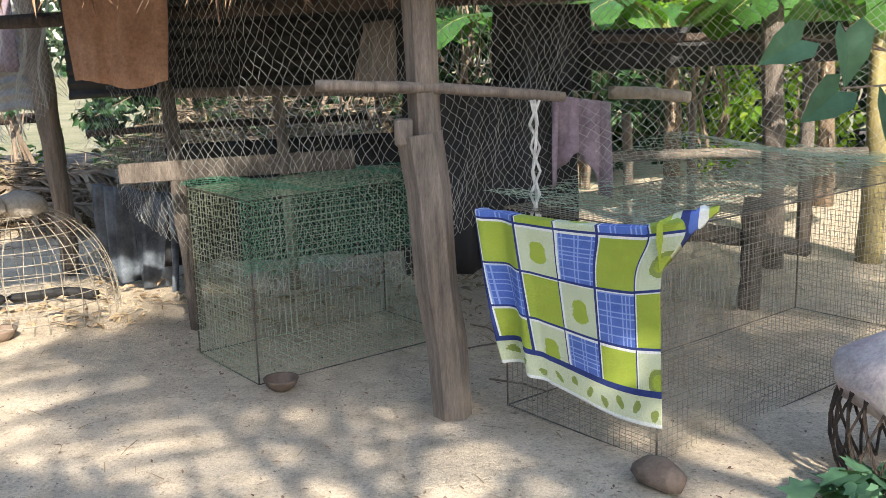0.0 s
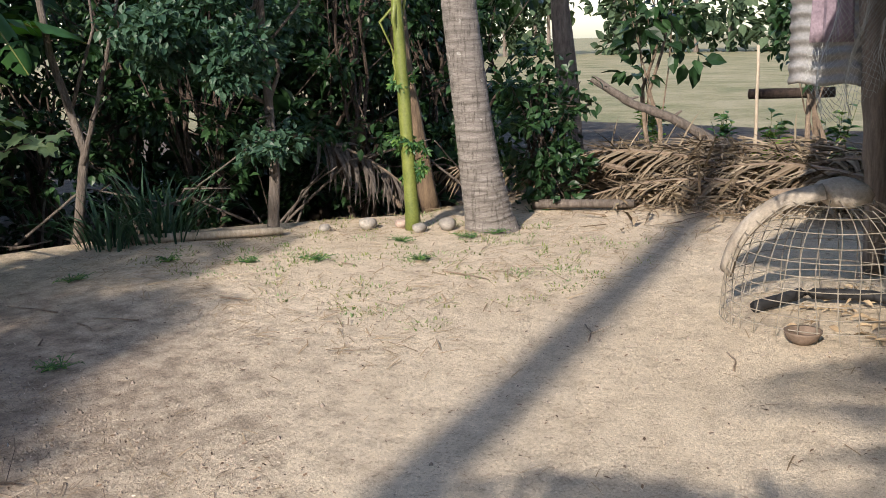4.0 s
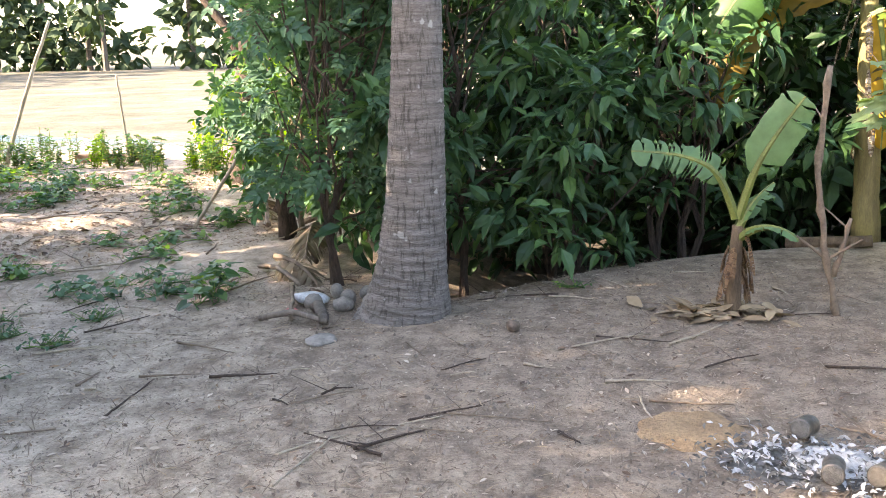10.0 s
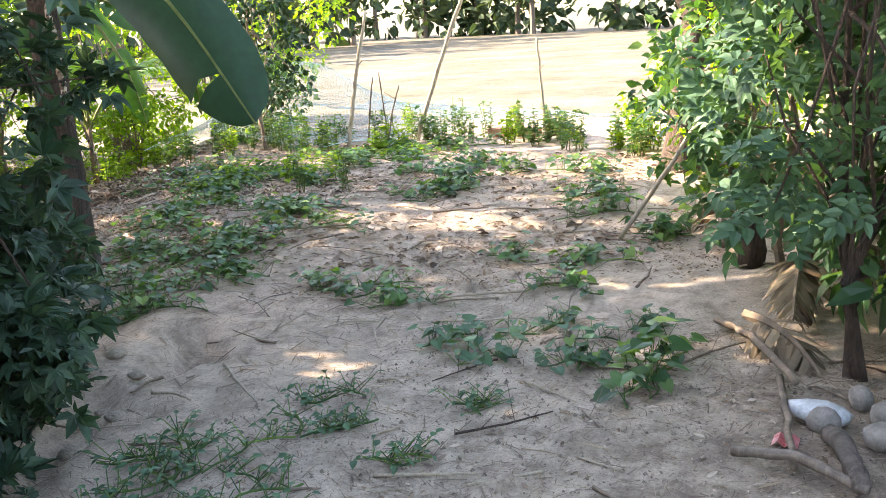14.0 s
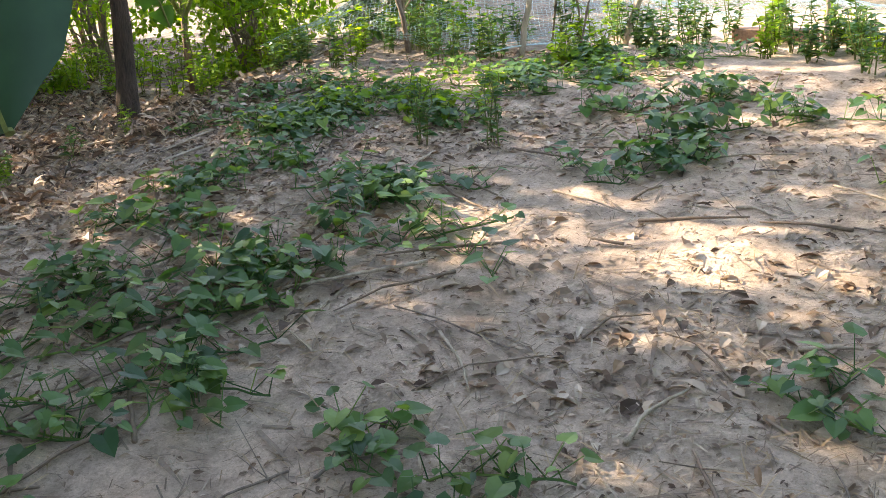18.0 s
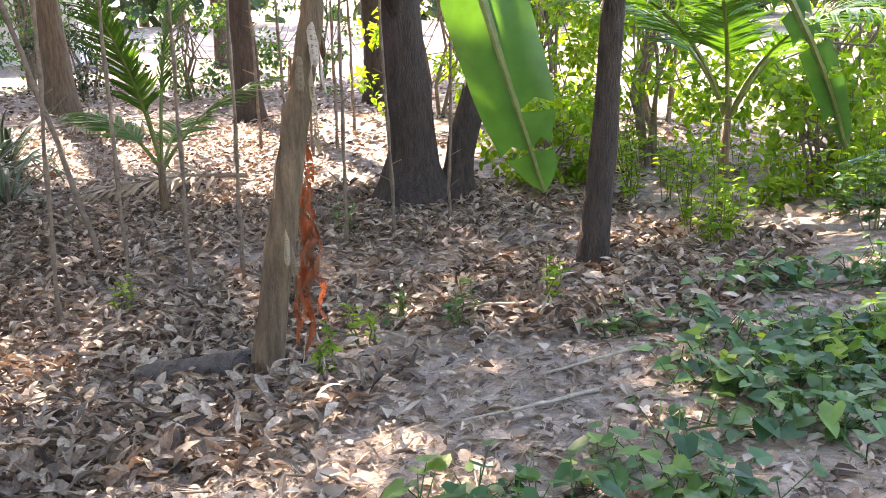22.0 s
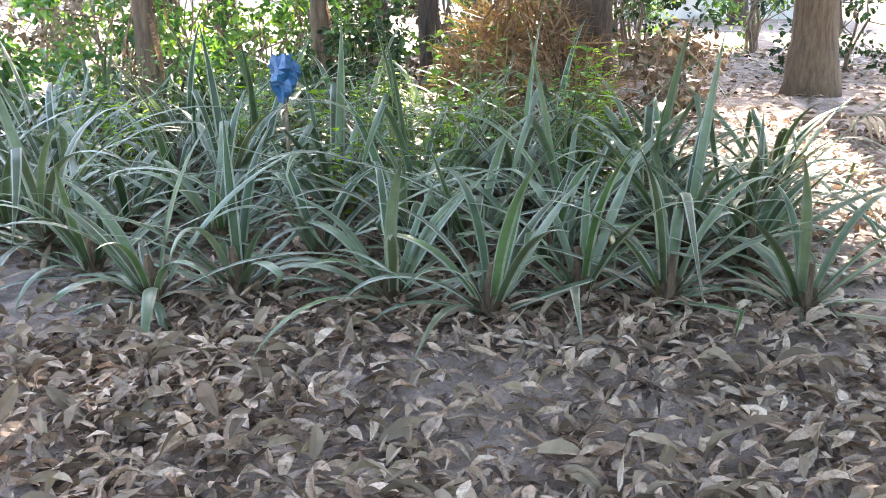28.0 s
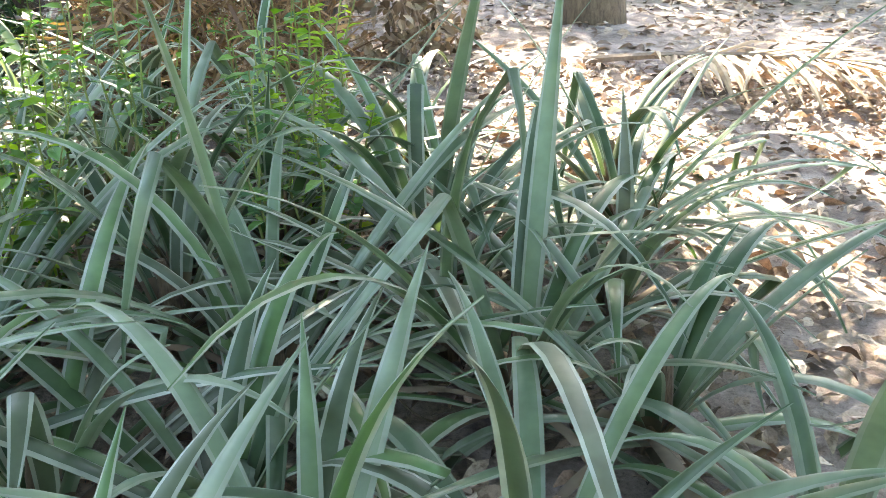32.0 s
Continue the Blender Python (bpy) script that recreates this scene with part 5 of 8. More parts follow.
strew(b, spots_in(rng, 900, -7.4, 0.5, -2.2, 7.5), (BLADE[0] * np.array([0.6, 1, 0.4]), BLADE[1]), 0.12, rng, 0.12, 0.005)
strew(b, spots_in(rng, 2600, -7.4, -3.6, 3.4, 8.0, None, 0.3), (BLADE[0] * np.array([0.6, 1, 0.4]), BLADE[1]), 0.16, rng, 0.2, 0.006)
strew(b, spots_in(rng, 1500, -7.0, -2.8, -2.6, 2.4), (BLADE[0] * np.array([0.9, 1, 0.4]), BLADE[1]), 0.06, rng, 0.2, 0.003)
b.make("straw", M_L_STRAW, yard)
b = Build()
strew(b, spots_in(rng, 2600, -7.2, -3.0, -3.2, 2.0, None, 0.3), (BLADE[0] * np.array([0.7, 1, 0.2]), BLADE[1]), 0.12, rng, 0.1, 0.004)
strew(b, spots_in(rng, 7000, -7.2, -2.6, -3.6, 2.4, None, 0.3), (BLADE[0] * np.array([1.1, 1, 0.2]), BLADE[1]), 0.05, rng, 0.25, 0.004)
strew(b, spots_in(rng, 9000, -11.0, -5.6, -8.0, -2.6, None, 0.35), (BLADE[0] * np.array([0.9, 1, 0.2]), BLADE[1]), 0.07, rng, 0.25, 0.004)
strew(b, spots_in(rng, 2600, -7.2, -3.2, -3.2, 2.4), (BLADE[0] * np.array([1.5, 1, 0.2]), BLADE[1]), 0.032, rng, 0.2, 0.003)
strew(b, spots_in(rng, 900, -11.0, -5.2, -8.0, -3.2), (BLADE[0] * np.array([1.1, 1, 0.2]), BLADE[1]), 0.18, rng, 0.1, 0.005)
b.make("splinters", M_TWIG, yard)
b = Build()
strew(b, spots_in(rng, 2600, -7.2, -2.6, -2.6, 2.6), (BLADE[0] * np.array([3.0, 1, 0.2]), BLADE[1]), 0.026, rng, 0.2, 0.003)
strew(b, spots_in(rng, 5000, -7.2, -2.6, -3.6, 2.4, None, 0.3), (BLADE[0] * np.array([0.8, 1, 0.2]), BLADE[1]), 0.055, rng, 0.2, 0.004)
strew(b, spots_in(rng, 5000, -11.0, -5.6, -8.0, -2.6, None, 0.35), (BLADE[0] * np.array([0.8, 1, 0.2]), BLADE[1]), 0.075, rng, 0.2, 0.004)
b.make("chips", M_PALEWOOD, yard)
b = Build()
for x, y in spots_in(rng, 2600, -7.2, 1.6, -2.6, 6.5) + spots_in(rng, 9000, -7.0, -2.8, -3.0, 2.4):
    s = rng.uniform(0.002, 0.007) if rng.random() < 0.9 else rng.uniform(0.007, 0.013)
    z = ground_z(x, y)
    b.add([(x - s, y, z), (x, y - s, z), (x + s, y, z), (x, y + s, z), (x, y, z + s * 1.1)], [[0, 1, 4], [1, 2, 4], [2, 3, 4], [3, 0, 4]])
b.make("pebbles", M_GRIT, yard)
rr = random.Random(62)
for i in range(46):
    x, y = rr.uniform(-6.6, 0.8), rr.uniform(-1.8, 5.0)
    if -5.2 < x < 0.2 and 1.6 < y < 3.4 and i % 3:
        continue
    a, ln = rr.uniform(0, 6.28), rr.uniform(0.12, 0.4)
    p = on_ground(x, y, 0.006)
    q = on_ground(x + math.cos(a) * ln, y + math.sin(a) * ln, 0.008)
    stick("twig", "thin dry twig lying on the bare soil", [p, p.lerp(q, 0.5) + Vector((0.02, 0.01, 0.004)), q], 0.005, 0.003, M_TWIG, "twig", "yard twigs", 0, i, i % 2)
for i, (x, y) in enumerate(spots_in(np.random.default_rng(63), 130, -6.8, -3.8, 3.9, 6.6)):
    tuft("small pale weed sprouting from the sand", x, y, 0.035, 22, 700 + i, M_L_GRASS if i % 3 else M_L_PALE, 0.14, width=0.45)
for i, (x, y) in enumerate(((-6.45, 4.1), (-6.0, 4.4), (-5.6, 4.7), (-5.3, 2.2), (-4.9, 2.5), (-5.0, 5.1), (-6.5, 3.4), (-5.6, 5.5), (-5.3, 5.9), (-5.2, 6.15), (-6.4, 0.42))):
    vine_patch("small green weed rosette on the sand", x, y, 0.06, 12, 720 + i, 0.024, M_L_VINE, OVAL, 0.03, "yard weeds")

rr = random.Random(64)
for i in range(84):
    x, y = rr.uniform(-6.9, -3.1), rr.uniform(-2.6, 1.9)
    a, ln = rr.uniform(0, 6.28) if i % 2 else rr.gauss(1.9, 0.5), rr.uniform(0.1, 0.42)
    p, q = on_ground(x, y, 0.008), on_ground(x + math.cos(a) * ln, y + math.sin(a) * ln, 0.01)
    stick("twig", "dry splinter of wood on the trodden soil", [p, p.lerp(q, 0.5) + Vector((rr.uniform(-0.02, 0.02), rr.uniform(-0.02, 0.02), 0.005)), q], rr.uniform(0.003, 0.008), 0.0025, (M_PALEWOOD, M_TWIG, M_DARKBARK)[i % 3], "twig", "yard splinters", 0, 1900 + i, i % 3)

# ---- along the path ----
for i, (x, y, h, s) in enumerate(((-4.45, -3.55, 2.8, 0.6), (-5.2, -4.4, 2.9, 0.65), (-3.6, -3.4, 2.8, 0.75), (-4.0, -3.35, 1.0, 0.45), (-4.8, -3.95, 1.0, 0.4), (-3.55, -2.95, 0.55, 0.32), (-3.15, -2.75, 0.6, 0.35))):
    bush("bush", "dense dark shrub with lobed leaves beside the path", x, y, h, s, 90, 2100, PALM5, 0.125, M_L_SHRUB, 60 + i, 9, 0.0, bark=M_DARKBARK)
# crown hangs above view, added for the shade on path and hedge
tree("tree", "unseen leafy tree added among the path shrubs for shade", -4.3, -4.6, [(0.1, 0, 1.5), (0, 0.1, 3.0), (-0.2, 0.2, 4.5)], 0.12,
     [(0.3, 0.5, 3.2, 1.0, 420), (-0.8, 0.3, 3.6, 1.1, 420), (0.2, -0.4, 4.4, 1.1, 420), (-0.9, -0.2, 4.9, 1.0, 420), (0.8, 0.1, 4.6, 1.0, 380), (-1.6, -0.3, 4.2, 0.9, 360)], OVAL, 0.15, M_L_BUSH, M_BARK, 64)
bush("young_tree", "slender tree with bluish feathery leaves", -6.72, -1.0, 2.3, 0.58, 60, 900, PINNATE, 0.19, M_L_BLUE, 70, 2, 0.22, bark=M_DARKBARK)
bush("bush", "dark bush with feathery bluish leaves", -7.9, -1.5, 2.3, 0.6, 44, 620, PINNATE, 0.21, M_L_BLUE, 71, 4, 0.2)
bush("bush", "dark bush behind the rubbish corner", -8.4, -1.0, 2.6, 0.8, 36, 1300, LANCE, 0.15, M_L_BUSH, 72, 5, 0.1)
bush("bush", "green bush beside the field edge", -9.8, -2.3, 1.5, 0.7, 30, 900, OVAL, 0.1, M_L_VINE, 73, 5, 0.1)
banana("banana_plant", "banana plant with a dark shaggy stem", -6.55, -5.35, [(0.0, 0.0, 0.9), (0.02, 0.05, 1.9)], 0.115,
       [(130, 1.6, 0.9, 1.7, 0.24, None), (60, 1.5, 0.9, 1.7, 0.25, None), (220, 1.8, 0.9, 1.7, 0.26, None), (300, 1.6, 0.8, 1.8, 0.25, None)], 14, M_DARKBARK, M_L_BANANA, 3)
hung_leaf("banana_leaf", "broad banana leaf coloured as in shade, drooping over the path", [(-6.53, -5.3, 1.75), (-6.52, -4.8, 1.85), (-6.47, -4.22, 1.48), (-6.4, -3.66, 0.9)], 0.215, 81, M_L_SHADEBLADE, (0.75, 0.1, 0.7), 0.05)
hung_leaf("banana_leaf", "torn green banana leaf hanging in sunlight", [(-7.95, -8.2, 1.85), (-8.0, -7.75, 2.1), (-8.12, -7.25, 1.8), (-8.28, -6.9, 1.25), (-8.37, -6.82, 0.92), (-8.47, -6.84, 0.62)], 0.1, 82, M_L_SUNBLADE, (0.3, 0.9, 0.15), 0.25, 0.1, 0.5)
hung_leaf("banana_leaf", "narrow drooping banana leaf by the litter", [(-9.35, -8.9, 1.5), (-9.1, -8.2, 1.7), (-9.2, -7.5, 1.45), (-9.45, -7.3, 0.95), (-9.75, -7.54, 0.55)], 0.05, 309, M_L_BANANA, (0.5, 0.8, 0.2), 0.2)
hung_leaf("banana_leaf", "green banana leaf with a torn edge", [(-6.55, -5.35, 1.75), (-6.85, -4.9, 2.0), (-7.1, -4.5, 1.95), (-7.2, -4.1, 1.75)], 0.17, 83, M_L_BANANA, (0.5, 0.2, 0.7), 0.15)
# rubbish corner at the foot of the palm
for i, (x, y, a, c) in enumerate(((-6.14, -1.02, 0.1, 0.09), (-6.3, -0.86, 0.09, 0.08), (-6.08, -0.83, 0.12, 0.07), (-6.4, -0.95, 0.08, 0.08), (-5.42, -0.78, 0.16, 0.03), (-6.25, -0.72, 0.1, 0.08), (-6.45, -0.78, 0.09, 0.07))):
    stone("grey_stone", "grey rounded stone in the rubbish corner" if i != 4 else "flat pale stone half sunk in the soil", x, y, a * 0.62, a * 0.5, c * 0.62, 800 + i, M_STONE, "corner stones", 0.35)
bag = Build()
boulder(bag, (0, 0, 0.03), 0.11, 0.06, 0.04, random.Random(3), 12)
M_PLASTIC = surface("grey_plastic", (0.40, 0.43, 0.45), (0.62, 0.65, 0.67), 16, 0.3, 0.5, 0.01)
tagged(bag.make("plastic_bag", M_PLASTIC, smooth=True), "crumpled translucent grey plastic bag", "bag").location = on_ground(-6.2, -1.05, 0.02)
M_REDPAPER = surface("red_wrapper", (0.55, 0.05, 0.06), (0.75, 0.35, 0.33), 40, 0.5, 0.3, 0.004)
wr = Build()
for i in range(4):
    wr.add([(0, 0.02 * i, 0.01 + 0.015 * (i % 2)), (0.09, 0.02 * i + 0.01, 0.012 + 0.02 * (i % 2)), (0.085, 0.02 * i + 0.03, 0.012 + 0.02 * ((i + 1) % 2)), (0, 0.02 * i + 0.02, 0.01 + 0.015 * ((i + 1) % 2))], [[0, 1, 2, 3]])
tagged(wr.make("snack_wrapper", M_REDPAPER), "crumpled red and white snack wrapper", "wrapper").location = on_ground(-5.98, -1.14, 0.01)
for i, (x0, y0, x1, y1, z1, r, mat, lab) in enumerate(((-5.8, -1.22, -5.62, -0.8, 0.05, 0.018, M_WOOD, "split dark palm stalk on the soil"), (-6.05, -0.98, -5.62, -0.82, 0.06, 0.035, M_BARK, "grey dry palm sheath lying on the soil"), (-6.5, -1.25, -5.72, -1.02, 0.03, 0.014, M_TWIG, "bent dry branch in the rubbish corner"),
                                                      (-8.6, -2.75, -9.05, -2.35, 0.75, 0.017, M_PALEWOOD, "thin pole leaning in the weeds"), (-7.2, -1.7, -6.3, -1.15, 0.1, 0.018, M_TWIG, "dry brown palm stalk"), (-7.75, -1.5, -7.2, -1.3, 0.05, 0.022, M_DARKBARK, "dry dark palm sheath on the ground"))):
    stick("dry_stalk", lab, [on_ground(x0, y0, 0.03), on_ground((x0 + x1) / 2, (y0 + y1) / 2, 0.05 + z1 * 0.45), on_ground(x1, y1, z1)], r, r * 0.8, mat, "stalk", "dry stalks", 0, 820 + i)
for i, (x, y, a, ln, lab) in enumerate(((-6.95, -1.5, 50, 0.55, "dry pale frond with curled leaflets"), (-8.2, -1.7, 70, 0.9, "dry brown frond on a palm stump"), (-8.3, -2.0, 200, 1.1, "dry brown frond on a palm stump"), (-8.0, -1.5, 10, 1.0, "dry brown frond on a palm stump"))):
    ground_frond(lab, x, y, a, ln, 830 + i, M_L_HUSK, "dry fronds", 0.12, 0.35 if i else 0.1, 0.9, 0.17, 0.9, 24)
stick("palm_stump", "shaggy dead palm stump in the weeds", [on_ground(-8.3, -1.85), on_ground(-8.3, -1.85, 0.55)], 0.075, 0.06, M_DARKBARK, "stump", "", 3, 9, 6)
# creeping vines: (x, y, radius, leaves)
VINES = ((-6.61, -2.78, 0.13, 26), (-6.86, -2.45, 0.2, 44), (-6.43, -2.5, 0.13, 26), (-6.56, -2.1, 0.16, 34), (-6.9, -2.0, 0.2, 40), (-7.1, -3.4, 0.27, 80), (-7.32, -3.72, 0.2, 50), (-7.21, -4.09, 0.13, 30),
         (-8.07, -3.22, 0.18, 45), (-7.54, -2.63, 0.2, 60), (-8.13, -2.76, 0.3, 100), (-6.67, -4.99, 0.4, 150), (-6.4, -4.6, 0.32, 120), (-7.14, -4.78, 0.32, 140), (-7.71, -5.15, 0.32, 140), (-7.9, -6.06, 0.35, 150),
         (-7.35, -5.6, 0.38, 150), (-8.3, -6.5, 0.35, 140), (-8.72, -6.48, 0.33, 130), (-9.17, -6.8, 0.36, 140), (-8.45, -5.42, 0.24, 110), (-8.68, -5.5, 0.24, 110), (-9.55, -4.85, 0.28, 110), (-9.82, -4.6, 0.3, 120), (-9.8, -7.95, 0.4, 140), (-10.25, -7.86, 0.4, 140))
for i, (x, y, r, n) in enumerate(VINES):
    vine_patch("creeping sweet potato vine with heart-shaped leaves", x, y, r * (0.95 if n > 60 else 1.1), int(n * (0.62 if n > 60 else 0.45)), 900 + i, 0.064 if i > 4 else 0.056, M_L_BLUE if i < 5 else None, None, 0.1 if n > 100 else 0.08)
rr = random.Random(91)
for i in range(34):
    k = rr.random()
    x, y = -9.0 - 3.2 * k + rr.uniform(-0.3, 0.3), -7.5 + 1.2 * k + rr.uniform(-0.5, 0.7)
    vine_patch("creeping vine with bright green heart-shaped leaves", x, y, 0.35, 48, 940 + i, 0.062, M_L_FRESH if i % 4 == 0 else M_L_VINE, None, 0.11)
for i, (x, y) in enumerate(((-10.3, -5.0), (-10.8, -4.5), (-11.2, -5.2), (-10.6, -5.6), (-9.9, -3.5), (-10.9, -3.9), (-6.3, -5.7), (-6.4, -1.75), (-9.3, -3.2), (-8.9, -2.4))):
    vine_patch("creeping vine with green heart-shaped leaves", x, y, 0.32, 70, 980 + i, 0.08, M_L_VINE, None, 0.15)
for i, (x, y) in enumerate(((-4.45, -2.5), (-4.75, -2.3), (-4.3, -2.35), (-4.65, -2.75), (-5.42, -2.63), (-3.4, -2.1), (-3.7, -2.3))):
    vine_patch("low weed with small grey-green leaves", x, y, 0.2, 72, 1000 + i, 0.036, M_L_BLUE, OVAL, 0.06, "path weeds")
rr = random.Random(95)
for i in range(13):
    k = rr.random()
    tuft("fine grey-green grass at the foot of the shrub", -3.2 - 0.5 * k + rr.uniform(-0.15, 0.15), -2.2 - 0.55 * k + rr.uniform(-0.3, 0.1), rr.uniform(0.07, 0.15), 26, 1030 + i, M_L_BLUE, 0.14, width=0.5)
stick("pale_pole", "thin pale pole lying under the shrub", [on_ground(-3.75, -2.72, 0.03), on_ground(-4.05, -2.86, 0.035), on_ground(-4.5, -3.06, 0.03)], 0.012, 0.01, M_PALEWOOD, "pole")
rr = random.Random(96)
M_CLOD = surface("soil_clod", (0.30, 0.24, 0.185), (0.46, 0.38, 0.30), 14, 0.95, 0.8, 0.02)
for i in range(12):
    k = rr.random()
    s = rr.uniform(0.03, 0.07)
    stone("soil_clod", "crumbling clod of pale soil on the washed bank", -4.7 - 1.4 * k + rr.uniform(-0.2, 0.2), -3.35 - 0.6 * k + rr.uniform(-0.25, 0.2), s, s * 0.8, s * 0.4, 1050 + i, M_CLOD, "soil clods", 0.6)
for i, (x, y) in enumerate(((-5.0, -2.75), (-4.85, -2.55), (-5.1, -2.95), (-5.35, -2.2), (-5.75, -2.75), (-5.9, -2.2))):
    vine_patch("low weed with small grey-green leaves", x, y, 0.14 if i > 2 else 0.25, 40 if i > 2 else 80, 1060 + i, 0.036, M_L_BLUE, OVAL, 0.07, "path weeds")
rr = random.Random(99)
for i in range(5):
    k = rr.random()
    vine_patch("dense creeping vine with dark heart-shaped leaves", -6.6 - 2.3 * k + rr.uniform(-0.35, 0.35), -4.75 - 0.75 * k + rr.uniform(-0.6, 0.4), 0.45, 70, 1080 + i, 0.07, M_L_VINE, None, 0.09)
# weeds along the rim of the field
rr = random.Random(93)
for i in range(64):
    k = i / 63
    x, y = -10.6 - 2.2 * math.sin(k * 2.4) + rr.uniform(-0.6, 0.6), -9.2 + 6.0 * k + rr.uniform(-0.4, 0.4)
    weed("tall leafy weed at the rim of the field", x, y, rr.uniform(0.25, 0.5), 6, 16, 1100 + i, M_L_VINE if i % 3 else M_L_FRESH, OVAL, 0.065)
for i, (x, y) in enumerate(((-9.45, -6.1), (-9.8, -6.5), (-9.6, -5.7), (-10.1, -6.2))):
    weed("green weed among the vines", x, y, 0.36, 6, 14, 1170 + i, M_L_FRESH if i % 2 else M_L_VINE, OVAL, 0.055)
# field edge: poles, net, bricks
for i, (x, y, tx, ty, z, r) in enumerate(((-11.8, -7.4, -12.0, -7.15, 1.45, 0.025), (-12.55, -6.95, -12.95, -6.35, 1.75, 0.03), (-13.0, -5.45, -12.95, -5.5, 1.05, 0.018), (-12.2, -7.4, -12.25, -7.3, 0.7, 0.01), (-12.35, -7.2, -12.3, -7.25, 0.75, 0.009), (-12.1, -7.05, -12.2, -6.9, 0.6, 0.009))):
    p = on_ground(x, y, -0.05)
    stick("field_pole", "thin leaning pole holding the net", [p, Vector(((x + tx) / 2, (y + ty) / 2, z / 2)), Vector((tx, ty, z))], r, r * 0.7, M_PALEWOOD if i < 3 else M_TWIG, "pole", "field poles", 3, 1200 + i, 1)
for i in range(3):
    root = tagged(Build().box(pose(0, 0, 0.05), 0.3, 0.14, 0.1, 0.008).make("brick", surface("brick_tone", (0.3, 0.16, 0.1), (0.42, 0.25, 0.17), 14) if i == 0 else bpy.data.materials["brick_tone"]), "reddish brick lying at the field's rim", "brick", "bricks")
    root.matrix_world = pose(-13.2 - 0.06 * i, -6.15 + 0.34 * i, ground_z(-13.3, -6), 0, 0, 96)


def fish_net(name, label, across, down, point, cell, rad, mat, category="net", keep=None):
    """A net of diamonds: strands run both ways between the knots that point(u, v) gives in metres."""
    b = Build()
    nu, nv = int(across / cell), int(down / cell * 1.6)
    pts, rj = {}, random.Random(nu * 100 + nv)
    for j in range(nv + 1):
        for i in range(nu + 1):
            u = (i + 0.5 * (j % 2)) * cell / across
            v = j / nv
            if keep is None or keep(u, v):
                pts[i, j] = Vector(point(u, v)) + Vector((rj.uniform(-1, 1), rj.uniform(-1, 1), rj.uniform(-1, 1))) * cell * 0.16
    V, Fq, n = [], [], 0
    for (i, j), p in pts.items():
        for di in ((-1, 0) if j % 2 == 0 else (0, 1)):
            q = pts.get((i + di, j + 1))
            if q is None:
                continue
            d = q - p
            s = d.cross(Vector((0.3, 1, 0.2)))
            s = s.normalized() * rad
            t = d.cross(s).normalized() * rad
            V += [p + s, p - s * 0.5 + t * 0.87, p - s * 0.5 - t * 0.87, q + s, q - s * 0.5 + t * 0.87, q - s * 0.5 - t * 0.87]
            Fq += [[n, n + 1, n + 4, n + 3], [n + 1, n + 2, n + 5, n + 4], [n + 2, n, n + 3, n + 5]]
            n += 6
    b.add([tuple(v) for v in V], Fq)
    return tagged(b.make(name, mat), label, category)


M_NETBLUE = surface("pale_blue_net", (0.42, 0.62, 0.68), (0.62, 0.8, 0.84), 5, 0.5, 0.1, 0.002)
M_NETGREY = surface("grey_net", (0.26, 0.27, 0.25), (0.46, 0.47, 0.44), 5, 0.5, 0.1, 0.002)
M_NETGREEN = surface("green_net", (0.04, 0.20, 0.12), (0.09, 0.34, 0.2), 5, 0.5, 0.1, 0.002)
M_WIRE = surface("dull_wire", (0.20, 0.19, 0.15), (0.42, 0.40, 0.33), 20, 0.5, 0.2, 0.002, None, 60, 0.5)


def tent(u, v):
    x = -11.5 - 6.5 * u
    y = -9.0 + 4.5 * u * 0.6 + 3.0 * (v - 0.5)
    top = 0.75 * math.exp(-((u - 0.2) / 0.13) ** 2) * math.exp(-((v - 0.4) / 0.25) ** 2) + 0.22 * math.exp(-((u - 0.2) / 0.5) ** 2) * (1 - v) + 0.06
    return (x, y, ground_z(x, y) + top + 0.03 * math.sin(u * 40))


field_net = fish_net("field_net", "fine pale blue net draped over poles by the field", 7.5, 3.2, tent, 0.044, 0.0013, M_NETBLUE)
for v in (0.0, 1.0):
    Build().tube([tent(k / 60, v) for k in range(61)], [0.006] * 61, 5).make("edge_rope", M_NETBLUE, field_net)
bush("young_tree", "small dark citrus tree at the rim of the field", -11.7, -8.5, 1.9, 0.45, 30, 1000, OVAL, 0.09, M_L_BUSH, 95, 2, 0.3)
tree("tree", "dark tree trunk at the edge of the field", -11.3, -3.27, [(0.0, 0.05, 0.6), (-0.12, 0.1, 1.4), (-0.3, 0.3, 4.5)], 0.17,
     [(0.8, -0.9, 2.4, 0.5, 160), (-1, 0.4, 4.0, 1.0, 450), (0.6, 1.0, 4.4, 1.0, 450), (0.4, -1.0, 4.2, 1.0, 450), (-0.6, -1.2, 3.6, 0.8, 350)], OVAL, 0.11, M_L_FRESH, M_DARKBARK, 17)
for i, (x, y, h, s) in enumerate(((-10.7, -2.6, 1.5, 0.6), (-11.9, -2.9, 1.2, 0.6), (-12.6, -3.7, 0.9, 0.5), (-10.0, -1.6, 2.2, 0.8), (-12.8, -1.5, 2.2, 0.9))):
    bush("bush", "sunlit yellow-green bush by the field", x, y, h, s, 30, 850, OVAL, 0.085, M_L_FRESH, 1250 + i, 5, 0.08)

# ---- the hollow with the leaf litter ----
rng = np.random.default_rng(97)


def in_hollow(x, y):
    k = x + 7.6
    return -y + (0.45 if k > 0 else 0.6) * k > 7.0 + 1.2 * noise.noise((x * 0.7, y * 0.7, 2.2))


def slim(leaf):
    return leaf[0] * np.array([0.68, 1, 1]), leaf[1]


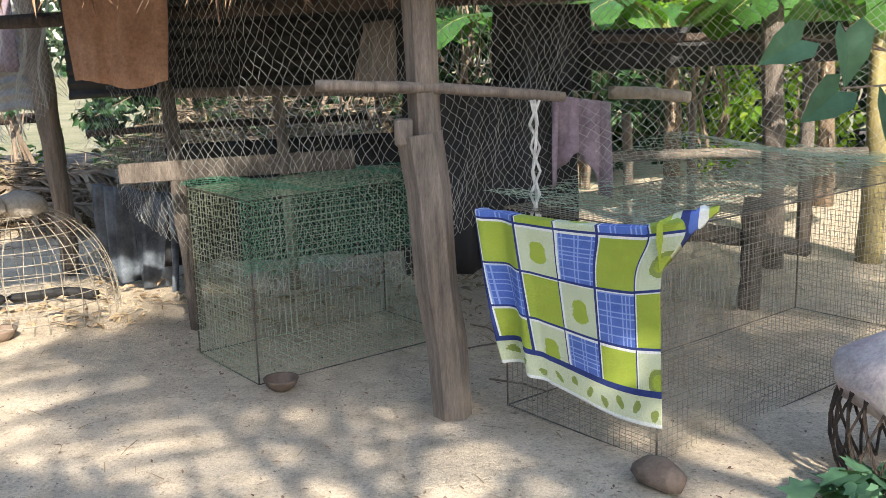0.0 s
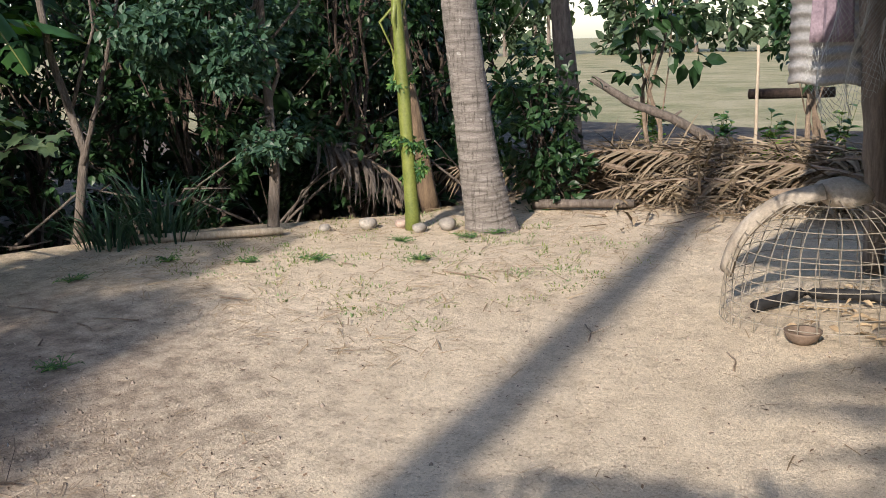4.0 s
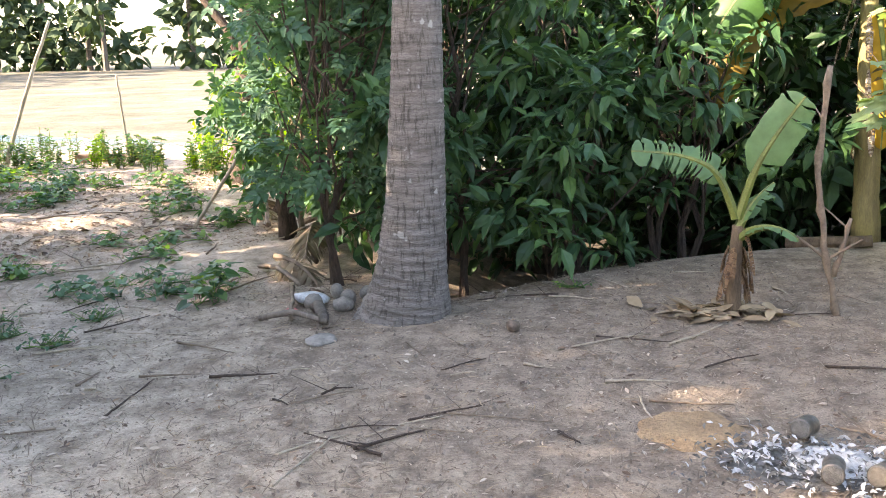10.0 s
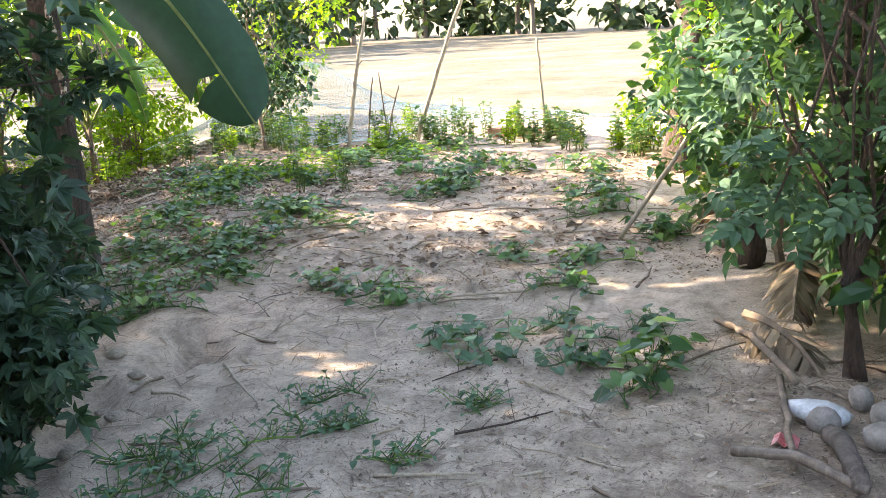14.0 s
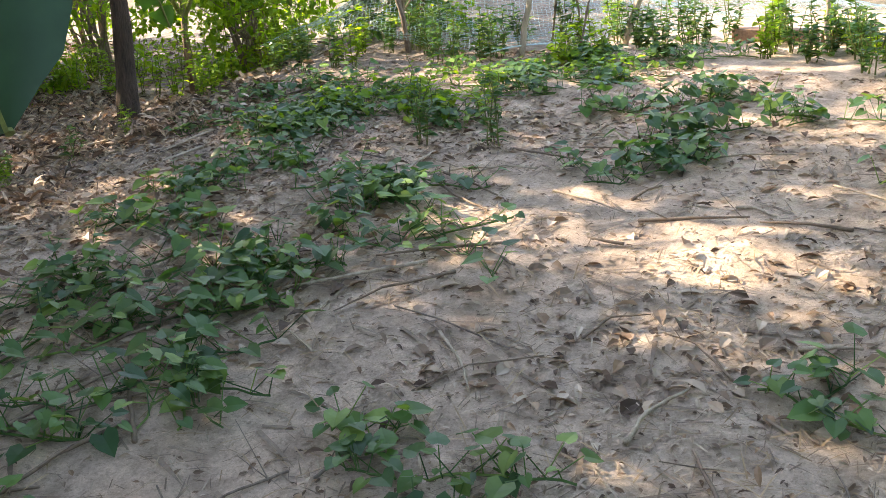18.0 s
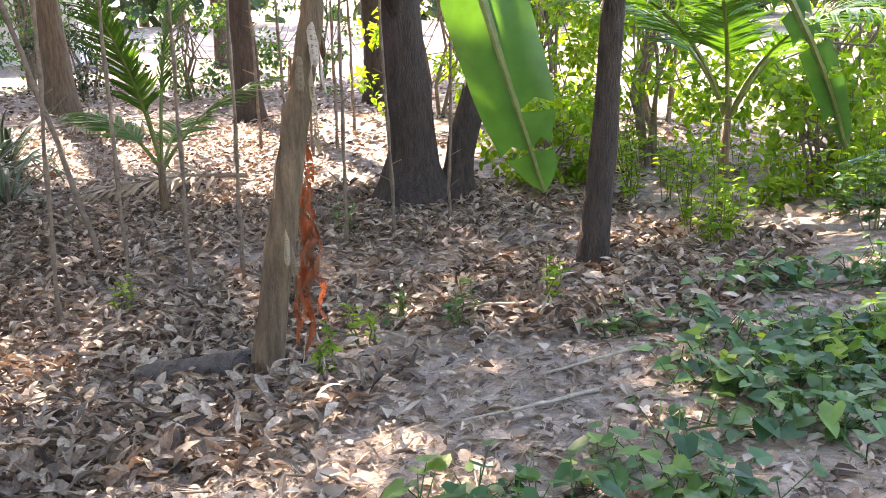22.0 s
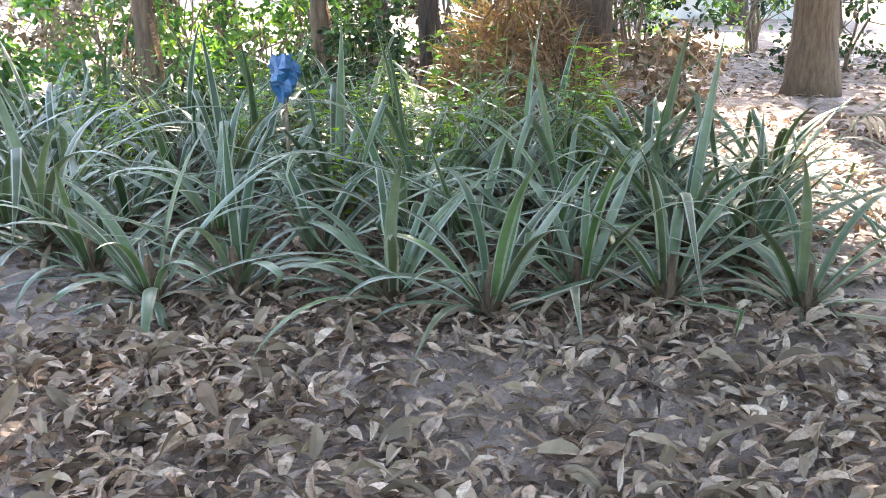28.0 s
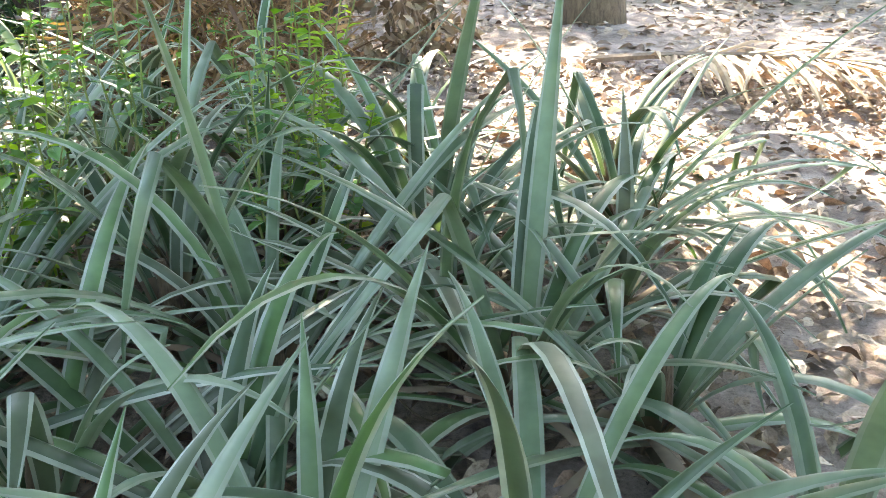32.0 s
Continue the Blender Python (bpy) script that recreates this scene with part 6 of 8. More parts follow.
litter = tagged(thing("leaf_litter", "thick litter of dry curled brown leaves", "leaf litter"), kind="stuff")
b = Build()
for leaf, n, size in ((CURL, 8500, 0.085), (CRINKLED, 9500, 0.088), (slim(WARPED), 10500, 0.105), (slim(CURL_TIGHT), 5500, 0.11), (slim(FLAT), 2500, 0.1)):
    strew(b, spots_in(rng, n, -10.4, -3.0, -12.9, -6.9, in_hollow, 0.36), leaf, size, rng, 0.65, 0.016)
strew(b, spots_in(rng, 9000, -10.4, -3.0, -12.9, -6.9, in_hollow, 0.1), CRINKLED, 0.045, rng, 0.5, 0.006)
strew(b, spots_in(rng, 9000, -13.0, 0.0, -16.0, -7.0, in_hollow, 0.1), OVAL, 0.085, rng, 0.5, 0.012)
strew(b, spots_in(rng, 8000, -12.5, 1.0, -24.0, -15.0), OVAL, 0.10, rng, 0.4, 0.012)
strew(b, spots_in(rng, 7000, -8.2, -2.6, -17.5, -12.6), CRINKLED, 0.07, rng, 0.6, 0.012)
strew(b, spots_in(rng, 2600, -9.6, -6.0, -8.6, -6.2, None, 0.2), CRINKLED, 0.05, rng, 0.5, 0.005)
strew(b, spots_in(rng, 5000, -6.4, -2.6, -12.2, -9.8, in_hollow, 0.1), CRINKLED, 0.035, rng, 0.5, 0.005)
b.make("dead_leaves", M_L_LITTER, litter)
b = Build()
strew(b, spots_in(rng, 420, -6.2, -2.6, -12.3, -10.2, in_hollow, 0.2), CURL, 0.135, rng, 0.6, 0.02)
strew(b, spots_in(rng, 260, -6.2, -2.6, -12.3, -10.2, in_hollow, 0.2), slim(CURL_TIGHT), 0.15, rng, 0.6, 0.02)
b.make("large_leaves", M_L_HUSK, litter)
b = Build()
strew(b, spots_in(rng, 20000, -12.0, -5.6, -8.2, -2.0, lambda x, y: x < -6.9 - 0.5 * (y + 4), 0.4), LANCE, 0.027, rng, 0.3, 0.003)
strew(b, spots_in(rng, 3000, -12.0, -6.2, -8.2, -2.4, lambda x, y: x < -7.6 - 0.5 * (y + 4), 0.6), (LANCE[0] * np.array([1, 0.8, 1]), LANCE[1]), 0.085, rng, 0.3, 0.004)
strew(b, spots_in(rng, 500, -11.0, -5.8, -8.0, -3.0, lambda x, y: x < -6.8 - 0.4 * (y + 4), 0.6), CURL, 0.06, rng, 0.4, 0.005)
strew(b, spots_in(rng, 800, -12.0, -6.5, -9.0, -5.0, lambda x, y: x < -7.2 - 0.5 * (y + 4), 0.4), WARPED, 0.065, rng, 0.4, 0.006)
b.make("path_leaves", M_L_DEAD, litter)
b = Build()
strew(b, spots_in(rng, 5200, -12.0, -5.6, -9.0, -2.4, None, 0.25), (BLADE[0] * np.array([0.6, 1, 0.4]), BLADE[1]), 0.11, rng, 0.2, 0.006)
b.make("dry_grass", M_L_STRAW, litter)
rr = random.Random(98)
for i in range(110):
    x, y = rr.uniform(-10.5, -4.5), rr.uniform(-12.5, -1.6)
    a, ln = rr.uniform(0, 6.28), rr.uniform(0.15, 0.6)
    p, q = on_ground(x, y, 0.01), on_ground(x + math.cos(a) * ln, y + math.sin(a) * ln, 0.015)
    stick("twig", "dry twig lying among dead leaves", [p, p.lerp(q, 0.5) + Vector((rr.uniform(-0.03, 0.03), rr.uniform(-0.03, 0.03), 0.01)), q], 0.008, 0.004, M_TWIG if i % 3 else M_PALEWOOD, "twig", "litter twigs", 0, 1300 + i, i % 3)
banana("banana_plant", "banana plant with a slender dark stem and a hanging leaf", -9.36, -9.25, [(-0.07, 0.03, 0.8), (-0.13, 0.05, 2.0)], 0.075,
       [(40, 1.3, 0.5, 1.9, 0.22, None), (95, 1.3, 0.7, 2.0, 0.22, None), (150, 1.5, 0.7, 2.0, 0.24, None), (200, 1.5, 0.9, 1.8, 0.24, None), (320, 1.6, 0.8, 1.8, 0.24, None)], 15, M_DARKBARK, M_L_BANANA, 0)
banana("banana_plant", "leaning banana plant with a shaggy brown stem and rusty dry leaf", -7.64, -8.2, [(-0.14, 0.0, 0.75), (-0.2, 0.0, 1.05), (-0.3, 0.0, 1.5), (-0.34, 0.0, 2.2)], 0.057,
       [(200, 1.6, 0.9, 1.8, 0.25, None), (290, 1.6, 0.8, 1.8, 0.25, None)], 16, M_OLIVESTEM, M_L_BANANA, 0)
dry = thing("hanging_dry_leaf", "shredded rust-orange dry banana leaf beside a stem", "dry leaf", on_ground(-7.9, -8.42, 0))
rr = random.Random(207)
for i in range(11):
    rib, bl = Build(), Build()
    z0, z1, ox, oy = rr.uniform(0.55, 1.05), rr.uniform(0.02, 0.35), rr.uniform(-0.1, 0.1), rr.uniform(-0.08, 0.08)
    banana_blade(rib, bl, [Vector((ox * (0.3 + k / 9), oy * (0.3 + k / 9), z0 + (z1 - z0) * k / 9)) + Vector((0.02 * math.sin(k * 1.7 + i), 0.02 * math.cos(k * 1.3 + i), 0)) for k in range(10)], rr.uniform(0.008, 0.02), rr, (rr.uniform(-1, 1), rr.uniform(-1, 1), 0.1), 0.6, 1.2, 0.02)
    weld(bl.make("strip", M_L_RUST if i % 4 else M_L_STRAW, dry))
peel = thing("peeling_sheath", "pale dry sheath strips peeling off a banana stem", "dry leaf", on_ground(-7.64, -8.2, 0))
for i in range(16):
    rib, bl = Build(), Build()
    z0, a = rr.uniform(0.35, 1.5), rr.uniform(0, 6.28)
    ln, lean = rr.uniform(0.12, 0.35), -0.19 * z0 if z0 < 1 else -0.19 - 0.2 * (z0 - 1)
    banana_blade(rib, bl, [Vector((lean + math.cos(a) * (0.05 + 0.02 * k / 6), math.sin(a) * (0.05 + 0.02 * k / 6), z0 - ln * k / 6)) for k in range(7)], rr.uniform(0.008, 0.02), rr, (math.cos(a), math.sin(a), 0.2), 0.5, 1.0, 0.02)
    weld(bl.make("strip", M_L_STRAW if i % 2 else M_L_DEAD, peel))
stick("fallen_log", "short grey log lying at a stem's foot", [on_ground(-7.1, -8.55, 0.05), on_ground(-7.6, -8.35, 0.06)], 0.055, 0.07, M_BARK, "log", "", 2, 7)
banana("banana_sapling", "young banana plant with a broad pale leaf", -6.15, -7.5, [(0, 0, 0.3), (0, 0, 0.55)], 0.06, [(20, 0.8, 1.0, 1.2, 0.15, None), (-80, 0.7, 1.1, 1.3, 0.14, None)], 19, M_SHAGSTEM, M_L_GREYBAN, 2)
hung_leaf("banana_leaf", "broad pale banana leaf arching low", [(-6.15, -7.5, 0.2), (-6.35, -7.4, 0.55), (-6.62, -7.4, 0.58), (-6.93, -7.36, 0.36)], 0.085, 84, M_L_GREYBAN, (0.0, 0.3, 1), 0.0)
for x, y, r, bend in ((-8.8, -12.25, 0.235, [(0.0, 0, 0.6), (0.05, 0, 1.6), (0.0, 0.3, 5.0)]), (-9.15, -12.25, 0.14, [(-0.06, 0, 0.5), (-0.3, 0, 1.3), (-1.2, 0.3, 5.0)])):
    tree("tree", "thick dark tree trunk rising from the leaf litter", x, y, bend, r,
         [(0.8, 1.2, 4.5, 1.1, 420), (-0.8, 0.4, 5, 1.1, 420)], OVAL, 0.13, M_L_FRESH, M_DARKBARK, 18 + int(r * 100), flare=1.7)


def path_crown(tx, ty):
    """Unseen boughs, added to shade the path and leave a long slit of sun across it."""
    rr, out = random.Random(77), []
    for i in range(10):
        for j in range(15):
            x, y = -10.2 + 0.55 * i + rr.uniform(-0.15, 0.15), -9.4 + 0.57 * j + rr.uniform(-0.15, 0.15)
            k = min(1.0, max(0.0, (-4.0 - y) / 1.2))
            if abs(x + 8.78 + 0.25 * k) < 0.46 and -5.5 < y < -3.6 or (x + 7.75) ** 2 + (y + 6.85) ** 2 < 0.2 or (x + 6.2) ** 2 + (y + 9.05) ** 2 < 0.25:
                continue
            d = 6.0 + rr.uniform(-0.5, 0.5)
            out.append((x + SUN_AZ.x * d - tx, y + SUN_AZ.y * d - ty, d * math.tan(SUN_EL) - 0.1 - ground_z(tx, ty), 0.46, 110))
    return out


for i, (x, y, r, lab) in enumerate(((-4.6, -19.2, 0.25, "brown fibrous palm trunk standing in leaf litter"), (-2.4, -18.8, 0.3, "dark tree trunk standing beyond the pineapple bed"), (-7.3, -18.2, 0.2, "dark tree trunk standing in leaf litter"), (-4.3, -9.7, 0.125, "thick tree trunk with flaking plates of bark"),
                                   (0.6, -19.5, 0.2, "brown tree trunk beyond the pineapple bed"), (2.6, -18.0, 0.16, "grey tree trunk beyond the pineapple bed"), (3.8, -20.5, 0.2, "brown tree trunk beyond the pineapple bed"), (-1.2, -17.6, 0.12, "slim grey tree trunk beyond the pineapple bed"), (-3.2, -16.9, 0.11, "slim grey tree trunk beyond the pineapple bed"), (-10.6, -16.5, 0.16, "brown tree trunk at the rim of the grove"), (-9.2, -19.5, 0.2, "brown tree trunk at the rim of the grove"))):
    tree("tree", lab, x, y, [(0.0, 0, 1.0), (0.1, 0, 3.0), (0.2, 0.3, 5.5)] if i != 3 else [(-0.03, -0.04, 0.8), (-0.08, -0.1, 1.8), (-0.1, -0.1, 5.0)], r,
         [(0.8, 1.2, 3.4, 1.1, 640), (-0.9, 0.6, 3.8, 1.1, 640), (0, -1, 4.2, 1.1, 560), (1.2, 0.0, 4.6, 1.2, 640), (-1.2, -0.4, 5.2, 1.2, 640), (0.2, 0.8, 4.8, 1.2, 600)] if i != 3 else path_crown(x, y), OVAL, 0.17, M_L_BUSH, M_SHAGSTEM if i == 0 else M_PLATE if i == 3 else M_DARKBARK, 130 + i, flare=1.0 if i == 3 else 1.25, sides=18 if i == 3 else 12)
stick("root_stump", "brown rotten root standing at a tree's foot", [on_ground(-4.5, -9.88, -0.03), on_ground(-4.52, -9.92, 0.16), on_ground(-4.46, -9.95, 0.34)], 0.06, 0.025, M_SHAGSTEM, "stump", "", 3, 61, 3)
for i, (x, y) in enumerate(((-4.62, -9.7), (-4.72, -9.9), (-4.55, -9.6))):
    vine_patch("low plant with small pale speckled leaves", x, y, 0.16, 50, 1620 + i, 0.042, M_L_PALE, OVAL, 0.16, "speckled plants")
# dead-leaved banana stems behind the bed
for i, (x, y) in enumerate(((-0.4, -14.6), (0.3, -15.3), (-0.9, -16.2))):
    banana("banana_plant", "banana stem hung with brown dead leaves", x, y, [(0.02, 0, 0.9), (0.05, 0.05, 1.9)], 0.1, [(40 + 70 * i, 1.2, 0.8, 1.8, 0.2, None), (200 + 60 * i, 1.3, 0.9, 1.8, 0.22, None)], 1640 + i, M_SHAGSTEM, M_L_BANANA, 9, M_L_BROWN)
# the row of stems: foot, top
STAKES = ((-5.95, -9.32, -6.17, -9.5), (-6.19, -9.55, -6.15, -9.54), (-6.53, -9.61, -6.62, -9.64), (-6.87, -9.87, -6.89, -9.88), (-7.18, -10.07, -7.23, -10.07), (-7.48, -10.26, -7.53, -10.25),
          (-8.15, -10.86, -8.2, -10.9), (-8.5, -11.0, -8.47, -11.0), (-8.93, -11.28, -9.0, -11.3), (-7.8, -14.7, -7.78, -14.7), (-8.06, -14.87, -8.06, -14.9), (-8.34, -15.2, -8.36, -15.2), (-7.5, -15.5, -7.5, -15.5), (-8.6, -16.1, -8.6, -16.0), (-9.0, -15.6, -9.0, -15.6))
for i, (x, y, tx, ty) in enumerate(STAKES):
    rr = random.Random(i + 80)
    p = on_ground(x, y, -0.04)
    g = p.z
    far = 1.0 + 0.35 * (i > 8)
    stick("plant_stake", "thin knotty upright stem in a row", [p, Vector(((x * 0.6 + tx * 0.4), (y * 0.6 + ty * 0.4), g + 0.7)), Vector((tx, ty, g + 1.7)), Vector((tx + rr.uniform(-0.05, 0.05), ty, g + 2.4))],
          0.0115 * far, 0.008 * far, M_STAKE, "stake", "row of stakes", 6, i, 10)
stick("leaning_stick", "long bare stick leaning among the stakes", [on_ground(-6.57, -10.8, -0.03), Vector((-6.38, -10.78, 0.3)), Vector((-6.19, -10.76, 1.11)), Vector((-6.1, -10.7, 1.9))], 0.018, 0.014, M_TWIG, "stick", "", 6, 4, 3)


def palm_seedling(name, label, x, y, fronds, seed, stem=0.35):
    rng = np.random.default_rng(seed)
    root = thing(name, label, "palm", on_ground(x, y, -0.03))
    Build().tube([(0, 0, 0), (0.01, 0, stem * 0.5), (0, 0.01, stem)], [0.042, 0.034, 0.024], 9).make("stem", M_OLIVESTEM, root, smooth=True)
    for head, ln, rise, droop in fronds:
        st, gr = Build(), Build()
        frond(st, gr, curve_pts((0, 0, stem * 0.8), radians(head), ln, rise, droop, 12), 0.28, rng, 0.010, 0.3, 0.014, 0.3, 48)
        f = gr.make("frond", M_L_FROND, root)
        st.make("rib", M_STEM, f)


palm_seedling("young_palm", "young coconut palm with upright bright green fronds", -6.81, -12.27, [(10, 2.2, 1.45, 0.4), (205, 2.1, 1.5, 0.35), (185, 1.3, 1.0, 1.0), (255, 1.0, 0.8, 1.2), (330, 1.0, 0.95, 1.1), (60, 1.7, 1.35, 0.6)], 101, 0.5)
palm_seedling("young_palm", "young palm with arching fronds and a brown dead leaf", -10.7, -10.5, [(10, 1.9, 1.2, 1.5), (60, 1.6, 1.3, 1.6), (110, 1.8, 1.1, 1.7), (170, 1.8, 1.1, 1.5), (250, 1.7, 1.3, 1.6), (320, 1.7, 1.2, 1.6)], 102, 0.9)
ground_frond("dry grey palm frond lying on the litter", -4.7, -17.4, 160, 2.2, 103, M_L_STRAW, "", 0.05, 0.15, 0.3, 0.5, 0.35)
ground_frond("dry grey palm frond lying on the litter", -7.4, -13.6, 20, 1.6, 104, M_L_STRAW, "", 0.05, 0.12, 0.3, 0.4, 0.35)
for i, (x, y, h, s, mat) in enumerate(((-11.2, -13.2, 2.4, 0.9, M_L_FRESH), (-12.4, -12.0, 2.4, 1.0, M_L_FRESH), (-12.8, -10.4, 1.9, 0.9, M_L_FRESH), (-10.6, -14.8, 2.6, 0.9, M_L_FRESH), (-13.6, -13.4, 3.2, 1.2, M_L_FRESH), (-12.2, -15.6, 3.2, 1.2, M_L_FRESH), (-11.7, -11.0, 1.0, 0.6, M_L_FRESH),
                                       (-12.5, -9.3, 1.1, 0.6, M_L_VINE), (-10.1, -12.6, 0.8, 0.5, M_L_FRESH), (-14.6, -11.2, 3.0, 1.2, M_L_FRESH), (-9.8, -17.5, 2.6, 1.0, M_L_FRESH), (-6.3, -21.5, 2.2, 1.0, M_L_FRESH), (-8.3, -21.8, 2.6, 1.2, M_L_FRESH), (1.6, -20.6, 2.6, 1.1, M_L_VINE), (3.6, -17.5, 2.4, 1.1, M_L_VINE), (-0.3, -21.6, 2.2, 1.1, M_L_FRESH), (-11.6, -19.5, 3.4, 1.3, M_L_FRESH), (-3.2, -23.5, 2.6, 1.2, M_L_FRESH), (-0.2, -16.2, 1.1, 0.6, M_L_VINE), (0.9, -15.4, 1.4, 0.7, M_L_VINE), (1.6, -17.2, 1.6, 0.8, M_L_FRESH), (-0.5, -24.5, 2.6, 1.2, M_L_FRESH), (1.8, -25.0, 3.0, 1.3, M_L_FRESH), (0.4, -13.4, 1.0, 0.5, M_L_VINE))):
    if y < -15 and x > -9:
        mat = M_L_VINE
    bush("bush", "sunlit yellow-green bush behind the grove" if mat is M_L_FRESH else "green leafy bush behind the grove", x, y, h, s, 44, int(700 + 420 * h), OVAL, 0.10, mat, 1400 + i, 6, 0.03)
for i in range(26):
    rr = random.Random(1450 + i)
    weed("yellow-green weed at the rim of the litter", -10.2 - 2.4 * rr.random(), -9.6 - 3.4 * rr.random(), rr.uniform(0.3, 0.8), 4, 14, 1450 + i, M_L_FRESH, OVAL, 0.07)
for i, (x, y) in enumerate(((-8.1, -8.6), (-8.3, -8.9), (-7.9, -8.0), (-8.5, -8.3), (-6.85, -9.75), (-8.17, -11.25), (-6.2, -9.2), (-6.0, -6.9), (-8.9, -8.4))):
    weed("small green weed among dead leaves", x, y, 0.22 if i < 5 else 0.3, 4, 9, 1480 + i, M_L_VINE if i % 2 else M_L_FRESH, OVAL, 0.05)
for i, (x, y, h, s) in enumerate(((-2.2, -16.9, 0.9, 0.5), (-1.3, -16.2, 1.0, 0.55), (-3.6, -17.4, 0.8, 0.45), (0.2, -17.8, 1.2, 0.7), (-2.6, -19.8, 1.6, 0.8), (-0.8, -19.2, 1.8, 0.9), (1.2, -19.0, 1.8, 0.9), (-4.6, -21.4, 1.6, 0.8), (2.4, -16.2, 1.3, 0.7), (-1.8, -21.6, 2.2, 1.0), (0.4, -22.4, 2.4, 1.1))):
    bush("bush", "green and brown brush behind the pineapple bed", x, y, h, s, 34, int(500 + 500 * h), OVAL, 0.09, (M_L_VINE, M_L_BUSH, M_L_HUSK)[i % 3], 1560 + i, 6, 0.0)
hp = tagged(thing("brush_heap", "round heap of dry brown brushwood beyond the bed", "brush heap", on_ground(-2.8, -16.2)), kind="stuff")
b = Build()
rng = np.random.default_rng(105)
d = unit(rng.normal(size=(2600, 3)) * (1, 1, 0.8))
d[:, 2] = np.abs(d[:, 2])
r = rng.uniform(0.4, 1, (2600, 1)) ** 0.4
scatter(b, (BLADE[0] * np.array([0.8, 1, 1]), BLADE[1]), d * r * np.array([0.68, 0.6, 1.12]), unit(d * 0.5 + rng.normal(size=(2600, 3))), rng.normal(size=(2600, 3)), rng.uniform(0.15, 0.4, 2600))
b.make("brush", M_L_BROWN, hp)
# added trees: their crowns keep sun off the ground behind the bed
for i, (x, y) in enumerate(((-6.4, -28.5), (-1.8, -29.5), (3.2, -28.0), (0.6, -25.6))):
    tree("tree", "tree added behind the grove to shade its ground", x, y, [(0.0, 0, 1.2), (0.1, 0, 3.0), (0.2, 0.3, 5.5)], 0.2,
         [(dx, dy, z, 1.4, 620) for dx, dy, z in ((0.8, 1.4, 3.6), (-1.2, 0.8, 4.0), (0, -1, 4.6), (1.8, 0.2, 4.6), (-2.0, -0.2, 5.0), (0.3, 0.6, 5.6), (1.4, -0.6, 6.0), (-1.0, 0.2, 6.2))], OVAL, 0.22, M_L_BUSH, M_DARKBARK, 1580 + i, flare=1.25)
rr = random.Random(1589)
for i in range(70):
    x, y = rr.uniform(-10.2, -6.6), rr.uniform(-6.8, -2.4)
    a, ln = rr.uniform(0, 6.28), rr.uniform(0.12, 0.5)
    p, q = on_ground(x, y, 0.008), on_ground(x + math.cos(a) * ln, y + math.sin(a) * ln, 0.014)
    stick("twig", "bent dry twig lying on the sandy path", [p, p.lerp(q, 0.5) + Vector((rr.uniform(-0.05, 0.05), rr.uniform(-0.05, 0.05), 0.012)), q], rr.uniform(0.003, 0.007), 0.0025, (M_PALEWOOD, M_TWIG, M_WOOD)[i % 3], "twig", "path twigs", 0, 2100 + i, i % 3)
rr = random.Random(1590)
for i in range(46):
    x, y = rr.uniform(-9.2, -4.6), rr.uniform(-12.2, -7.6)
    a, ln = rr.uniform(0, 6.28), rr.uniform(0.15, 0.55)
    p, q = on_ground(x, y, 0.035), on_ground(x + math.cos(a) * ln, y + math.sin(a) * ln, 0.04)
    stick("twig", "grey bent twig lying on the dead leaves", [p, p.lerp(q, 0.5) + Vector((rr.uniform(-0.05, 0.05), rr.uniform(-0.05, 0.05), 0.015)), q], rr.uniform(0.005, 0.011), 0.004, M_PALEWOOD if i % 3 else M_TWIG, "twig", "litter twigs", 0, 1600 + i, i % 3)
# a pale wall far behind the grove
hs = thing("house", "pale plastered house wall behind the grove", "house", (-0.6, -33, -0.5))
M_PLASTER = surface("pale_plaster", (0.62, 0.61, 0.58), (0.78, 0.77, 0.74), 2, 0.9, 0.2, 0.01)
Build().box(pose(0, 0, 1.3), 4, 3, 2.6, 0.02).make("wall", M_PLASTER, hs)
Build().box(pose(0, 0.9, 2.95, -28), 4.6, 2.2, 0.08).box(pose(0, -0.9, 2.95, 28), 4.6, 2.2, 0.08).make("roof", surface("roof_sheet", (0.25, 0.16, 0.12), (0.4, 0.3, 0.25), 3), hs)

# ---- the pineapple bed ----
near = [strap_plant("pineapple plant with long grey-green strap leaves", s, c, 90 + i, True, "pineapple bed") for i, (s, c) in enumerate(((0.85, 22), (0.68, 17), (1.0, 27)))]
far_ones = [strap_plant("pineapple plant with long grey-green strap leaves", s, c, 95 + i, False, "pineapple bed") for i, (s, c) in enumerate(((0.85, 22), (0.7, 19), (1.0, 25)))]
rr = random.Random(9)
spots = [(-4.43, -12.1, 1), (-3.98, -12.13, 1), (-4.66, -12.45, 1), (-4.97, -12.6, 1), (-3.4, -12.45, 0), (-3.05, -11.75, 1), (-4.85, -13.3, 2), (-4.28, -13.27, 2), (-5.15, -13.25, 0), (-5.45, -12.85, 1), (-2.7, -12.6, 0), (-3.55, -13.1, 2), (-4.08, -12.68, 0),
         (-3.7, -12.75, 0), (-3.0, -13.2, 2), (-3.8, -13.8, 2), (-4.5, -13.95, 2), (-5.05, -13.85, 0), (-2.55, -11.9, 0), (-2.35, -13.1, 2), (-4.4, -12.75, 0), (-3.3, -12.0, 1), (-3.2, -13.75, 2)]
y = -12.1
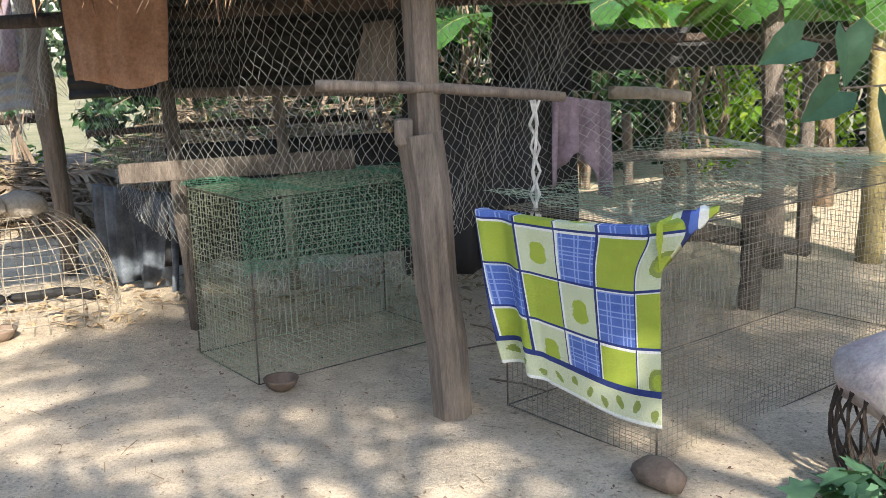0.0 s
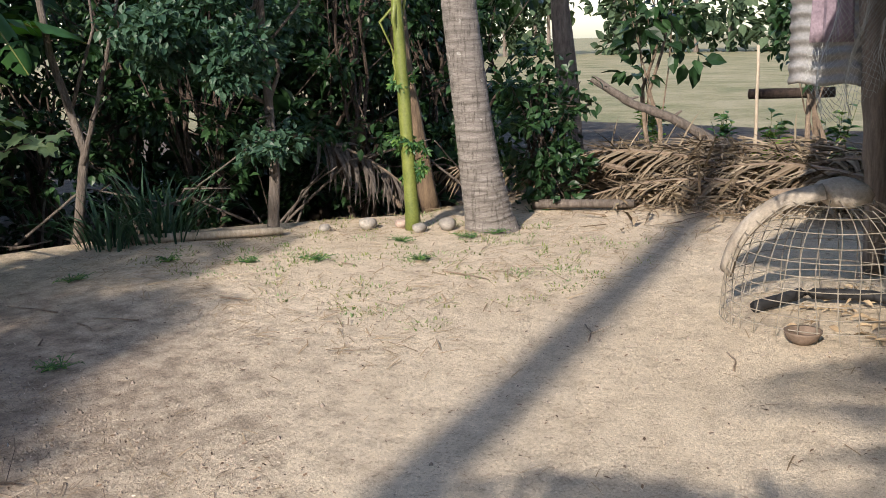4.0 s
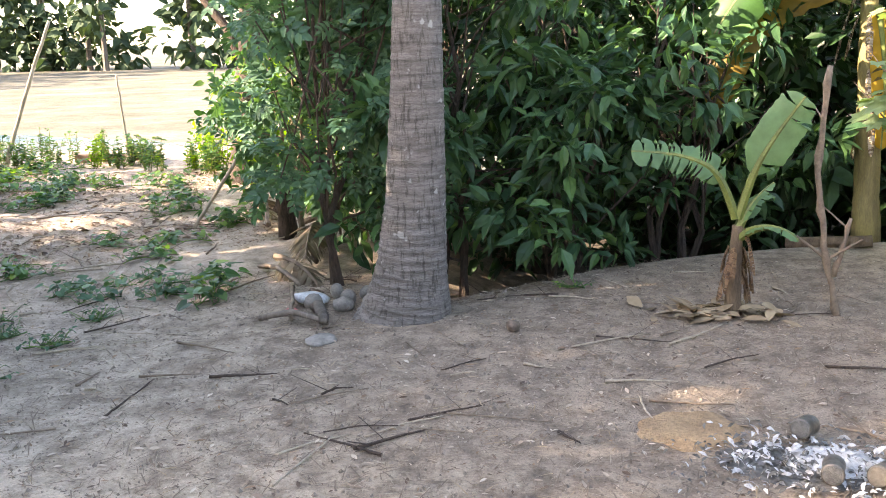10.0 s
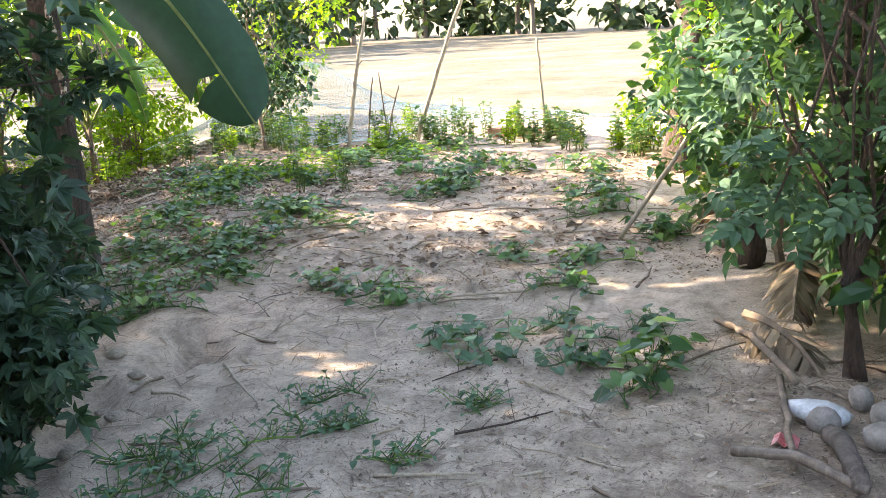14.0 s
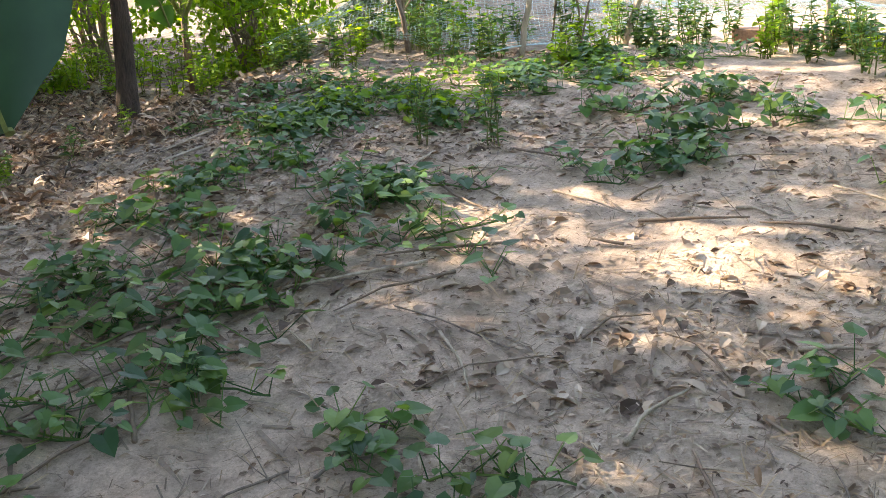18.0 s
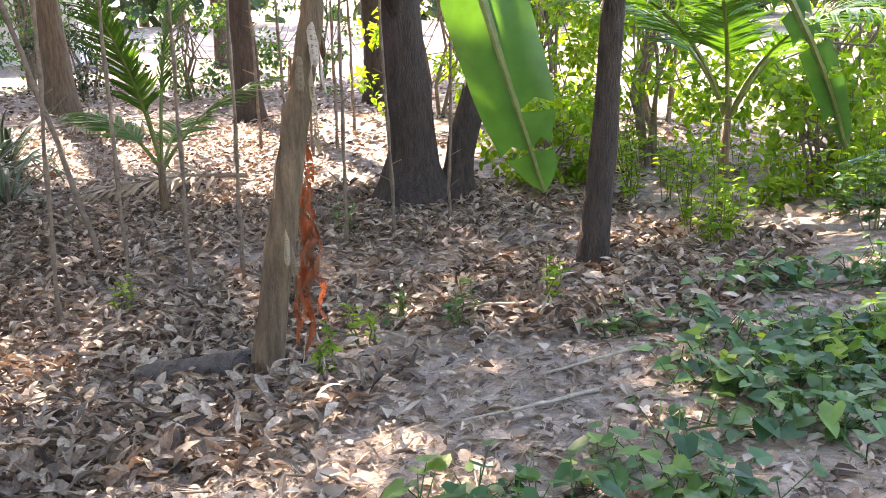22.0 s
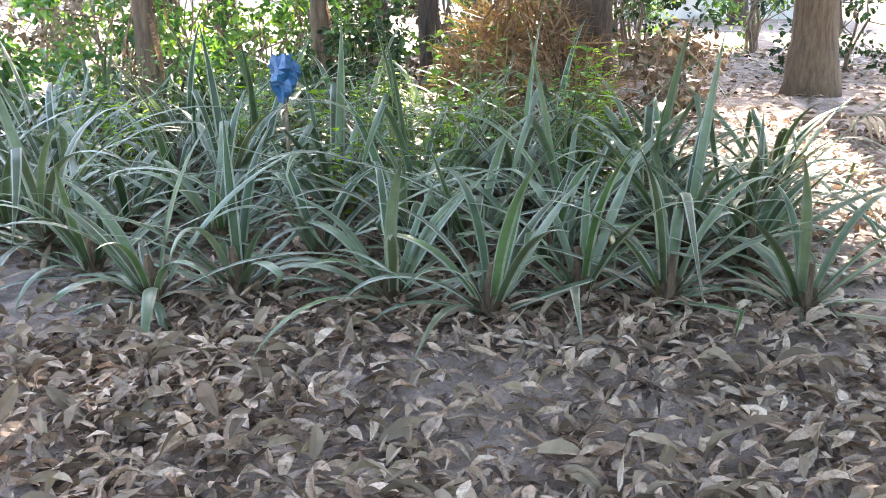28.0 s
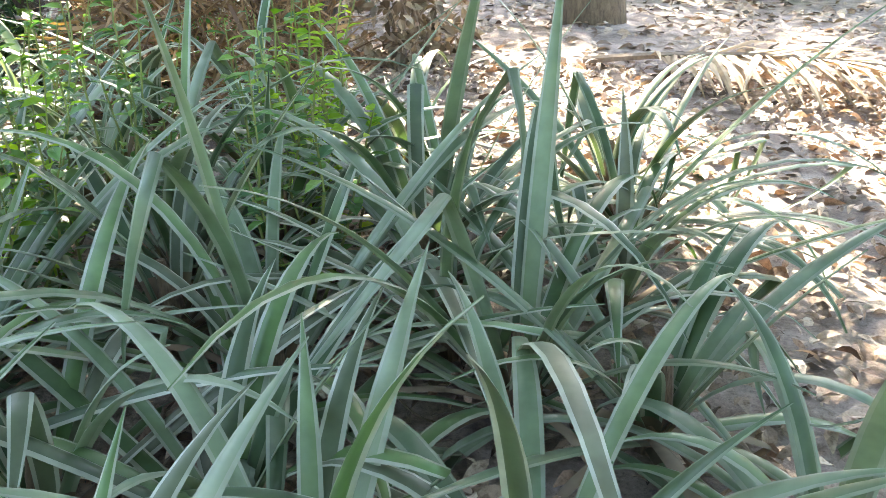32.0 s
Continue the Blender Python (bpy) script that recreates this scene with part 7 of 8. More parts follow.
while y > -16.6:
    x = -5.1
    while x < 0.6:
        px, py = x + rr.uniform(-0.15, 0.15), y + rr.uniform(-0.15, 0.15)
        if all((px - a) ** 2 + (py - c) ** 2 > 0.11 for a, c, _ in spots) and not (py > -12.9 and px < -3.2) and not (py < -15.3 and px < -1.9):
            spots.append((px, py, rr.randrange(3)))
        x += 0.5
    y -= 0.46
for i, (x, y, kind) in enumerate(spots):
    src = near[kind] if i < 32 else far_ones[kind]
    copy_thing(src, Matrix.Translation(on_ground(x, y)) @ pose(0, 0, 0, rr.uniform(-7, 7), rr.uniform(-7, 7), rr.uniform(0, 360)))
for o in near + far_ones:
    for c in [*o.children_recursive, o]:
        bpy.data.objects.remove(c)
for i in range(34):
    rr = random.Random(1500 + i)
    weed("leafy green weed growing among the pineapples", -4.2 + 3.6 * rr.random(), -14.8 + 2.0 * rr.random(), rr.uniform(0.6, 0.95), 5, 22, 1500 + i, M_L_VINE if i % 3 else M_L_FRESH, OVAL, 0.055)
M_BLUECLOTH = surface("blue_plastic", (0.005, 0.06, 0.16), (0.01, 0.12, 0.27), 14, 0.4, 0.4, 0.01)
bb, v = Build(), []
rr = random.Random(31)
for j in range(9):
    for k in range(12):
        a, w = 2 * math.pi * k / 12, j / 8
        r = (0.03 + 0.07 * math.sin(math.pi * min(1, 0.15 + w * 0.9))) * (1 + 0.35 * math.sin(a * 3 + j) + rr.uniform(-0.2, 0.2))
        v.append((math.cos(a) * r + 0.03 * w, math.sin(a) * r * 0.6, 0.16 - 0.3 * w + rr.uniform(-0.015, 0.015)))
bb.add(v, [[j * 12 + k, j * 12 + (k + 1) % 12, (j + 1) * 12 + (k + 1) % 12, (j + 1) * 12 + k] for j in range(8) for k in range(12)])
bag = thing("blue_bag", "crumpled blue plastic bag caught on a stick", "bag", on_ground(-2.9, -12.95))
ob = bb.make("plastic", M_BLUECLOTH, bag)
ob.location, ob.scale = (0, 0, 0.78), (0.8, 0.8, 0.8)
Build().tube([(0, 0, -0.05), (0.01, 0, 0.4), (0, 0.01, 0.9)], [0.012, 0.011, 0.008], 6).make("stick", M_TWIG, bag)

# ---- unseen trees behind the start, set so their shade falls on the yard ----
ringed_trunk("coconut_palm", "tall coconut palm whose trunk shades the yard", 0.53, -7.7, [(0, 0, 0), (0, 0, 0.3), (0, 0.05, 2), (0.05, 0.1, 14)], [0.2, 0.16, 0.145, 0.125], 5,
             [(10, 3.4, 0.4, 1.6), (80, 3.4, 0.9, 1.8), (150, 3.4, 0.5, 1.6), (220, 3.4, 0.7, 1.8), (290, 3.4, 0.9, 1.9)])
# an unseen high crown, added to shade the burnt patch: where its boughs' shade falls, and how far up the light they
# hang
SHADED = ((-5.2, -1.6, 12.5), (-4.3, -0.7, 12), (-6.2, -0.6, 12), (-5.4, 0.3, 11.5), (-6.7, 0.8, 12.5), (-4.5, 0.6, 12), (-5.6, 1.5, 12.5), (-6.8, 2.0, 11.8), (-5.7, 2.5, 12.2), (-6.9, 3.1, 12.6), (-6.7, 4.1, 12), (-7.7, 1.3, 12), (-3.8, -1.7, 12.4), (-3.5, -0.4, 11.8), (-4.6, 1.5, 11.6), (-3.0, -2.1, 12), (-3.5, -2.8, 12.2))
TALL = Vector((-1.2, -10.4))
tree("tree", "unseen tall dense tree added so its crown shades the yard", TALL.x, TALL.y, [(0, 0, 1.6), (-0.1, 0.1, 3.6), (-0.2, 0.2, 6.6)], 0.24,
     [(x + SUN_AZ.x * d - TALL.x, y + SUN_AZ.y * d - TALL.y, d * math.tan(SUN_EL) - ground_z(TALL.x, TALL.y), 0.95, 470) for x, y, d in SHADED], OVAL, 0.19, M_L_BUSH, M_BARK, 141)
ringed_trunk("coconut_palm", "low coconut palm whose fronds shade the yard", 1.3, -2.3, [(0, 0, 0), (0, 0, 0.3), (0, 0.05, 1.5), (0.0, 0.1, 2.9)], [0.2, 0.16, 0.15, 0.14], 6,
             [(a, 3.0, r, d) for a, r, d in ((100, 0.5, 1.3), (135, 0.7, 1.5), (165, 0.4, 1.2), (195, 0.7, 1.5), (70, 0.6, 1.4), (30, 0.5, 1.3), (230, 0.5, 1.4), (290, 0.7, 1.5))])
# out of view; this crown is added to keep sun off the shed
tree("tree", "unseen tall leafy tree added to shade the shed's front", 2.9, -4.3, [(0, 0, 1.6), (-0.1, 0.1, 3.4), (-0.2, 0.2, 6.2)], 0.2,
     [(dx, dy, z, 1.0, 560) for dx, dy, z in ((-1.5, 0.2, 5.9), (-0.6, 0.5, 6.0), (0.4, 0.4, 5.9), (1.4, 0.3, 6.0), (-1.1, -0.2, 6.7), (0.0, 0.0, 6.9), (1.0, -0.2, 6.8), (2.2, 0.2, 6.3), (2.0, -0.4, 7.1), (-0.5, 0.3, 7.5), (0.8, 0.0, 7.6))], OVAL, 0.17, M_L_BUSH, M_BARK, 140)

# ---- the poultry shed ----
# one zinc in two tones: shed shade in M_CORR, sunlight in M_ZINC
M_CORR = surface("shaded_zinc_sheet", (0.012, 0.011, 0.010), (0.042, 0.040, 0.038), 4, 0.75, 0.2, 0.004, None, 50, 0.0)
M_ZINC = surface("sunlit_zinc_sheet", (0.20, 0.195, 0.19), (0.36, 0.35, 0.34), 5, 0.5, 0.2, 0.004, None, 50, 0.3)
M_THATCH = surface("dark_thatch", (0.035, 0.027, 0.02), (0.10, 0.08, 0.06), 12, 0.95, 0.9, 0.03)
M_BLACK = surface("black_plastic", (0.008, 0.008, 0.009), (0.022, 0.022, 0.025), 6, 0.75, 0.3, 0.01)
M_ORANGE = surface("orange_cloth", (0.40, 0.22, 0.14), (0.54, 0.33, 0.23), 7, 0.95, 0.3, 0.004)
M_GREYCLOTH = surface("mauve_cloth", (0.16, 0.12, 0.15), (0.30, 0.24, 0.28), 8, 0.95, 0.3, 0.004)
M_BLUESHEET = surface("bluish_sheet", (0.02, 0.026, 0.036), (0.17, 0.20, 0.24), 5, 0.6, 0.2, 0.004)
M_ROPE = surface("white_rope", (0.5, 0.48, 0.44), (0.7, 0.68, 0.63), 30, 0.9, 0.3, 0.003)


def cloth(name, label, corners, across, down, mat, seed, wave=0.03, category="cloth", hem=0.0):
    """A hanging cloth between two top points, with folds; corners: top left, top right, drop."""
    a, c, drop = Vector(corners[0]), Vector(corners[1]), corners[2]
    side = (c - a).normalized()
    out = Vector((side.y, -side.x, 0))
    b, v = Build(), []
    for j in range(down + 1):
        for i in range(across + 1):
            u, w = i / across, j / down
            f = wave * math.sin(u * 17 + seed) * (0.4 + 0.6 * w) + wave * 0.5 * math.sin(u * 41 + seed * 2)
            p = a.lerp(c, u + 0.05 * math.sin(w * 3 + seed) * (0.5 - u)) + out * f + Vector((0, 0, -drop * w * (1 + hem * math.sin(u * 6 + seed))))
            v.append(tuple(p))
    n = across + 1
    b.add(v, [[j * n + i, j * n + i + 1, (j + 1) * n + i + 1, (j + 1) * n + i] for j in range(down) for i in range(across)])
    ob = tagged(b.make(name, mat, smooth=True), label, category)
    m = ob.modifiers.new("thick", "SOLIDIFY")
    m.thickness = 0.004
    return ob


def corrugated(name, label, a, c, z0, z1, mat, ridges):
    """A zinc sheet standing upright from a to c with level ridges."""
    a, c = Vector((*a, 0)), Vector((*c, 0))
    side = (c - a).normalized()
    out = Vector((side.y, -side.x, 0))
    b, v = Build(), []
    n = ridges * 6
    for j in range(n + 1):
        for i in range(9):
            z = z0 + (z1 - z0) * j / n + 0.01 * math.sin(i * 1.3)
            v.append(tuple(a.lerp(c, i / 8) + out * (0.012 * math.sin(j * math.pi / 3)) + Vector((0, 0, z))))
    b.add(v, [[j * 9 + i, j * 9 + i + 1, (j + 1) * 9 + i + 1, (j + 1) * 9 + i] for j in range(n) for i in range(8)])
    ob = tagged(b.make(name, mat, smooth=True), label, "metal sheet")
    ob.modifiers.new("thick", "SOLIDIFY").thickness = 0.003


post = thing("shed_post", "weathered square timber post of the shed", "post", (-0.02, 3.66, 0))
lower = Build()
lower.tube([(0.02, 0, -0.05), (0.0, 0, 0.3), (-0.03, 0, 0.55), (-0.05, 0, 0.9), (-0.08, 0, 1.12)], [0.08, 0.08, 0.082, 0.084, 0.086], 6, 0.05, random.Random(4))
lower.make("lower_timber", M_WOOD, post)
upper = Build()
upper.tube([(-0.055, 0.01, 1.1), (-0.06, 0.01, 1.4), (-0.07, 0.01, 1.75)], [0.06, 0.062, 0.064], 6, 0.04, random.Random(5)).box(pose(-0.135, -0.02, 1.13), 0.07, 0.08, 0.1, 0.008)
upper.make("upper_timber", M_WOOD, post)
stick("shed_post", "thick gnarled trunk used as a shed post", [on_ground(-2.55, 6.4), Vector((-2.57, 6.4, 0.6)), Vector((-2.6, 6.39, 1.2)), Vector((-2.66, 6.38, 2.0))], 0.06, 0.085, M_WOOD, "post", "", 0, 41)
for i, (x, y, z0, x1, z1, r) in enumerate(((-1.35, 5.0, 0, -1.42, 1.3, 0.04), (-0.95, 5.8, 0, -1.0, 1.7, 0.035), (0.42, 5.9, 0, 0.42, 1.7, 0.07), (0.72, 6.3, 0, 0.72, 1.7, 0.045), (2.05, 6.0, 0, 1.98, 1.75, 0.07), (1.25, 6.6, 0, 1.22, 0.95, 0.035), (2.45, 6.6, 0, 2.45, 1.5, 0.05), (1.75, 6.9, 0, 1.75, 1.0, 0.03), (1.62, 5.1, 0, 1.63, 0.6, 0.06))):
    stick("shed_post", "rough upright post inside the shed", [on_ground(x, y, -0.05), Vector((x1, y, z1))], r, r * 0.9, M_WOOD if i % 2 else M_BARK, "post", "inner posts", 3, 900 + i)
beam = thing("plank", "grey sawn plank nailed across the shed", "plank", (-1.0, 4.65, 0.9))
Build().box(pose(0, 0, 0, 0, -1.6, 5), 1.12, 0.03, 0.095, 0.004).make("board", M_BARK, beam)
for i, (p, q, r, mat, lab) in enumerate((((-0.46, 3.52, 1.315), (0.46, 3.78, 1.235), 0.022, M_WOOD, "peeled rod tied to the shed post"), ((-2.3, 6.25, 0.95), (-0.5, 6.28, 1.0), 0.022, M_DARKBARK, "dark rail across the back of the shed"),
                                         ((0.9, 5.4, 1.16), (1.35, 5.41, 1.12), 0.035, M_PALEWOOD, "short peeled log laid across the shed"), ((0.7, 6.1, 0.72), (2.6, 6.0, 0.72), 0.035, M_WOOD, "rough pole along the back pen"),
                                         ((0.9, 6.4, 1.45), (2.7, 6.4, 1.4), 0.03, M_DARKBARK, "dark pole under the shed roof"), ((1.2, 4.9, 0.48), (2.1, 5.6, 0.2), 0.05, M_BARK, "grey log slanting in the pen"),
                                         ((-0.3, 5.4, 1.2), (-1.6, 5.5, 1.22), 0.03, M_WOOD, "rough wooden rail under the zinc sheet"), ((-2.4, 5.2, 1.62), (2.3, 4.2, 1.66), 0.035, M_DARKBARK, "long dark pole under the eave"))):
    stick("shed_rail", lab, [Vector(p), Vector(p).lerp(Vector(q), 0.5) + Vector((0, 0, 0.012)), Vector(q)], r, r * 0.9, mat, "rail", "shed rails", 4, 950 + i, 0)
corrugated("zinc_sheet", "corrugated zinc sheet across the shed, shade in its colour", (-2.1, 5.5), (-0.2, 5.62), 1.2, 1.85, M_CORR, 9)
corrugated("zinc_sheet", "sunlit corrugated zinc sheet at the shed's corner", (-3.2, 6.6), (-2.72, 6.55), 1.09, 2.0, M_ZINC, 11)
roof = thing("shed_roof", "low dark thatched shed roof with ragged eave", "roof", (0, 0, 0))
for x0, x1 in ((-2.5, 1.9),):
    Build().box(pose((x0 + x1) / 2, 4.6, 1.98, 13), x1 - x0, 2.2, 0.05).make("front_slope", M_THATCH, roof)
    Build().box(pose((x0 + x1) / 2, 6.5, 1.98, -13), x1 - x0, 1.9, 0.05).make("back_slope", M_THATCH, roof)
b = Build()
rng = np.random.default_rng(71)
n = 500
P = np.stack([rng.uniform(-2.5, 1.9, n), rng.uniform(3.5, 3.75, n), rng.uniform(1.72, 1.8, n)], 1)
scatter(b, (BLADE[0] * np.array([1.0, 1, 0.5]), BLADE[1]), P, np.stack([rng.normal(size=n) * 0.3, -0.6 + rng.normal(size=n) * 0.2, -0.5 + rng.normal(size=n) * 0.2], 1), rng.normal(size=(n, 3)) * 0.3 + (0, -1, 1), rng.uniform(0.1, 0.22, n))
b.make("eave_thatch", M_L_BROWN, roof)
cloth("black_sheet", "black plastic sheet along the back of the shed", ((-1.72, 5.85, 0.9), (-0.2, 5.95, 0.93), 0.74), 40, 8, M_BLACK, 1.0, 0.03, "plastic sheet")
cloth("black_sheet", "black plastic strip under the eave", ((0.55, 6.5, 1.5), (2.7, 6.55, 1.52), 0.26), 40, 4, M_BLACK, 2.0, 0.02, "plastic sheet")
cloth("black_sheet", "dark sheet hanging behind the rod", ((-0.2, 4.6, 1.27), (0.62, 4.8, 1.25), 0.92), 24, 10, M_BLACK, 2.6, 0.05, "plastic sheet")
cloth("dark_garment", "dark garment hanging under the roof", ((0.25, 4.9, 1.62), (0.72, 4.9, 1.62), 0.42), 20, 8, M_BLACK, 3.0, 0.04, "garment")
cloth("blue_sheet", "bluish plastic sheet leaning at the back wall", ((-2.2, 6.0, 0.66), (-1.66, 5.85, 0.6), 0.6), 24, 8, M_BLUESHEET, 3.4, 0.06, "plastic sheet")
cloth("orange_cloth", "faded orange cloth hanging from the eave", ((-1.84, 4.88, 1.76), (-1.3, 4.7, 1.76), 0.46), 26, 14, M_ORANGE, 4.2, 0.018, "cloth", 0.05)
cloth("grey_cloth", "mauve-grey cloth hanging at the shed corner", ((-2.95, 6.35, 1.9), (-2.72, 6.3, 1.9), 0.55), 14, 8, M_GREYCLOTH, 1.1, 0.03)
cloth("grey_cloth", "mauve rag tied on the rod", ((0.42, 3.86, 1.24), (0.66, 3.95, 1.2), 0.3), 12, 8, M_GREYCLOTH, 2.1, 0.04, "cloth", 0.3)
rope = thing("white_rope", "white twisted rope hanging from the rod", "rope", (0.34, 3.71, 0))
for k in range(3):
    Build().tube([(0.02 * math.sin(k * 2 + z * 9), 0.015 * math.cos(k * 2 + z * 9), 1.23 - 0.09 * z) for z in range(6)], [0.006] * 6, 5).make("strand", M_ROPE, rope)
stick("wooden_board", "rounded brown board leaning under the roof", [Vector((-0.3, 4.3, 1.28)), Vector((-0.28, 4.3, 1.55))], 0.1, 0.07, M_WOOD, "board")


def wire_cage(name, label, corner, along, width, length, height, spacing, mat, wire, group=""):
    """A box of welded wire: four side panels and a top, each with its rim."""
    root = thing(name, label, "cage", (*corner, 0.0), group)
    a = Vector((math.cos(along), math.sin(along), 0))
    c = Vector((-a.y, a.x, 0))
    up = Vector((0, 0, 1))
    faces = (("front_panel", Vector((0, 0, 0)), a, up, length, height), ("back_panel", c * width, a, up, length, height), ("side_panel", Vector((0, 0, 0)), c, up, width, height),
             ("side_panel", a * length, c, up, width, height), ("top_panel", up * height, a, c, length, width), ("floor_panel", up * 0.006, a, c, length, width))
    rr = random.Random(int(length * 100))
    for nm, o, u, v, lu, lv in faces:
        b = Build()
        sp = spacing if nm != "floor_panel" else spacing * 2
        for i in range(int(lu / sp) + 1):
            p = o + u * min(lu, i * sp)
            b.bar(p, p + v * lv + u * rr.uniform(-0.004, 0.004), wire, 3)
        for i in range(int(lv / sp) + 1):
            p = o + v * min(lv, i * sp)
            b.bar(p, p + u * lu + v * rr.uniform(-0.004, 0.004), wire, 3)
        tagged(b.make(nm, mat, root), kind="stuff")
    for p, q in ((Vector((0, 0, 0)), a * length), (c * width, a * length + c * width), (Vector((0, 0, 0)), c * width), (a * length, a * length + c * width)):
        for z in (0.004, height):
            Build().bar(p + up * z, q + up * z, 0.003, 5).make("rim_rod", M_RODS, root)
    for p in (Vector((0, 0, 0)), a * length, c * width, a * length + c * width):
        Build().bar(p, p + up * height, 0.0042, 5).make("corner_rod", M_RODS, root)
    return root


M_RODS = surface("rusted_rod", (0.05, 0.042, 0.034), (0.14, 0.115, 0.09), 20, 0.7, 0.3, 0.002)
M_CAGEA = surface("green_wire", (0.26, 0.32, 0.20), (0.46, 0.50, 0.37), 9, 0.5, 0.2, 0.002)
wire_cage("wire_cage", "low cage of greenish welded wire mesh", (-0.85, 4.06), 0.66, 0.62, 1.1, 0.82, 0.03, M_CAGEA, 0.0014, "cages")
wire_cage("wire_cage", "long cage of rusty welded wire mesh", (0.70, 3.15), math.atan2(1.0, 1.24), 0.76, 2.1, 0.82, 0.028, M_WIRE, 0.0012, "cages")
M_NETLID = surface("pale_green_net", (0.30, 0.46, 0.34), (0.50, 0.62, 0.48), 5, 0.5, 0.1, 0.002)
# nets over and before the cages


def curtain(u, v):
    xs = ((-2.2, 5.9, 0.85), (-1.6, 5.2, 0.5), (-0.75, 4.0, 0.42), (-0.05, 3.8, 0.62), (0.5, 3.85, 0.85), (1.3, 4.1, 0.85), (2.3, 4.4, 0.88))
    f = u * (len(xs) - 1)
    i = min(len(xs) - 2, int(f))
    k = f - i
    p = [xs[i][j] * (1 - k) + xs[i + 1][j] * k for j in range(3)]
    z = 1.72 + (p[2] - 1.72) * v
    return (p[0] + 0.03 * math.sin(v * 7 + u * 30), p[1] + 0.05 * math.sin(u * 50) * (0.3 + v) + 0.08 * v * math.sin(u * 23), z + 0.03 * math.sin(u * 37))


fish_net("net_curtain", "grey knotted net hung before the shed", 5.0, 1.1, curtain, 0.044, 0.0010, M_NETGREY)
fish_net("net_curtain", "grey net hung in folds at the shed corner", 1.0, 0.8, lambda u, v: (-2.95 + 0.75 * u + 0.05 * math.sin(v * 6), 6.35 - 0.6 * u + 0.08 * math.sin(u * 20), 1.9 - 0.85 * v - 0.15 * math.sin(u * 5)), 0.032, 0.0013, M_NETGREY)


def lid(u, v):
    a, c = Vector((0.78, 0.62, 0)), Vector((-0.62, 0.78, 0))
    p = Vector((0.66, 3.1, 0.84)) + a * (2.2 * u) + c * (0.85 * v)
    return (p.x, p.y, p.z + 0.07 * math.sin(u * 3) - 0.06 * math.sin(u * 9) * v + 0.05 * v)


fish_net("net_cover", "green net spread over the long cage", 2.2, 0.85, lid, 0.042, 0.001, M_NETLID)


def lid_a(u, v):
    a, c = Vector((0.79, 0.613, 0)), Vector((-0.613, 0.79, 0))
    p = Vector((-0.87, 4.02, 0.0)) + a * (1.2 * u)
    if v < 0.5:
        return (p.x, p.y - 0.02, 0.84 - 0.34 * (1 - 2 * v) + 0.02 * math.sin(u * 30))
    q = p + c * (1.28 * (v - 0.5))
    return (q.x, q.y, 0.84 + 0.02 * math.sin(u * 12))


fish_net("net_cover", "green net lying over the low cage", 1.2, 1.0, lid_a, 0.026, 0.0013, M_NETGREEN)

# the towel on the long cage


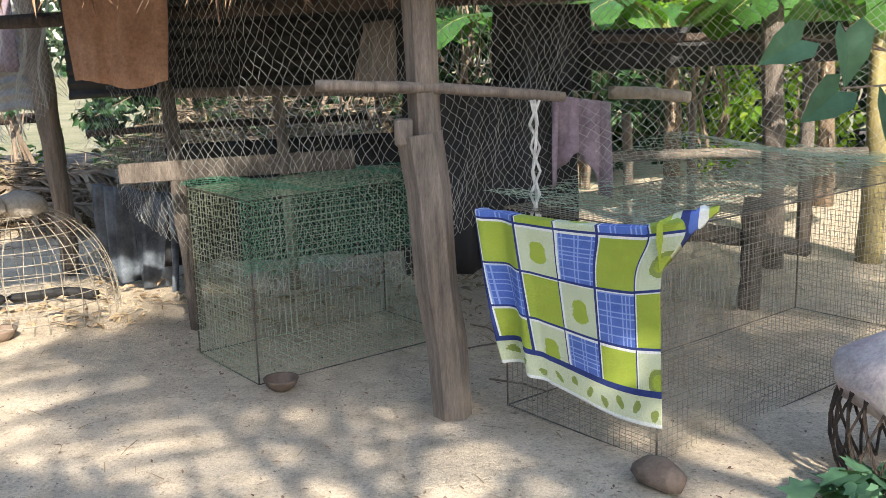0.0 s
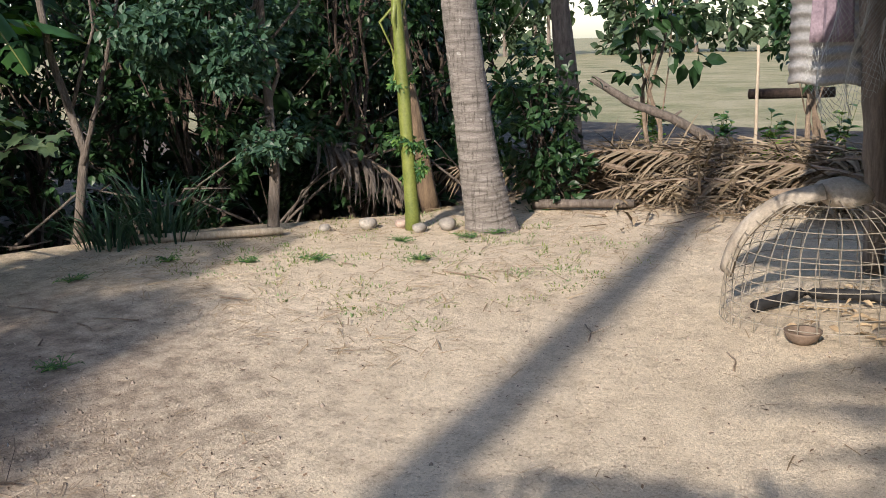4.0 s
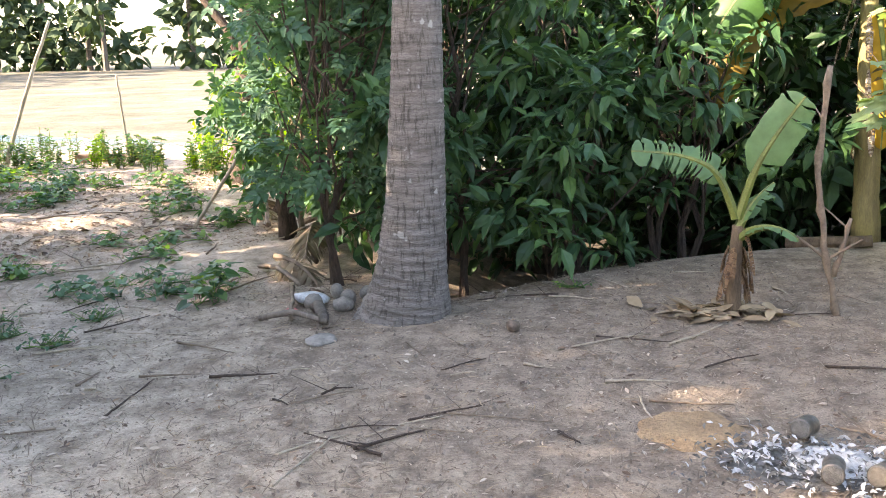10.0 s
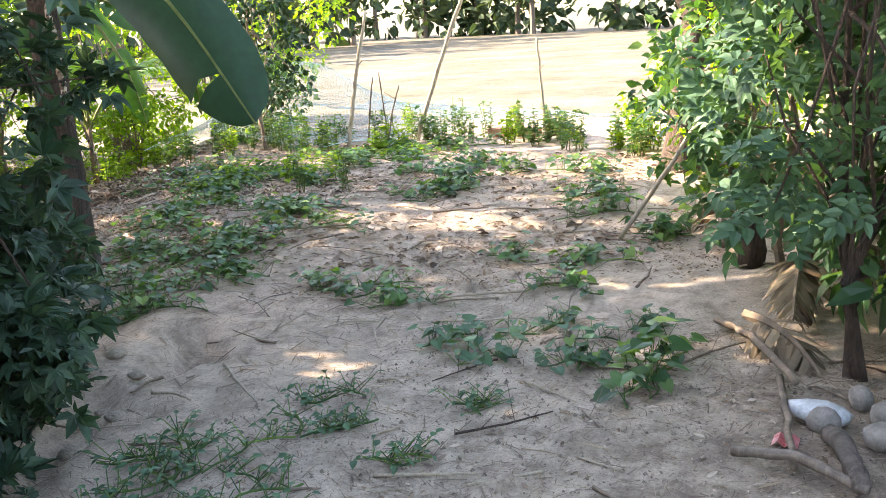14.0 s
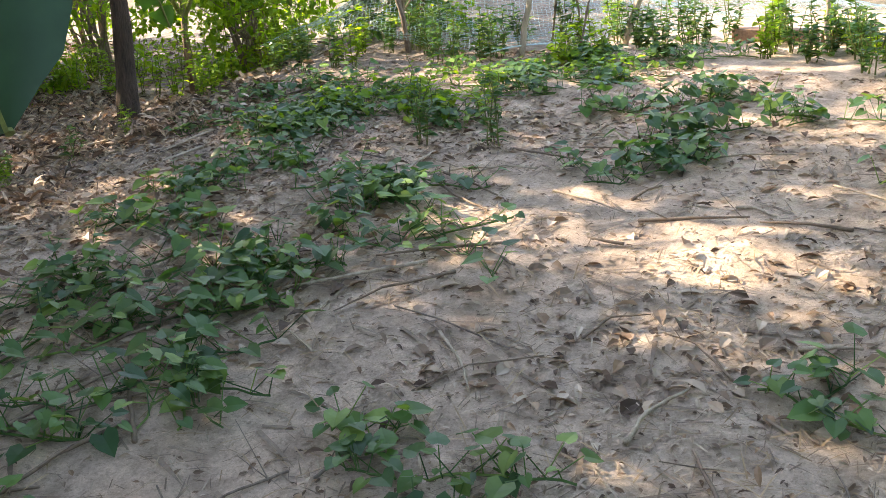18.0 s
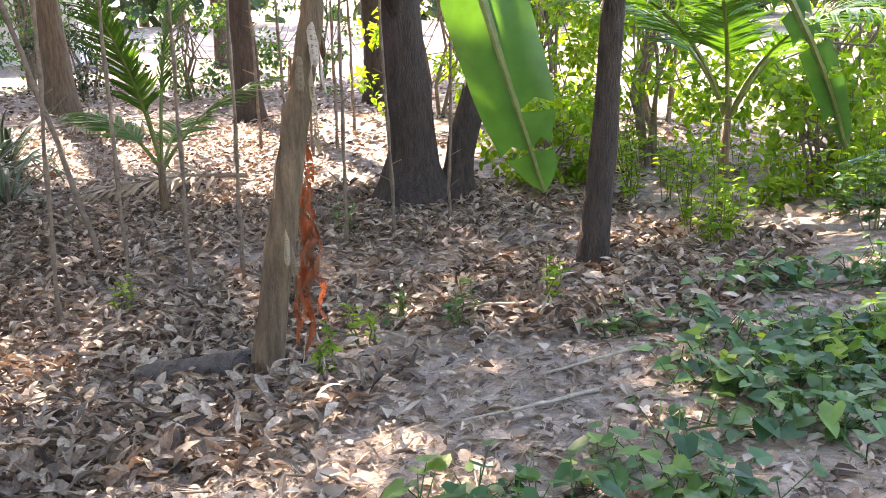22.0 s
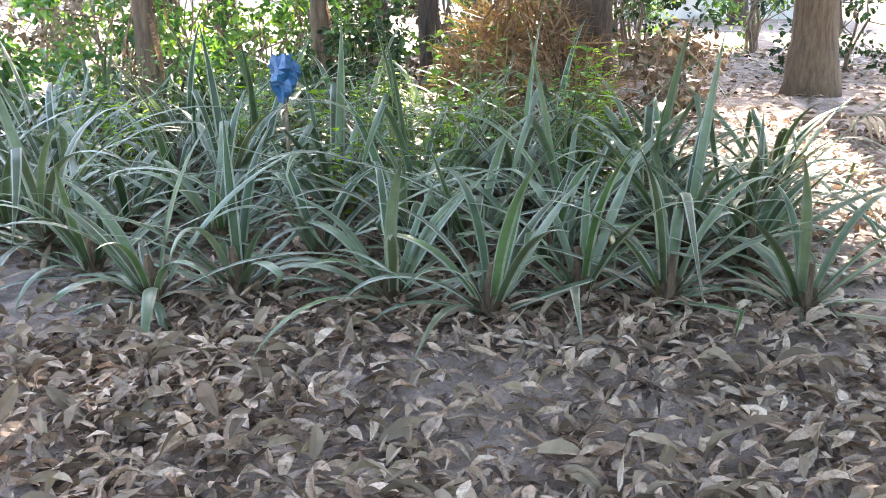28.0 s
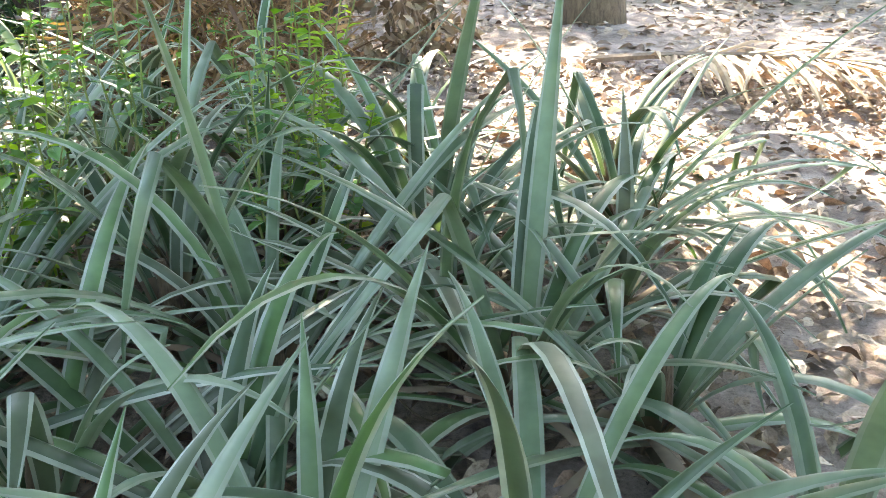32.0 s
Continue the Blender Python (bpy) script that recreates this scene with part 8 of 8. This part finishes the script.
def towel():
    cols = {"green": ((0.30, 0.38, 0.04), (0.38, 0.46, 0.06)), "blue": ((0.07, 0.13, 0.42), (0.10, 0.18, 0.52)), "navy": ((0.015, 0.03, 0.14), (0.03, 0.05, 0.2)), "pale": ((0.50, 0.55, 0.34), (0.60, 0.64, 0.44)), "white": ((0.66, 0.70, 0.66), (0.76, 0.78, 0.74)), "olive": ((0.20, 0.26, 0.05), (0.28, 0.33, 0.09)), "light_blue": ((0.22, 0.32, 0.62), (0.3, 0.4, 0.7))}
    names = list(cols)
    mats = [surface("towel_" + k, c[0], c[1], 9, 0.95, 0.5, 0.003, None, 260) for k, c in cols.items()]
    a, c = Vector((0.12, 3.54, 0.855)), Vector((0.71, 3.09, 0.855))
    side = (c - a).normalized()
    out = Vector((side.y, -side.x, 0)) * (1 if side.y < 0 else 1)
    if out.y > 0:
        out = -out
    nu, nv, wide, tall = 150, 170, 0.74, 0.78
    v, f, m = [], [], []
    for j in range(nv + 1):
        for i in range(nu + 1):
            u, w = i / nu, j / nv
            y = w * tall
            over = max(0.0, 0.1 - y)
            left = max(0, 1 - u / 0.3)
            fold = 0.045 * math.sin(u * 30 + 2.5 * w) * left * (0.5 + 0.8 * w) + 0.01 * math.sin(u * 9 + 1) * w
            x = u * wide * (1 - 0.19 * w) + 0.18 * w + 0.09 * u ** 3 * math.exp(-((w - 0.16) / 0.12) ** 2)
            z = -max(0.0, y - 0.1) * (1 - 0.2 * (1 - u) ** 1.2) - over * over * 1.5 - 0.02 * math.sin(u * 3.1) + 0.03 * max(0, u - 0.85) * (1 - w) * 6
            p = a + side * (x - 0.02) + out * (0.03 + fold + 0.03 * w - over * 1.1) + Vector((0, 0, z))
            v.append(tuple(p))

    def tone(x, y):
        if y > tall - 0.10:
            k = (x * 1.0) % 0.075 - 0.0375
            return "olive" if k * k + (y - tall + 0.052 + 0.015 * math.sin(x * 60)) ** 2 < 0.0003 + 0.00012 * math.sin(x * 91) else ("white" if y > tall - 0.012 else "pale")
        if y > tall - 0.122:
            return "navy"
        gx, gy = x / 0.16, (y + 0.07) / 0.195
        cx, cy = int(gx), int(gy)
        fx, fy = gx - cx, gy - cy
        if fx < 0.05 or fy < 0.045:
            return "navy"
        if fx < 0.085 or fy < 0.08:
            return "white"
        kind = ("green", "pale", "blue")[(cx + cy % 2 + 2) % 3]
        if kind == "blue":
            return "light_blue" if (fx * 10) % 1 < 0.16 or (fy * 12) % 1 < 0.16 else "blue"
        if kind == "pale":
            d = (fx - 0.55) ** 2 + (fy - 0.58) ** 2
            return "olive" if 0.02 < d < 0.055 and (cx + cy) % 2 else ("green" if d < 0.05 + 0.012 * math.sin(fy * 20) else "pale")
        return "green"
    n = nu + 1
    for j in range(nv):
        for i in range(nu):
            f.append([j * n + i, (j + 1) * n + i, (j + 1) * n + i + 1, j * n + i + 1])
            m.append(names.index(tone((i + 0.5) / nu * wide, (j + 0.5) / nv * tall)))
    b = Build()
    b.add(v, f)
    ob = tagged(b.make("towel", mats[0], smooth=True), "green, blue and white checked towel hung over a cage", "towel")
    for k in mats[1:]:
        ob.data.materials.append(k)
    ob.data.polygons.foreach_set("material_index", m)
    ob.modifiers.new("thick", "SOLIDIFY").thickness = 0.004
    # the corner twisted into a tail and tied to the net
    along, rows, sides, tv = Vector((0.78, 0.62, 0.0)), 12, 10, []
    for i in range(rows + 1):
        k = i / rows
        p = c + along * (0.3 * k - 0.03) + Vector((0, 0, -0.05 + 0.07 * k))
        r = 0.075 * (1 - k) ** 1.4 + 0.012 + (0.012 if 7 < i < 10 else 0)
        for q in range(sides):
            w = 2 * math.pi * q / sides
            d = r * (1 + 0.25 * math.sin(3 * w + k * 5))
            tv.append(tuple(p + out * (d * 0.45 * math.cos(w)) + Vector((0, 0, d * math.sin(w)))))
    tail = Build()
    tail.add(tv, [[i * sides + q, i * sides + (q + 1) % sides, (i + 1) * sides + (q + 1) % sides, (i + 1) * sides + q] for i in range(rows) for q in range(sides)])
    corner = tail.make("tied_corner", mats[0], ob, "towel corner twisted and tied to the net", smooth=True)
    for k in mats[1:]:
        corner.data.materials.append(k)
    corner.data.polygons.foreach_set("material_index", [(0, 3, 2, 1, 4, 0)[(i // sides // 2) % 6] for i in range(rows * sides)])


towel()
stone("cage_stone", "smooth brown stone against the cage's corner", 0.67, 2.97, 0.11, 0.075, 0.05, 71, M_BROWNSTONE)


def dish(x, y, r, mat, label):
    b = Build()
    prof = ((0.45, 0.0), (0.8, 0.35), (1.0, 0.85), (1.02, 1.0), (0.9, 0.95), (0.7, 0.45), (0.3, 0.2))
    sides = 20
    v = [(math.cos(2 * math.pi * k / sides) * r * p, math.sin(2 * math.pi * k / sides) * r * p, h * r * 0.75) for p, h in prof for k in range(sides)]
    f = [[i * sides + k, i * sides + (k + 1) % sides, (i + 1) * sides + (k + 1) % sides, (i + 1) * sides + k] for i in range(len(prof) - 1) for k in range(sides)]
    f += [list(range(sides - 1, -1, -1)), [(len(prof) - 1) * sides + k for k in range(sides)]]
    b.add(v, f)
    tagged(b.make("feed_bowl", mat, smooth=True), label, "bowl", "feed bowls").location = on_ground(x, y, 0.0)


dish(-0.74, 3.99, 0.075, M_BROWNSTONE, "dark coconut-shell feed bowl beside a cage")
dish(-2.33, 4.82, 0.085, M_BROWNSTONE, "dark round feed bowl before the domed coop")

# the domed coop


M_COOPWIRE = surface("rusty_pale_wire", (0.18, 0.155, 0.12), (0.38, 0.34, 0.28), 20, 0.6, 0.2, 0.002, None, 60, 0.2)


def dome():
    cx, cy, r, h = -2.42, 5.34, 0.52, 0.62
    root = thing("domed_coop", "domed chicken coop of bent wire mesh", "coop", (cx, cy, ground_z(cx, cy)))

    def pt(a, k):
        rad = r * (1 - min(1.0, k) ** 2.2) ** 0.4
        return Vector((math.cos(a) * rad, math.sin(a) * rad, h * k))

    rr = random.Random(12)
    for i in range(34):
        a = 2 * math.pi * i / 34 + rr.uniform(-0.015, 0.015)
        top = 1.0 if i % 2 else 0.93
        Build().tube([pt(a + 0.03 * math.sin(k * 0.4 + i), top * (1 - (1 - k / 15) ** 1.5)) for k in range(16)], [0.0026] * 16, 4).make("rib_wire", M_COOPWIRE, root)
    for j in range(11):
        k = (0, 0.1, 0.2, 0.3, 0.4, 0.5, 0.6, 0.7, 0.8, 0.89, 0.96)[j]
        Build().tube([pt(2 * math.pi * i / 40, k) for i in range(41)], [0.0027 if j else 0.0055] * 41, 4).make("ring_wire", M_COOPWIRE, root)
    return pt, root


dome_pt, dome_root = dome()
sheath = thing("palm_sheath", "grey curved palm sheath laid over the coop", "palm sheath", dome_root.location)
b, v, f = Build(), [], []
for i in range(17):
    k = i / 16
    a = radians(196 + 14 * k)
    mid = dome_pt(a, 0.3 + 0.8 * k if k < 0.82 else 0.97)
    mid.z += 0.012 + 0.09 * max(0, k - 0.75)
    w = 0.05 + 0.025 * k
    s = Vector((-math.sin(a), math.cos(a), 0)) * w
    if k > 0.82:
        mid += Vector((0.12, 0.02, 0.02)) * (k - 0.82) * 6
    o = Vector((mid.x, mid.y, 0.3)).normalized() * 0.035
    v += [tuple(mid - s - o), tuple(mid - s * 0.5 + o * 0.5), tuple(mid + o), tuple(mid + s * 0.5 + o * 0.5), tuple(mid + s - o)]
f = [[i * 5 + j, i * 5 + j + 1, (i + 1) * 5 + j + 1, (i + 1) * 5 + j] for i in range(16) for j in range(4)]
b.add(v, f)
ob = b.make("blade", surface("dry_sheath", (0.26, 0.22, 0.175), (0.42, 0.37, 0.31), 8, 0.85, 0.5, 0.01), sheath, smooth=True)
ob.modifiers.new("thick", "SOLIDIFY").thickness = 0.016
cap = Build()
boulder(cap, (0.05, 0.0, 0.64), 0.15, 0.1, 0.075, random.Random(2), 17)
cap.make("butt", bpy.data.materials["dry_sheath"], sheath, smooth=True)

stick("bent_branch", "black bent branch lying inside the coop", [on_ground(-2.74, 5.2, 0.03), on_ground(-2.62, 5.5, 0.06), on_ground(-2.3, 5.66, 0.06), on_ground(-2.1, 5.62, 0.04)], 0.032, 0.028, M_BLACK, "branch")

# basket with a cloth
bk = thing("basket", "dark woven basket covered with a printed cloth", "basket", on_ground(1.5, 2.95))
for i in range(22):
    a = 2 * math.pi * i / 22
    for sd in (1, -1):
        Build().tube([(math.cos(a + sd * 0.5 * k / 5) * (0.22 + 0.05 * math.sin(k * 0.6)), math.sin(a + sd * 0.5 * k / 5) * (0.22 + 0.05 * math.sin(k * 0.6)), 0.36 * k / 5) for k in range(6)], [0.006] * 6, 4).make("cane", M_DARKBARK, bk)
cl = Build()
boulder(cl, (0.0, 0.0, 0.36), 0.27, 0.27, 0.16, random.Random(4), 21)
tagged(cl.make("printed_cloth", surface("printed_cloth", (0.5, 0.38, 0.36), (0.62, 0.56, 0.52), 10, 0.95), smooth=True), "pale cloth with a dull red print", "cloth").location = bk.location
vine_patch("broad grey-green leaves beside the basket", 1.2, 2.72, 0.12, 24, 1600, 0.1, M_L_BLUE, LOBED, 0.12, "")
# the young tree whose grey-green leaves hang before the shed
sap = thing("broadleaf_sapling", "young tree with large hanging grey-green leaves", "young tree", on_ground(1.95, 3.5))
Build().tube([(0, 0, -0.03), (0.02, -0.05, 0.7), (-0.02, -0.1, 1.3), (-0.12, -0.16, 1.75)], [0.022, 0.02, 0.016, 0.01], 8).make("stem", M_TWIG, sap)
for i, (dx, dy, dz, hx, hz, size) in enumerate(((-0.75, -0.2, 1.43, -0.7, -0.35, 0.17), (-0.62, -0.2, 1.46, 0.15, -1.0, 0.2), (-0.62, -0.2, 1.26, -0.5, -0.4, 0.17), (-0.48, -0.22, 1.25, 0.2, -0.9, 0.22), (-0.35, -0.2, 1.1, 0.3, -0.8, 0.18), (-0.3, -0.18, 1.5, -0.2, -0.9, 0.2))):
    tip, stalk, blade = Vector((dx, dy, dz)), Build(), Build()
    stalk.tube(wander(random.Random(i), (-0.02, -0.1, 1.3 - 0.1 * (i % 2)), tip, 4, 0.03), [0.007, 0.006, 0.005, 0.004, 0.003], 5)
    scatter(blade, (HEART[0] * np.array([0.9, 1, 2.2]), HEART[1]), [tuple(tip)], [(hx, -0.1, hz)], [(0.35, -1, 0.5)], [size])
    leaf = blade.make("leaf", M_L_BLUE, sap)
    stalk.make("stalk", M_TWIG, leaf)
# greenery behind the shed
for i, (x, y, lab) in enumerate(((2.7, 6.1, "banana plant with a yellow-green stem behind the shed"), (0.9, 9.0, "banana plant with broad leaves behind the shed"), (2.0, 8.6, "banana plant with broad leaves behind the shed"), (3.2, 8.2, "banana plant with broad leaves behind the shed"), (-0.6, 10.3, "banana plant with broad leaves behind the shed"))):
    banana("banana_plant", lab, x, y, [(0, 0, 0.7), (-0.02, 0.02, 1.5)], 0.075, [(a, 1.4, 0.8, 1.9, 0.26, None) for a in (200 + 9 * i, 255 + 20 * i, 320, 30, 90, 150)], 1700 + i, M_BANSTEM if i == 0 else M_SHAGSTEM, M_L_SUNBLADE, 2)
for i, (x, y) in enumerate(((-1.9, 10.4), (-0.9, 9.9), (0.2, 9.7), (1.4, 9.6), (2.6, 9.6), (-3.0, 10.9), (0.2, 11.5), (1.8, 11.0), (3.6, 10.4), (-1.4, 12.0), (4.8, 8.2), (5.2, 6.0), (-2.4, 12.8), (4.6, 11.5))):
    bush("bush", "green bush behind the shed", x, y, 2.8, 1.0, 40, 1500, OVAL, 0.12, M_L_BUSH if i % 2 or x < 1.0 else M_L_FRESH, 1720 + i, 5, 0.05)
for i, (x, y) in enumerate(((-3.9, 13.6), (-2.6, 13.8), (-1.3, 13.6), (0.0, 13.8), (1.3, 13.6), (2.6, 13.4), (3.9, 13.2), (5.2, 12.4), (6.0, 10.6), (6.4, 8.6), (6.4, 6.6), (-0.6, 11.2), (1.0, 12.4), (2.8, 12.0), (-3.2, 12.2))):
    bush("bush", "deep dark thicket behind the shed", x, y, 3.4, 1.1, 40, 1100, OVAL, 0.25, M_L_BUSH, 1760 + i, 4, 0.0, bark=M_DARKBARK)
rng = np.random.default_rng(1800)
st = tagged(thing("pen_straw", "straw and dry leaves on the floor of the pen", "litter"), kind="stuff")
b = Build()
strew(b, spots_in(rng, 700, 0.5, 3.0, 3.6, 7.0), (BLADE[0] * np.array([0.6, 1, 0.4]), BLADE[1]), 0.16, rng, 0.2, 0.006)
strew(b, spots_in(rng, 900, -2.6, 0.5, 5.0, 7.6), CURL, 0.08, rng, 0.4, 0.008)
b.make("straw", M_L_STRAW, st)
